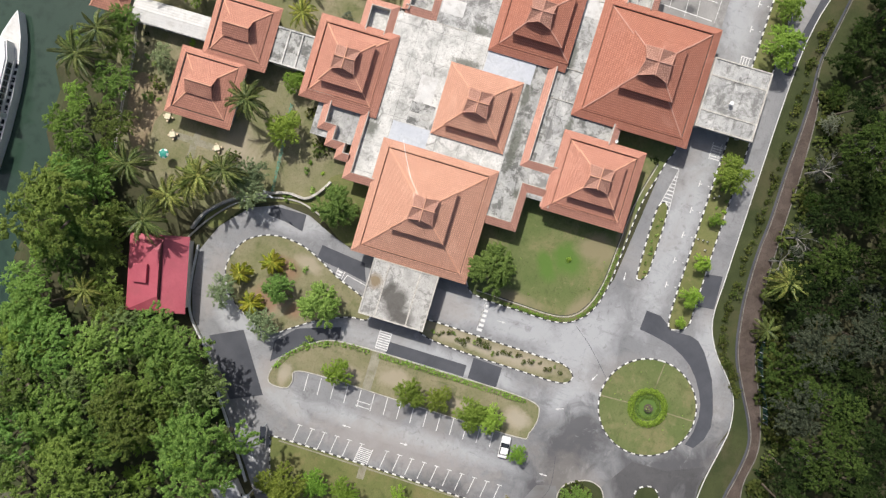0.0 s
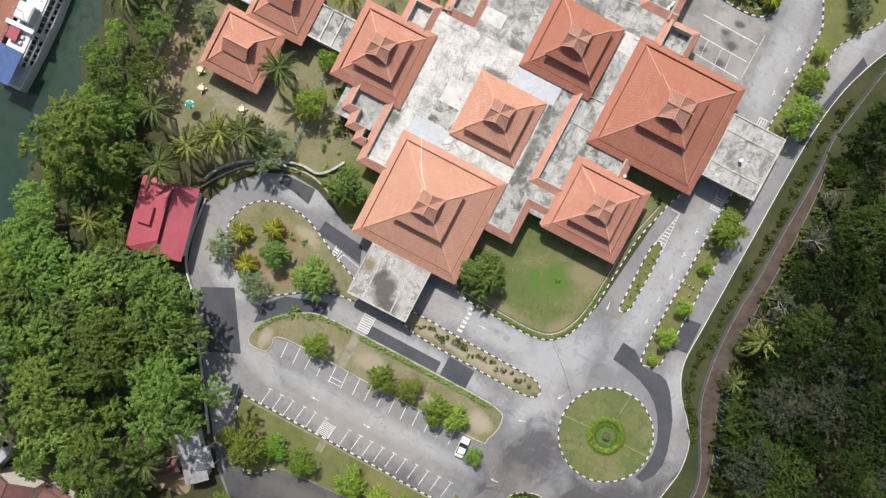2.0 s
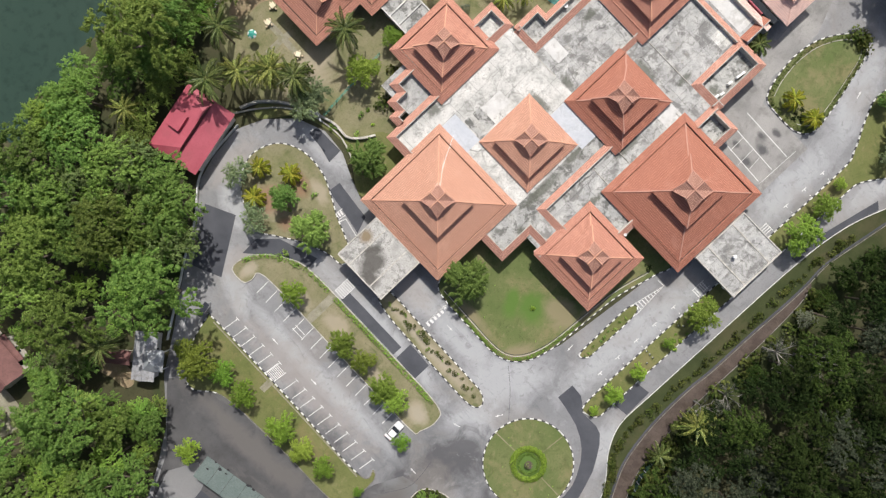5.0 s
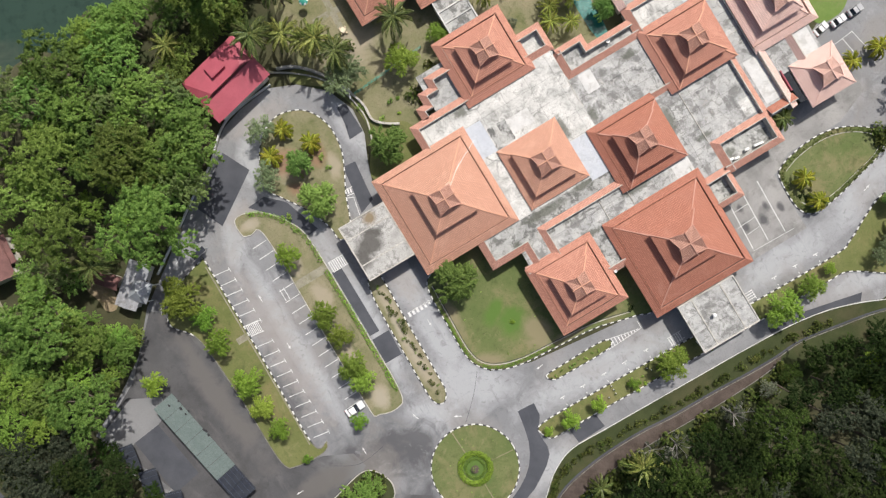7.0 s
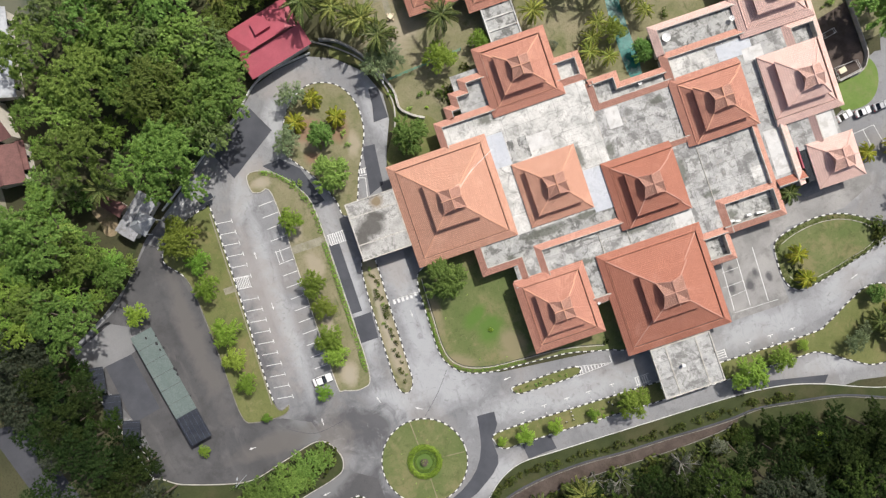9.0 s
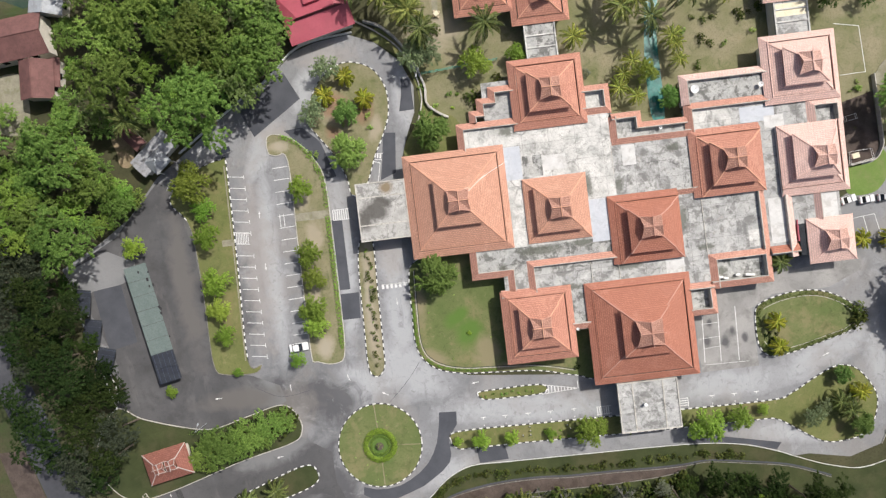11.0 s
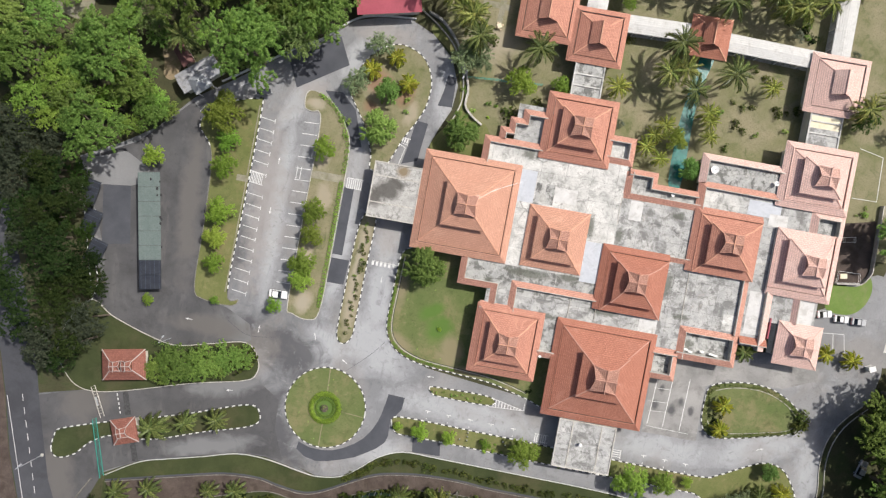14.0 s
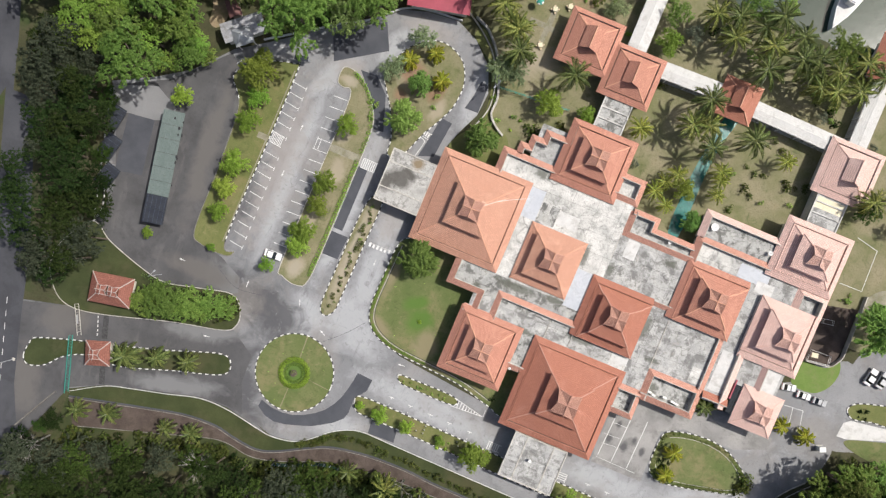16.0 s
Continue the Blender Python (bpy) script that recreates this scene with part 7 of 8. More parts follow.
SMALL_DENSE = tree_kind(43, 3.2, 3.4, 2.4, 24, 24, 190, 0.19, LEAF_ROUND, "dense round green tree with glossy leaves", "round trees", 0.1, 1.65)
SMALL_OLIVE = tree_kind(44, 2.6, 2.0, 2.4, 10, 24, 150, 0.17, LEAF_SAGE, "sparse grey-green small tree", "small trees", 0.3, 1.25)


def shrub_kind(seed, R, H, mat, label, group, dens=26, size=0.26):
    rng = random.Random(seed)
    th = thing("shrub", label, "shrub", group)
    cl = [(rng.uniform(-R, R) * 0.55, rng.uniform(-R, R) * 0.55, H * rng.uniform(0.25, 0.6), R * 0.5, R * 0.5, H * 0.45) for _ in range(6)]
    o = new("leaves", leaf_mesh("leaves", cl, dens, size, mat, seed))
    o.parent = th
    bm = bmesh.new()
    for i in range(4):
        rod(bm, (0, 0, -0.1), (cl[i][0], cl[i][1], cl[i][2]), 0.04, 0.02, 5)
    t = part("stem", bm, BARK, th)
    return th


SHRUB = shrub_kind(50, 0.8, 0.9, LEAF_OLIVE, "low green garden shrub", "garden shrubs")
SHRUB_Y = shrub_kind(51, 0.8, 0.8, LEAF_BRIGHT, "low yellow-green garden shrub", "garden shrubs")
SHRUB_V = shrub_kind(53, 0.8, 0.8, LEAF_VERGE, "low leafy shrub on the grass verge", "verge shrubs")
SHRUB_D = shrub_kind(52, 0.9, 0.9, LEAF_DARK_SHADED, "low dark garden shrub", "garden shrubs")


def frond_mesh(name, L_, mat, droop, pairs=20, width=0.75, seed=0):
    """One arching palm leaf along +x: a tapering rib with drooping leaflets."""
    r = random.Random(seed)
    verts, faces = [], []

    def spine(t):
        return Vector((L_ * (t - 0.16 * droop * t ** 3), 0, L_ * (0.30 * t - (0.30 + 0.40 * droop) * t * t)))

    def add(*pts):
        k = len(verts)
        verts.extend(tuple(p) for p in pts)
        faces.append(tuple(range(k, k + len(pts))))
    for i in range(8):
        a, b = spine(i / 8), spine((i + 1) / 8)
        w0, w1 = 0.07 * (1 - i / 9), 0.07 * (1 - (i + 1) / 9)
        add(a + Vector((0, w0, 0)), a - Vector((0, w0, 0)), b - Vector((0, w1, 0)), b + Vector((0, w1, 0)))
    for i in range(pairs):
        t = 0.14 + 0.85 * i / (pairs - 1)
        p = spine(t)
        ln = width * (0.55 + 0.9 * math.sin(math.pi * min(t * 0.9 + 0.08, 1.0))) * r.uniform(0.85, 1.1)
        for s in (-1, 1):
            fwd = ln * (0.55 + 0.5 * t)
            tip = p + Vector((fwd, s * ln * 0.72, -ln * r.uniform(0.25, 0.5)))
            mid = p + Vector((fwd * 0.5, s * ln * 0.42, -ln * 0.02))
            w = 0.125
            add(p, mid + Vector((-w, 0, 0)), tip, mid + Vector((w, 0, 0.02)))
    me = bpy.data.meshes.new(name)
    me.from_pydata(verts, [], faces)
    me.materials.append(mat)
    return me


def palm_kind(seed, height, L_, fronds, mat, label, group, lean=0.6, droop=1.0, width=0.6, bunch=True):
    r = random.Random(seed)
    th = thing("palm_tree", label, "palm", group)
    bm = bmesh.new()
    lx, ly = r.uniform(-lean, lean), r.uniform(-lean, lean)
    prev = Vector((0, 0, -0.2))
    for i in range(1, 7):
        t = i / 6
        q = Vector((lx * t * t, ly * t * t, height * t))
        rod(bm, prev, q, 0.16 - 0.06 * (t - 1 / 6), 0.16 - 0.06 * t, 8)
        prev = q
    part("trunk", bm, BARK, th)
    meshes = [frond_mesh("frond", L_, mat, droop * k, 26, width * 0.68, seed + j) for j, k in enumerate((0.7, 1.0, 1.4))]
    for i in range(fronds):
        lay = i / fronds
        o = new("frond", meshes[min(2, int(lay * 3))])
        o.parent = th
        k = r.uniform(0.82, 1.08) * (0.75 + 0.3 * lay)
        o.matrix_basis = Matrix.LocRotScale(prev, Euler((r.uniform(-0.15, 0.15), radians(-38 + 62 * lay + r.uniform(-8, 8)), i * 2.399 + r.uniform(-0.2, 0.2))), (k, k, k))
    bm = bmesh.new()
    bmesh.ops.create_icosphere(bm, subdivisions=1, radius=0.32, matrix=Matrix.Translation(prev))
    part("heart", bm, mat, th)
    return th


PALM = [palm_kind(60 + i, 5.4 + 0.8 * i, 4.3, 23, m, "tall coconut palm with arching green fronds", "coconut palms") for i, m in enumerate((FROND_LIGHT, FROND, FROND_DARK))]
PALM_Y = palm_kind(70, 2.2, 2.7, 26, FROND_YELLOW, "short palm with yellow-green fronds", "yellow palms", 0.2, 0.9, 0.5)
PALM_LOW = palm_kind(71, 3.0, 3.2, 22, FROND_DARK, "short dark green palm on the island", "low palms", 0.3, 1.0, 0.55)

rng = random.Random(77)


def turn():
    return rng.uniform(0, 6.28)


# trees of the islands and lawns: plan place and crown radius
for c, r_ in (((-29.58, 13.37), 2.5), ((0.6, -42.4), 1.9), ((6.9, -42.6), 1.6), ((15.1, -42.7), 1.2), ((-4.2, -42.3), 1.0), ((-34.73, -21.49), 1.7),
              ((-49.80, 11.40), 2.5), ((-49.70, 5.90), 2.7), ((-49.20, -3.50), 2.9), ((-48.60, -14.60), 2.2), ((-65.10, 5.37), 2.4), ((-61.77, -24.90), 1.3), ((-47.82, -22.66), 1.0)):
    placed(SMALL_BRIGHT, *c, r_ / 2.5, turn())
for c, r_ in (((-29.88, 0.22), 2.5), ((-29.44, -5.26), 2.2), ((-29.93, -10.99), 2.7), ((-29.48, -14.62), 2.5), ((46.0, -43.6), 3.3), ((53.0, -43.7), 2.4), ((22.8, -42.7), 3.0), ((58.5, -42.8), 1.2),
              ((-49.30, -9.00), 2.3), ((-50.80, 16.80), 3.8), ((8.2, 33.8), 2.9), ((42.14, 28.02), 2.3), ((26.79, 55.73), 2.6), ((16.83, 34.74), 2.0), ((65.28, -12.81), 1.6)):
    placed(SMALL_GREEN, *c, r_ / 2.5, turn())
for c, r_ in (((-2.08, 21.29), 3.8), ((-4.14, -7.57), 3.8), ((75.1, -37.3), 1.8), ((77.8, -47.8), 2.2), ((-18.6, 27.7), 2.4), ((-18.8, 19.3), 3.4), ((46.8, 22.5), 2.2), ((90.6, 16.6), 5.3)):
    placed(SMALL_DENSE, *c, r_ / 3.4, turn())
for c, r_ in (((-25.09, 28.17), 2.8), ((-21.57, 37.03), 2.6), ((-3.01, 36.99), 3.2), ((-1.50, 37.54), 3.2), ((68.0, -45.0), 2.0), ((71.0, -43.8), 1.6), ((14.8, 59.0), 1.9), ((12.8, 57.6), 1.5)):
    placed(SMALL_OLIVE, *c, r_ / 2.6, turn())
for c in ((-18.24, 34.99), (-22.82, 31.64), (-14.74, 30.10), (62.88, -25.10), (63.17, -30.49), (78.7, -41.3), (82.07, -10.69), (87.47, -10.92)):
    placed(PALM_Y, *c, rng.uniform(0.85, 1.05), turn())
for c in ((28.54, 36.39), (37.82, 27.97), (39.90, 23.40), (47.67, 34.36), (49.02, 29.87), (59.98, 41.79), (48.75, 32.93), (36.44, 25.24), (39.45, 30.16)):
    placed(PALM[0], *c, rng.uniform(0.74, 0.9), turn())
for c in ((54.76, 45.77), (56.95, 45.91), (59.69, 44.32), (51.26, 35.93), (55.00, 33.83), (56.75, 32.75), (55.83, 37.49), (63.07, 38.19), (65.49, 34.43), (59.62, 32.19), (53.70, 28.57), (29.84, 47.51)):
    placed(rng.choice((SHRUB_V, SHRUB_V, SHRUB)), *c, rng.uniform(0.9, 1.3), turn(), 0.05)
for c in ((73.6, -42.6), (75.5, -44.5), (-0.9, -56.4), (-61.0, -66.8), (-54.3, -65.0), (-41.6, -63.2), (-36.0, -62.0), (-49.05, -49.28), (-42.52, -47.58), (64.54, -12.95)):
    placed(PALM_LOW, *c, rng.uniform(0.85, 1.1), turn())
for c in ((-5.37, 55.91), (-8.08, 48.86), (-3.48, 44.53), (-12.62, 51.59), (11.2, 39.6), (15.68, 68.4), (9.75, 68.6), (-27.87, 58.59),
          (33.42, 63.67), (38.50, 60.09), (46.40, 61.45), (46.39, 67.35), (52.25, 65.48), (56.54, 59.94), (58.77, 57.71), (61.59, 62.02), (65.50, 65.52), (66.75, 59.73), (46.09, 56.28), (52.16, 61.29), (61.92, 57.74), (61.90, 66.55), (69.02, 63.81), (38.40, 64.46), (42.87, 63.77), (55.39, 62.62),
          (38.68, 46.90), (37.59, 40.50), (50.07, 41.08), (43.72, 37.18), (40.75, 41.61), (-5.47, 45.85), (-1.12, 40.04), (-60.41, 30.45), (7.6, -55.2)):
    placed(PALM[1 + rng.randrange(2)], *c, rng.uniform(0.85, 1.15), turn())

# scattered shrubs
for c, n, sp, kind in (((62.73, -28.71), 6, 1.4, SHRUB_D), ((34.47, -43.20), 5, 10, SHRUB_Y), ((11.83, -42.72), 8, 12, SHRUB_Y),
                       ((22.52, -29.81), 3, 0.6, SHRUB_D), ((59.68, 38.46), 6, 8, SHRUB_V), ((5.77, 26.96), 8, 3.5, SHRUB_Y), ((-17.96, 25.86), 6, 4, SHRUB), ((-27.52, 18.79), 4, 2, SHRUB), ((80.90, -26.27), 8, 1.0, SHRUB_V), ((84.6, 20.6), 4, 1.2, SHRUB), ((98.0, -1.2), 5, 1.6, SHRUB_D),
                       ((9.59, 60.29), 9, 5, SHRUB), ((1.50, 43.02), 2, 0.8, SHRUB_D), ((-0.15, 29.34), 4, 3, SHRUB)):
    for i in range(n):
        x, y = c[0] + rng.uniform(-sp, sp), c[1] + rng.uniform(-1, 1) * min(sp, 2.2)
        placed(kind, x, y, rng.uniform(0.6, 1.25), turn(), 0.03)
for i, p in enumerate(curve([(-13.0, -56.0), (-9.5, -53.2), (-6.2, -51.3), (-1.5, -50.1), (5.8, -50.2), (16.0, -50.6), (27.0, -50.9), (38.0, -51.1), (46.0, -51.2), (54.0, -52.4)], False, 7)):      # a row of low plants down the verge
    placed(SHRUB_V, p.x + rng.uniform(-0.7, 0.7), p.y + rng.uniform(-0.4, 0.4), rng.uniform(0.5, 1.15), turn(), 0.05)
for i in range(9):      # low plants on the thin island
    placed(SHRUB, (1.66, -33.74)[0] + 1.35 * i + rng.uniform(-0.3, 0.3), (1.66, -33.74)[1] + rng.uniform(-0.25, 0.25), rng.uniform(0.4, 0.7), turn(), 0.13)
for i in range(26):     # a thin row down the narrow island
    a, b = (-18.15, -0.25), (-18.94, -25.16)
    k = (i + rng.uniform(0.2, 0.8)) / 26
    placed(SHRUB if i % 4 == 0 else SHRUB_V, a[0] + (b[0] - a[0]) * k + rng.uniform(-0.7, 0.7), a[1] + (b[1] - a[1]) * k, rng.uniform(0.35, 0.85), turn(), 0.13)
for a, b in (((34.94, 62.03), (41.96, 68.86)), ((43.96, 61.11), (53.54, 69.65)), ((53.54, 60.43), (67.60, 61.59)), ((61.73, 69.06), (72.49, 65.58)), ((61.34, 57.69), (67.78, 55.06))):
    for i in range(6):      # dark shrubs added in place of deep ground shadows among the palms
        k = i / 5
        placed(SHRUB_D if i % 2 else SHRUB, a[0] + (b[0] - a[0]) * k + rng.uniform(-1.5, 1.5), a[1] + (b[1] - a[1]) * k + rng.uniform(-1.5, 1.5), rng.uniform(1.3, 2.4), turn(), 0.03)
for i in range(16):     # tufts on the roundabout
    a, q = rng.uniform(0, 6.28), rng.uniform(4.2, 8.2)
    placed(SHRUB_Y if i % 2 else SHRUB, HUB[0] + q * math.cos(a), HUB[1] + q * math.sin(a), rng.uniform(0.16, 0.34), turn(), 0.14)
for c in ((-7.89, -9.79), (-7.06, -15.17), (-3.12, -25.35), (2.25, -26.53), (5.23, -21.73), (5.82, -14.55), (7.03, -25.55), (-1.33, -12.17)):
    placed(SHRUB, *c, rng.uniform(0.2, 0.4), turn(), 0.14)
placed(SHRUB_Y, *(0.82, -20.30), 1.3, 0, 0.12)
placed(SHRUB_V, 1.0, 42.4, 1.7, turn(), 0.05)
placed(SHRUB_Y, 18.7, 55.2, 1.7, 0.5, 0.05)
placed(SHRUB_D, 17.8, 63.6, 1.1, 0.9, 0.05)
placed(SHRUB_D, 16.2, 62.8, 1.0, 2.0, 0.05)
for c in ((12.7, 30.8), (10.6, 28.6), (8.0, 28.0), (6.6, 27.6), (8.6, 25.2), (9.9, 59.2)):
    placed(SHRUB_V, *c, rng.uniform(1.2, 1.7), turn(), 0.05)
for c in ((80.2, -25.6), (80.6, -26.9), (79.6, -27.6), (80.0, -24.4)):
    placed(SHRUB_V, *c, rng.uniform(1.5, 1.9), turn(), 0.12)


def hedge(pts, closed, w, h, mat, label, seed, name="hedge", dens=26):
    """A clipped hedge: leaf clumps in a row along a line."""
    P = curve(pts, closed, 4) if len(pts) < 40 else pts
    cl = []
    for a, b in zip(P, P[1:] + ([P[0]] if closed else [])):
        n = max(1, int((b - a).length / (w * 0.7)))
        for i in range(n):
            q = a.lerp(b, i / n)
            cl.append((q.x, q.y, h * 0.5, w * 0.55, w * 0.55, h * 0.55))
    me = leaf_mesh(name, cl, dens, 0.22, mat, seed)
    return tagged(new(name, me), label, "hedge", kind="stuff")


hedge(circle(HUB, 3.0, 30), True, 1.1, 0.8, LEAF_BRIGHT, "clipped round hedge in the roundabout", 90)
hedge(circle(HUB, 1.9, 20), True, 0.6, 0.5, LEAF_FOREST, "inner ring of low clipped plants", 91)
hedge([(-32.87, 24.73), (-29.53, 22.58), (-27.04, 19.14), (-25.39, 13.80), (-25.41, 8.68)], False, 1.1, 0.6, LEAF_BRIGHT, "low clipped hedge along the grass strip", 92, dens=60)
hedge([(-25.42, 6.66), (-25.47, -7.42), (-25.77, -20.61)], False, 1.1, 0.6, LEAF_BRIGHT, "low clipped hedge along the grass strip", 93, dens=60)
MID = Vector((69.99, -26.31))
OVAL = [(MID.x + (p[0] - MID.x) * 0.945, MID.y + (p[1] - MID.y) * 0.905) for p in GARDEN]
hedge(OVAL, True, 1.0, 0.6, LEAF_VERGE, "low dark green hedge round the garden lawn", 94, dens=44)
kerb("path_edge", curve([(MID.x + (p[0] - MID.x) * 0.89, MID.y + (p[1] - MID.y) * 0.82) for p in GARDEN[1:]], False), False, painted=False, width=0.14, height=0.19, label="thin pale concrete edging inside the hedge", plain=STONE)
hedge([(-9.93, -11.23), (-10.06, -20.57), (-8.98, -24.16), (-5.87, -26.80), (-0.73, -27.98), (5.84, -28.56)], False, 0.7, 0.5, LEAF_BRIGHT, "low clipped hedge round the lawn", 95, dens=60)
hedge([(-59.80, -34.48), (-48.27, -33.70), (-38.59, -31.97)], False, 0.8, 0.7, LEAF_OLIVE, "low hedge along the car park edge", 96)
th = thing("planter", "round stone planter amid the roundabout hedge", "planter", at=(HUB[0], HUB[1], 0.15))
bm = bmesh.new()
rod(bm, (0, 0, 0), (0, 0, 0.7), 0.55, 0.8, 20)
part("bowl", bm, SOIL, th)
o = new("plant", leaf_mesh("plant", [(0, 0, 0.9, 0.6, 0.6, 0.4)], 30, 0.25, LEAF_OLIVE, 97))
o.parent = th

# ---- woodland ----
KEEP_OFF = [((-2.0, 68.6), 8.0), ((-23.03, 50.34), 13.5), ((-71, 40), 9), ((-71, 48), 9), ((-59.6, 24.80), 9.6), ((-65.4, 27.4), 6.6), ((-82.50, 42.94), 11.5), ((-93, 50), 12), ((-86, 50), 12), ((-79, 50), 11.5), ((-86, 39), 10), ((-77.08, 65.35), 9.0), ((-77.66, 58.90), 7.0), ((-74.91, 70.04), 7.0), ((-72.02, -39.51), 3.0), ((-92.10, -34.13), 6.5), ((-93.23, -28.06), 6.0), ((-90.38, -42.04), 7.0), ((-95.57, -20.79), 6.0), ((-65.15, -46.78), 3.0)]


def inside(p, poly):
    x, y = p
    c = False
    for (xa, ya), (xb, yb) in zip(poly, poly[1:] + poly[:1]):
        if (ya > y) != (yb > y) and x < (xb - xa) * (y - ya) / (yb - ya) + xa:
            c = not c
    return c


def far_woods(poly, gap, seed, kinds, label):
    """Far woods in one mesh a leaf colour: trunks and crowns nobody could count."""
    r = random.Random(seed)
    xs, ys = [p[0] for p in poly], [p[1] for p in poly]
    got = []
    for _ in range(6000):
        p = (r.uniform(min(xs), max(xs)), r.uniform(min(ys), max(ys)))
        if inside(p, poly) and not any(math.hypot(p[0] - q[0], p[1] - q[1]) < gap for q in got) and not any(math.hypot(p[0] - c[0], p[1] - c[1]) < d for c, d in KEEP_OFF):
            got.append(p)
    for k, mat in enumerate(kinds):
        sprays = []
        for i, p in enumerate(got):
            if i % len(kinds) == k:
                R = gap * r.uniform(0.7, 1.3)
                sprays += crown_sprays(r, R, R * r.uniform(0.7, 1.1), r.uniform(2.5, 9.0), int(7 + R), 20, 0.2, p)
        me = spray_mesh("woodland", sprays, 31.0, 0.37, mat, seed + k)
        tagged(new("woodland", me), label, "woodland", kind="stuff")
    bm = bmesh.new()
    for p in got:
        rod(bm, (p[0], p[1], -0.2), (p[0] + r.uniform(-0.5, 0.5), p[1] + r.uniform(-0.5, 0.5), 6.0), 0.25, 0.14, 6)
    tagged(new("woodland_trunks", finish("woodland_trunks", bm, BARK)), "slender trunks of the dense woodland", "woodland", kind="stuff")


def woodland(poly, gap, kinds, seed, s0=0.78, s1=1.38, tries=6000):
    r = random.Random(seed)
    xs, ys = [p[0] for p in poly], [p[1] for p in poly]
    got = []
    for _ in range(tries):
        p = (r.uniform(min(xs), max(xs)), r.uniform(min(ys), max(ys)))
        if not inside(p, poly) or any(math.hypot(p[0] - q[0], p[1] - q[1]) < gap for q in got) or any(math.hypot(p[0] - c[0], p[1] - c[1]) < d for c, d in KEEP_OFF):
            continue
        got.append(p)
        placed(r.choice(kinds), *p, r.uniform(s0, s1), r.uniform(0, 6.28), min(0, ground_z(*p)), label="")
    return got


WEST = [(-13.42, 67.6), (2.80, 69.5), (7.26, 67.23), (-0.70, 63.42), (-10.08, 64.31), (-17.30, 61.22), (-29.82, 58.67), (-31.27, 50.54), (-29.79, 43.27), (-31.98, 37.57), (-37.29, 33.29), (-40.81, 31.45), (-46.95, 28.14),
        (-74.47, 7.76), (-82.0, 8.0), (-98.82, 14.5), (-125, 30), (-100, 56), (-78, 50), (-68, 54), (-62, 61), (-56, 66), (-47, 64), (-36, 66), (-25, 67.5)]
woodland(WEST, 5.5, [BIG_A[0]] * 4 + [BIG_A[1]] * 3 + [BIG_A[2]] * 4 + [BIG_A[3]] * 2, 5)
SOUTHWEST = [(-84.5, 4.5), (-81.5, -8.28), (-78.32, -20.94), (-72.01, -26.69), (-69.16, -31.30), (-71.00, -39.42), (-85.63, -44.14), (-85.85, -36.15), (-88.94, -21.83), (-93.00, -4.12), (-98.82, 12.73)]
far_woods(SOUTHWEST, 4.8, 6, (LEAF_DARK_SHADED, LEAF_SHADED, LEAF_ASH), "dense woodland beside the car park, cloud shade in its leaf colours")
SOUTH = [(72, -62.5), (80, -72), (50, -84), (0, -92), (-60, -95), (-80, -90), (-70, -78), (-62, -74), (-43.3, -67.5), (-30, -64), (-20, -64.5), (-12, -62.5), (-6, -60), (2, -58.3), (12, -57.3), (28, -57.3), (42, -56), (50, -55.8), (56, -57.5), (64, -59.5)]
far_woods(SOUTH, 4.9, 7, (LEAF_DARK_SHADED, LEAF_SHADED, LEAF_SHADED_GREEN, LEAF_ASH, LEAF_SHADED), "dense woodland beyond the lower drive, cloud shade in its leaf colours")
EAST = [(92.5, -19.5), (95.5, -15.0), (103, -13.0), (114, -12), (150, -8), (150, -40), (120, -62), (93, -61), (95.5, -46), (96.5, -37), (94.5, -28)]
far_woods(EAST, 5.2, 8, (LEAF_VERGE, LEAF_SHADED_GREEN, LEAF_VERGE), "dense green woodland at the far side of the lane")
for c, r_, k in (((96.6, -16.6), 5.0, BIG_A[2]), ((102.6, -13.2), 4.4, BIG_A[1]), ((92.9, -22.2), 5.4, BIG_A[2]), ((98.6, -21.2), 5.0, BIG_A[1]), ((96.4, -28.2), 5.2, BIG_A[2]), ((97.6, -34.8), 5.2, BIG_A[1]), ((96.0, -41.0), 5.2, BIG_A[2]), ((94.8, -47.6), 5.0, BIG_A[2]),
                 ((31.41, 59.51), 2.4, BIG_D[2]), ((26.45, 61.99), 2.6, BIG_A[2]), ((40.57, 68.42), 3.4, BIG_A[2]), ((48.04, 72.11), 3.0, BIG_A[0]), ((63.99, 53.97), 3.0, BIG_D[2]), ((76.62, 52.12), 2.6, BIG_D[2]), ((79.94, 38.43), 3.0, BIG_D[1]),
                 ((60.99, 67.46), 3.6, BIG_A[2]), ((30.72, 29.64), 2.4, BIG_D[2])):
    placed(k, *c, r_ / 5.0, turn(), 0.0, r_ / 6.0)
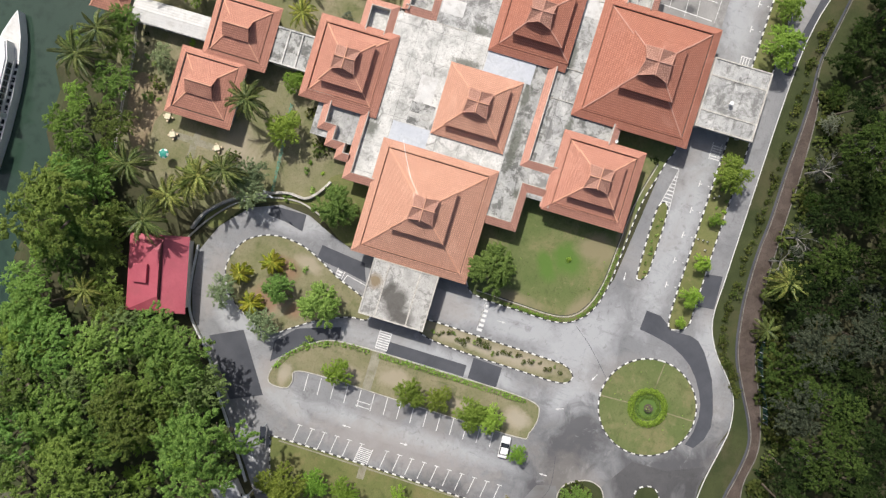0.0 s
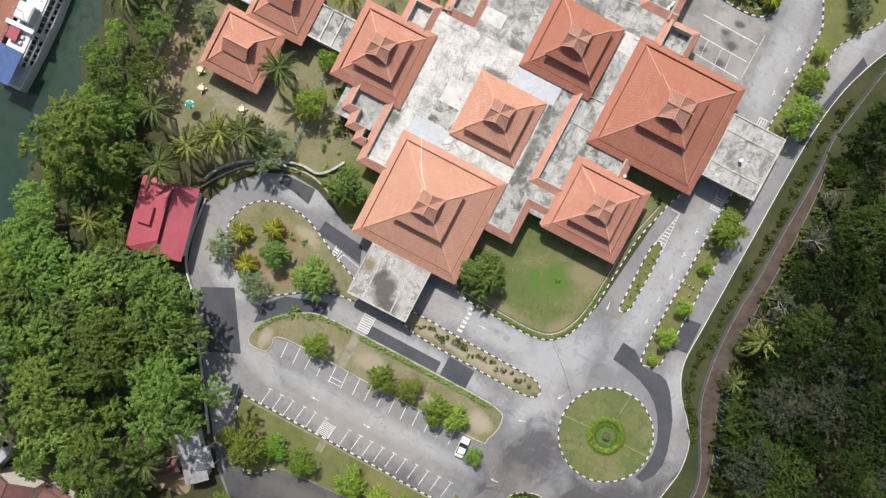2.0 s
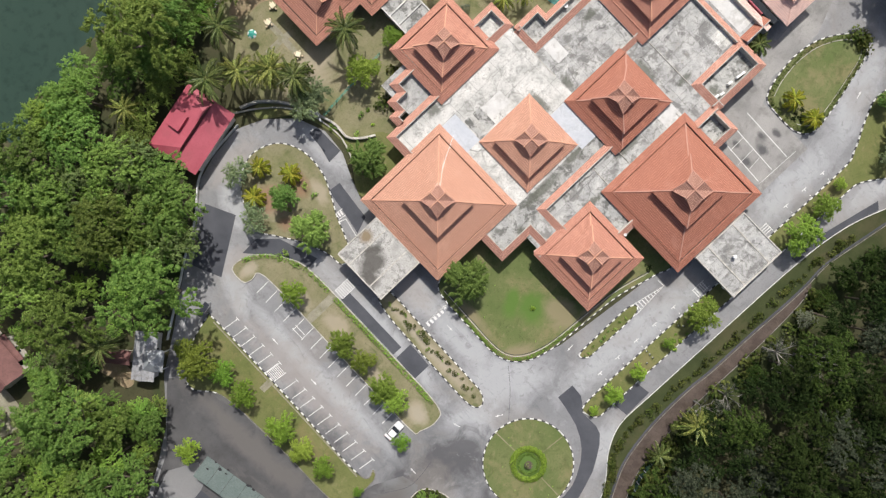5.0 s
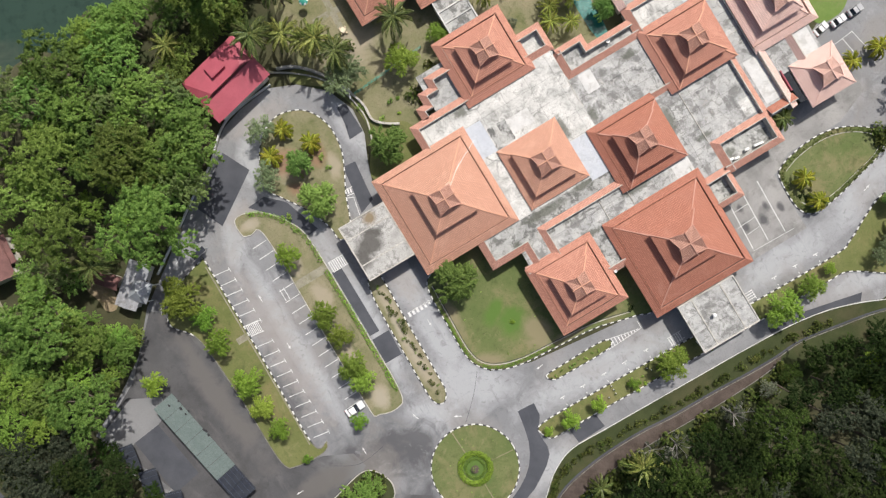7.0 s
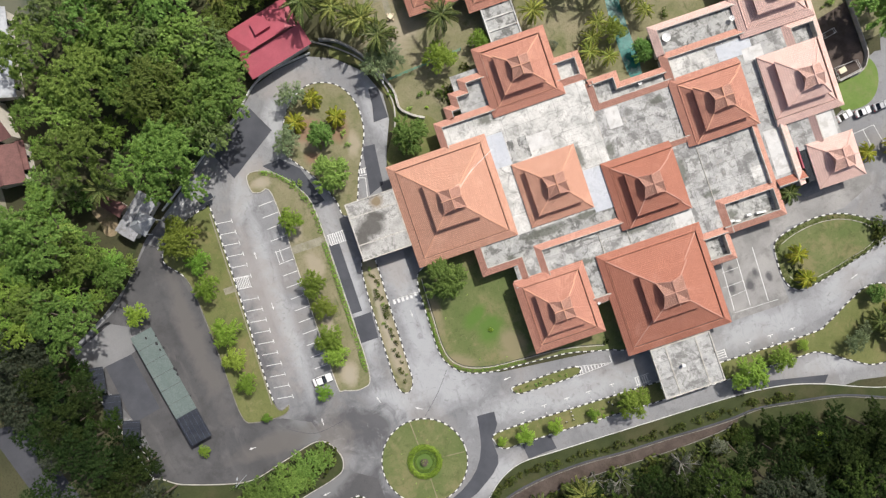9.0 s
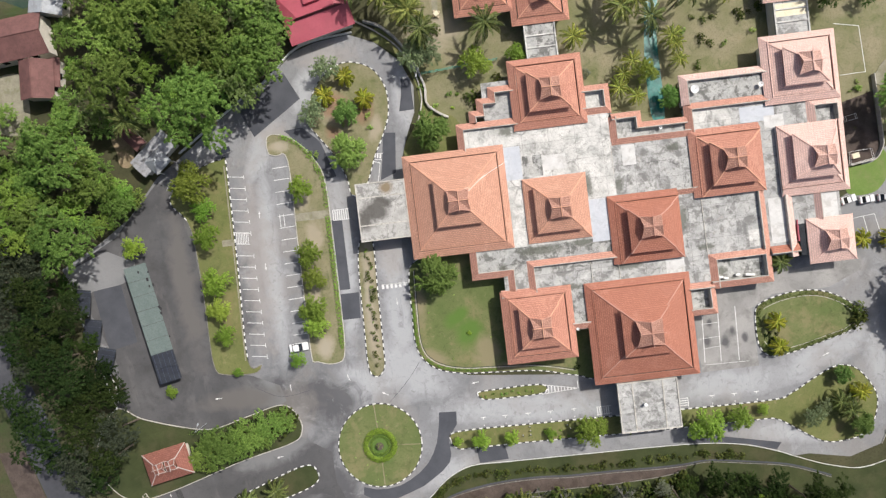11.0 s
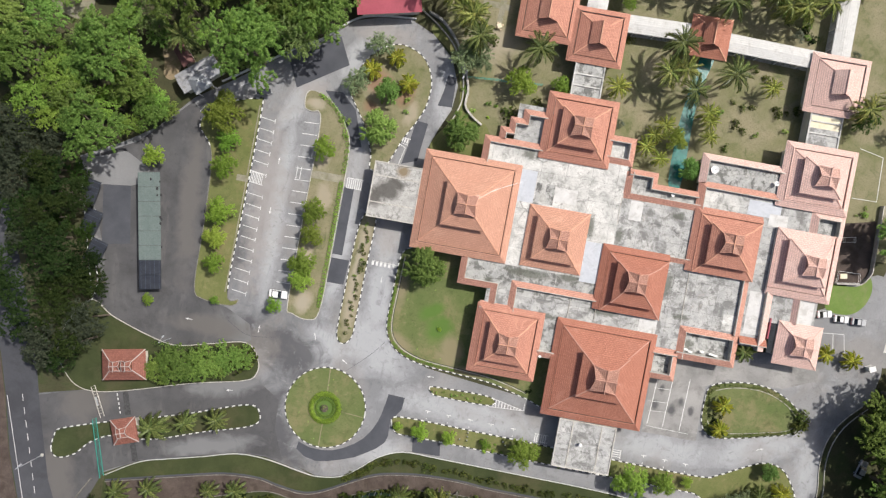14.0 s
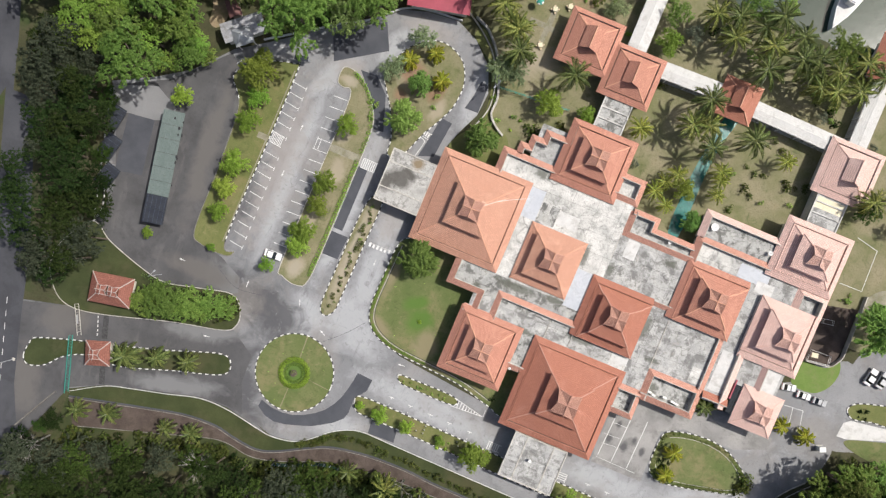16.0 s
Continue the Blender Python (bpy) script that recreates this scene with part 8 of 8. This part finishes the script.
for c, r_, k in (((-47.61, 36.28), 4.2, 1), ((-68.95, 32.62), 3.6, 3), ((-72, 43), 3.4, 0), ((-71, 49), 3.2, 2), ((-74, 36), 3.0, 1), ((13.75, 65.07), 2.6, 2), ((7.38, 64.27), 3.2, 2), ((18.61, 65.75), 2.6, 2), ((0.34, 62.25), 3.2, 2), ((-4.89, 62.21), 3.6, 0), ((-36.0, 67.6), 4.2, 1), ((-41.0, 66.4), 4.2, 2), ((-33.0, 68.8), 3.8, 0), ((-2.0, 68.4), 5.8, 0), ((-8.0, 69.0), 4.0, 0), ((12.6, 73.2), 2.2, 2), ((3.6, 70.4), 3.6, 0),
                 ((-31.15, 44.93), 5.2, 1), ((-36.94, 37.15), 4.6, 1), ((-33.83, 48.74), 5.0, 3)):
    placed(BIG_A[k], *c, r_ / 5.0, turn(), 0.0, r_ / 5.5)
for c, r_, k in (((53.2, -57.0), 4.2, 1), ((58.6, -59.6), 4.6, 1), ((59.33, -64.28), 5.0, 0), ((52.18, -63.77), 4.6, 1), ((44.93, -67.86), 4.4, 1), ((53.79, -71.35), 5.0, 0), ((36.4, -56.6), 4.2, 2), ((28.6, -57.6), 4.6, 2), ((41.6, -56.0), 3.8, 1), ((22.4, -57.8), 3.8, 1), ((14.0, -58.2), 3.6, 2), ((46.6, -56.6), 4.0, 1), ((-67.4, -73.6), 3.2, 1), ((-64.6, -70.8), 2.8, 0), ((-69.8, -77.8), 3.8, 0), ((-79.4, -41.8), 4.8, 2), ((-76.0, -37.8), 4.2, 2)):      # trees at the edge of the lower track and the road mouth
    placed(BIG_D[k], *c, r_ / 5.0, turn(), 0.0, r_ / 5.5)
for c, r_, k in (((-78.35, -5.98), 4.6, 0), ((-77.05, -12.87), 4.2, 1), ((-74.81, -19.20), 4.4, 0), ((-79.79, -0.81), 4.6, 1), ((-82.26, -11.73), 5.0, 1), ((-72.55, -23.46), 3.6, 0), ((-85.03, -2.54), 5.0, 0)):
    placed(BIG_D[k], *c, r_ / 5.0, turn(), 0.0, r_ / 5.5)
for c, r_, k in (((-67.07, 30.53), 3.0, 1), ((-69.8, 18.0), 4.2, 0), ((-72.49, 24.72), 3.8, 1), ((-66.4, 14.4), 3.4, 2), ((-70.6, 11.2), 3.8, 0), ((-70.2, 22.6), 2.8, 2), ((-66.4, 18.4), 2.7, 0), ((-63.2, 15.8), 1.9, 2), ((-50.88, 27.85), 2.8, 1), ((-47.01, 29.48), 2.8, 3), ((-58.88, 32.06), 2.8, 0), ((-66.87, 16.84), 2.4, 1)):
    placed(BIG_A[k], *c, r_ / 5.0, turn(), 0.0, r_ / 6.0)
for c, r_, k in (((81.43, 42.72), 2.4, 2), ((87.6, 37.6), 3.6, 1)):
    placed(BIG_D[k], *c, r_ / 5.0, turn(), 0.0, r_ / 6.0)
for c in ((83.41, 42.72), (78.45, 39.87)):
    placed(PALM[1], *c, rng.uniform(0.7, 0.95), turn())
for c, r_ in (((-20.39, 57.85), 2.8), ((-26.29, 56.89), 3.0), ((-30.66, 54.91), 3.0), ((-17.63, 60.62), 3.4), ((-15.55, 57.23), 1.8), ((-15.31, 54.69), 1.6)):
    placed(BIG_A[2], *c, r_ / 5.0, turn(), 0.0, r_ / 6.5)
for c, r_, k in (((-16.4, 69.6), 3.4, 2), ((-10.4, 69.2), 3.6, 0), ((-16.33, 63.24), 3.8, 2), ((-23.18, 69.4), 3.8, 0), ((-11.19, 62.28), 3.2, 2), ((-24.15, 64.28), 3.8, 2), ((-20.92, 57.33), 2.6, 2), ((-7.07, 65.72), 3.2, 2), ((-29.20, 69.4), 3.8, 1), ((-14.41, 58.47), 2.6, 2), ((-7.20, 61.91), 2.4, 0)):
    placed(BIG_A[k], *c, r_ / 5.0, turn(), 0.0, r_ / 6.0)
for c, r_ in (((-42.1, -33.9), 2.8), ((-39.0, -33.5), 2.1), ((-52.4, -36.9), 3.5), ((-47.0, -35.5), 3.2), ((-49.8, -37.6), 2.6), ((-44.6, -35.8), 2.4), ((-56.2, -39.0), 2.6)):      # low trees on the gate bank
    placed(BIG_A[2], *c, r_ / 4.6, turn(), 0.0, r_ / 8.0)
for i in range(22):     # undergrowth between them
    k = (i + rng.uniform(0.0, 1.0)) / 22
    placed(SHRUB_V, -55.0 + 17.5 * k, -38.2 + 4.8 * k + rng.uniform(-1.3, 1.3), rng.uniform(1.5, 2.4), turn(), 0.12)
placed(BIG_LIME[0], *(-44.60, 48.34), 0.95, turn())
placed(BIG_LIME[0], *(-63.36, 49.15), 0.8, turn())
placed(BIG_LIME[0], *(55.6, -61.0), 0.5, turn())
placed(BIG_LIME[0], *(8.9, -72.4), 0.5, turn())
for c in ((-6.2, -74.6), (-3.6, -71.6), (-9.0, -72.4)):
    placed(BIG_D[0], *c, 0.75, turn(), 0.0, 0.6)
placed(BIG_LIME[0], *(-91.45, 8.28), 0.9, turn())
placed(PALM[1], -91, 38, 0.9, 0.4)
placed(PALM[2], -36.3, 45.7, 0.72, 1.1)
placed(PALM_LOW, -55.2, -51.4, 1.4, 0.7)
placed(BIG_A[1], -87.5, 35.5, 0.5, 1.2, 0.0, 0.4)
placed(BIG_A[0], -94.5, 41, 0.45, 2.2, 0.0, 0.4)


def bare_tree(seed, height, R, label):
    """An old tree with pale bare limbs that fork twice and a few leaves left."""
    r = random.Random(seed)
    th = thing("tree", label, "tree", "bare trees")
    bm = bmesh.new()
    rod(bm, (0, 0, -0.2), (0, 0, height * 0.6), 0.22, 0.15, 7)
    tips = []
    for i in range(9):
        a = i * 2.4 + r.uniform(-0.3, 0.3)
        p = Vector((0, 0, height * r.uniform(0.5, 0.6)))
        q = Vector((R * 0.5 * math.cos(a), R * 0.5 * math.sin(a), height * r.uniform(0.75, 0.95)))
        rod(bm, p, q, 0.10, 0.06, 5)
        for j in range(4):
            b = a + r.uniform(-0.8, 0.8)
            e = q + Vector((R * 0.5 * math.cos(b), R * 0.5 * math.sin(b), height * r.uniform(-0.02, 0.15))) * r.uniform(0.6, 1.0)
            rod(bm, q, e, 0.06, 0.025, 4)
            tips.append((e.x, e.y, e.z, math.cos(b), math.sin(b), 0.1, 0.5, 0.25))
    part("trunk", bm, BARK_PALE, th)
    o = new("crown", spray_mesh("crown", tips[::2], 45, 0.26, LEAF_ASH, seed))
    o.parent = th
    return th


BARE = bare_tree(81, 8.5, 3.6, "old tree with pale bare grey branches")
for i, p in enumerate(FAR_SIDE):      # undergrowth along the far side of the track
    for k in range(2):
        placed(SHRUB_V if (i + k) % 3 else SHRUB_D, p.x + rng.uniform(-1.2, 1.2), p.y - 1.3 - 1.7 * k + rng.uniform(-0.6, 0.6), rng.uniform(1.2, 2.3), turn(), 0.04, rng.uniform(1.0, 2.2))
for c, k in (((27.5, -56.0), 1.0), ((15.6, -55.8), 0.8), ((11.0, -54.5), 0.75), ((31.0, -61.0), 1.1), ((-31.0, -66.0), 1.0), ((-20.0, -68.0), 0.9), ((-66.0, -76.0), 1.0)):
    placed(BARE, *c, k, turn())
drop_marks([BARE, *BIG_A, *BIG_LIME, *BIG_D, *PALM, SMALL_BRIGHT, SMALL_GREEN, SMALL_DENSE, SMALL_OLIVE, SHRUB, SHRUB_Y, SHRUB_V, SHRUB_D, PALM_Y, PALM_LOW])

# ---- vehicles and small things ----
def car(label, c, turn_, L_=4.4, W_=1.75, H_=1.5, paint=None, pickup=False):
    th = thing("car", label, "car", "parked cars", at=(c[0], c[1], 0.03), turn=turn_)
    a, b = L_ / 2, W_ / 2
    bm = bmesh.new()
    box(bm, -a, -b, 0.28, a, b, 0.85, 0.12)
    part("body", bm, paint, th)
    bm = bmesh.new()
    x0, x1 = (-a * 0.72, a * 0.42) if not pickup else (-a * 0.15, a * 0.5)
    lo, hi = hip(bm, x0, -b * 0.92, x1, b * 0.92, 0.83, x0 + 0.45, -b * 0.78, x1 - 0.65, b * 0.78, H_)
    part("glasshouse", bm, GLASS, th)
    part("roof", boxes((x0 + 0.42, -b * 0.80, H_ - 0.03, x1 - 0.62, b * 0.80, H_ + 0.02, 0.015)), paint, th)
    if pickup:
        part("load_bed", boxes((-a * 0.95, -b * 0.82, 0.86, -a * 0.2, b * 0.82, 0.88)), DARK, th)
    for x in (-a * 0.62, a * 0.62):
        for y in (-b + 0.1, b - 0.1):
            bm = bmesh.new()
            rod(bm, (x, y - 0.11, 0.32), (x, y + 0.11, 0.32), 0.32, 0.32, 16)
            w = part("wheel", bm, RUBBER, th)
            bm = bmesh.new()
            rod(bm, (x, y - 0.118, 0.32), (x, y + 0.118, 0.32), 0.19, 0.19, 12)
            part("rim", bm, METAL_GREY, w)
    for y in (-b * 0.72, b * 0.72):
        part("headlight", boxes((a - 0.08, y - 0.18, 0.58, a + 0.012, y + 0.18, 0.72)), TRIM, th)
        part("tail_light", boxes((-a - 0.012, y - 0.16, 0.58, -a + 0.08, y + 0.16, 0.74)), RED_PAINT, th)
    return th


car("white hatchback parked in the last bay", (-34.66, -19.07), 3, 3.9, 1.65, 1.5, CAR_WHITE)
CAR_SIZE = (3.05, 1.45, 1.4)
car("white saloon parked beside the grass", (80.9, -2.35), 12, *CAR_SIZE, paint=CAR_WHITE)
car("white hatchback parked beside the grass", (84.6, -2.75), 4, *CAR_SIZE, paint=CAR_WHITE)
car("silver hatchback parked beside the grass", (88.3, -2.70), 2, *CAR_SIZE, paint=CAR_SILVER)
CAR_SIZE = (3.9, 1.62, 1.45)
# Car added where only a small bluish-white streak of unknown kind lies.
car("silver car standing in for a small pale streak in the lane", (94.9, -33.6), 75, *CAR_SIZE, paint=CAR_SILVER)
for c, p_, n_ in (((96.4, 6.6), CAR_WHITE, "white"), ((99.0, 6.9), CAR_SILVER, "silver")):
    car(n_ + " saloon parked in a row by the wall", c, 80, *CAR_SIZE, paint=p_)
th = thing("utility_cabinet", "white metal utility cabinet on a plinth by the palms", "cabinet", at=(92.6, -12.0, 0), turn=25)
part("plinth", boxes((-0.75, -0.6, 0.0, 0.75, 0.6, 0.18, 0.02)), STONE, th)
part("body", boxes((-0.62, -0.48, 0.18, 0.62, 0.48, 1.45, 0.02)), TRIM, th)
part("lid", boxes((-0.70, -0.56, 1.45, 0.70, 0.56, 1.52, 0.02)), TRIM, th)
for x in (-0.31, 0.31):
    part("door", boxes((x - 0.29, -0.50, 0.24, x + 0.29, -0.482, 1.40, 0.005)), TRIM, th)


def rail_pen(label, corners, h):
    """Thin white rails on posts round a small yard."""
    c = corners[0]
    th = thing("railing", label, "railing", at=(c[0], c[1], 0.0))
    P = [Vector((p[0] - c[0], p[1] - c[1], 0)) for p in corners]
    for a, b in zip(P, P[1:] + P[:1]):
        n = max(1, round((b - a).length / 1.4))
        for k in range(n):
            bm = bmesh.new()
            rod(bm, a.lerp(b, k / n), a.lerp(b, k / n) + Vector((0, 0, h)), 0.035, 0.035, 6)
            part("post", bm, TRIM, th)
        for z in (h, h * 0.5):
            bm = bmesh.new()
            rod(bm, a + Vector((0, 0, z)), b + Vector((0, 0, z)), 0.03, 0.03, 6)
            part("rail", bm, TRIM, th)


rail_pen("white metal railing round a small yard behind the hall", [(82.0, 4.7), (86.8, 5.4), (86.5, 7.4), (82.2, 7.2)], 1.0)
rail_pen("white metal drying frame on the bare earth", [(82.0, 13.4), (84.2, 13.8), (84.0, 14.8), (81.8, 14.4)], 1.1)
th = thing("crate", "faded pink plastic crate in the small yard", "crate", at=(83.2, 6.3, 0.19), turn=10)
part("body", boxes((-0.7, -0.5, 0.0, 0.7, 0.5, 0.7, 0.02)), CORAL, th)
part("lid", boxes((-0.74, -0.54, 0.7, 0.74, 0.54, 0.76, 0.02)), CREAM, th)
th = thing("railing", "pale weathered riverside railing behind the garden", "railing", at=(0, 0, 0))
BANK = curve([(19.8, 65.7), (13.3, 64.6), (8.0, 64.4), (2.9, 64.0), (-2.6, 63.4), (-8.1, 62.0)], False, 3)
for a, b in zip(BANK, BANK[1:]):
    bm = bmesh.new()
    rod(bm, (a.x, a.y, 0), (a.x, a.y, 1.05), 0.06, 0.06, 6)
    part("post", bm, STONE, th)
    for z in (1.0, 0.5):
        bm = bmesh.new()
        beam(bm, (a.x, a.y, z), (b.x, b.y, z), 0.11, 0.06)
        part("rail", bm, STONE, th)
# white bay lines on the yard by the porch hall
for a, b in (((81.2, -6.4), (86.2, -5.9)), ((86.2, -5.9), (87.1, -10.2)), ((83.9, -6.1), (84.5, -9.6))):
    line(a, b, 0.10, 0.045)


def garden_table(c, turn_):
    th = thing("garden_table", "cream garden table with four stools", "table", "garden tables", at=(c[0], c[1], 0.05), turn=turn_)
    part("tabletop", boxes((-0.48, -0.48, 0.70, 0.48, 0.48, 0.77, 0.02)), CREAM, th)
    bm = bmesh.new()
    rod(bm, (0, 0, 0), (0, 0, 0.7), 0.16, 0.12, 10)
    part("pedestal", bm, STONE, th)
    for i in range(4):
        x, y = 0.78 * math.cos(i * math.pi / 2), 0.78 * math.sin(i * math.pi / 2)
        bm = bmesh.new()
        rod(bm, (x, y, 0), (x, y, 0.45), 0.15, 0.19, 12)
        part("stool", bm, WOOD, th)


garden_table((2.02, 54.03), 20)
garden_table((1.99, 45.65), 30)
garden_table((4.89, 55.71), 0)


def parasol(c):
    th = thing("parasol", "teal and white garden parasol over a table", "parasol", at=(c[0], c[1], 0.05))
    bm = bmesh.new()
    rod(bm, (0, 0, 0), (0, 0, 2.6), 0.04)
    part("pole", bm, METAL_GREY, th)
    n = 10
    for i in range(n):
        a, b = 2 * math.pi * i / n, 2 * math.pi * (i + 1) / n
        bm = bmesh.new()
        quad(bm, (0, 0, 2.65), (0.62 * math.cos(a), 0.62 * math.sin(a), 2.45), (0.62 * math.cos(b), 0.62 * math.sin(b), 2.45))
        part("canopy_panel", bm, TEAL_PAINT, th)
        bm = bmesh.new()
        quad(bm, (0.62 * math.cos(a), 0.62 * math.sin(a), 2.45), (0.9 * math.cos(a), 0.9 * math.sin(a), 2.2), (0.9 * math.cos(b), 0.9 * math.sin(b), 2.2), (0.62 * math.cos(b), 0.62 * math.sin(b), 2.45))
        part("canopy_panel", bm, TRIM if i % 2 else TEAL_PAINT, th)


parasol((-1.70, 53.80))


def boat(c, turn_, L_=30.0, W_=6.4):
    """A white passenger boat with a pointed bow along +x."""
    th = thing("boat", "white passenger boat moored on the river", "boat", at=(c[0], c[1], -1.3), turn=turn_)
    a, b = L_ / 2, W_ / 2
    prof = [(-a, 0.86), (-a * 0.5, 1.0), (0, 1.0), (a * 0.4, 0.86), (a * 0.7, 0.58), (a * 0.9, 0.22), (a, 0.01)]
    ring = [(x, b * k) for x, k in prof] + [(x, -b * k) for x, k in reversed(prof)]
    bm = slab(ring, -0.4, 1.9)
    part("hull", bm, TRIM, th)
    part("deck", slab([(x * 0.97, y * 0.9) for x, y in ring], 1.9, 1.94), WHITE_SHEET, th)
    bm = slab([(-a * 0.72, -b * 0.70), (a * 0.38, -b * 0.62), (a * 0.60, -b * 0.30), (a * 0.60, b * 0.30), (a * 0.38, b * 0.62), (-a * 0.72, b * 0.70)], 1.94, 4.0)
    bmesh.ops.bevel(bm, geom=[e for e in bm.edges if all(v.co.z > 3.9 for v in e.verts) and len(e.link_faces) == 2 and any(abs(f.normal.z) < 0.5 for f in e.link_faces)], offset=0.25, segments=2, affect='EDGES')
    part("cabin", bm, CAR_WHITE, th)
    for s in (-1, 1):
        for k in range(14):
            x = -a * 0.68 + k * a * 1.0 / 13
            part("window", boxes((x - 0.45, s * b * 0.675 - 0.12, 2.7, x + 0.45, s * b * 0.675 + 0.12, 3.5, 0.03)), GLASS, th)
    for x, y in ((a * 0.30, 0.8), (a * 0.30, -0.8), (a * 0.12, 0.8), (a * 0.12, -0.8)):
        part("hatch", boxes((x - 0.2, y - 0.2, 4.0, x + 0.2, y + 0.2, 4.08, 0.02)), METAL_GREY, th)
    part("wheelhouse", boxes((-a * 0.20, -b * 0.52, 4.0, a * 0.02, b * 0.52, 5.9, 0.25)), CAR_WHITE, th)
    part("awning", boxes((-a * 0.99, -b * 0.84, 4.9, -a * 0.55, b * 0.80, 5.0, 0.03)), BOAT_BLUE, th)
    for x in (-a * 0.96, -a * 0.58):
        for y in (-b * 0.78, b * 0.74):
            part("post", boxes((x - 0.05, y - 0.05, 1.9, x + 0.05, y + 0.05, 4.9)), TRIM, th)
    for k in range(8):
        part("seat", boxes((-a * 0.48 + (k % 4) * 1.1, -0.9 + (k // 4) * 1.1, 4.0, -a * 0.48 + (k % 4) * 1.1 + 0.75, -0.1 + (k // 4) * 1.1, 4.45, 0.12)), TRIM, th)
    part("radar_arch", boxes((-a * 0.30, -b * 0.95, 5.0, -a * 0.24, b * 0.95, 5.25, 0.1), (-a * 0.30, -b * 0.95, 2.0, -a * 0.25, -b * 0.88, 5.0), (-a * 0.30, b * 0.88, 2.0, -a * 0.25, b * 0.95, 5.0)), CAR_WHITE, th)
    part("canopy", boxes((-a * 0.46, -0.3, 4.9, -a * 0.30, b * 0.6, 4.98, 0.03)), METAL_RED, th)
    for s in (-1, 1):
        for k in range(12):
            x = -a * 0.62 + k * a * 0.96 / 11
            part("deck_window", boxes((x - 0.42, s * b * 0.82 - 0.26, 1.94, x + 0.42, s * b * 0.82 + 0.26, 1.99, 0.02)), GLASS, th)
    part("mast", boxes((-a * 0.1 - 0.06, -0.06, 5.9, -a * 0.1 + 0.06, 0.06, 8.2)), TRIM, th)
    for s in (-1, 1):
        bm = bmesh.new()
        beam(bm, (-a * 0.9, s * b * 0.88, 2.8), (a * 0.4, s * b * 0.8, 2.8), 0.06)
        for i in range(12):
            x = -a * 0.9 + i * a * 1.3 / 11
            beam(bm, (x, s * b * 0.86, 1.9), (x, s * b * 0.86, 2.8), 0.05)
        part("railing", bm, TRIM, th)


for bow, stern in ((Vector((15.4, 87.0)), Vector((-14.0, 86.3))), (Vector((58.75, 72.88)), Vector((63.31, 100.76)))):
    d = bow - stern
    boat((bow + stern) / 2, math.degrees(math.atan2(d.y, d.x)), d.length, min(6.6, d.length * 0.2))
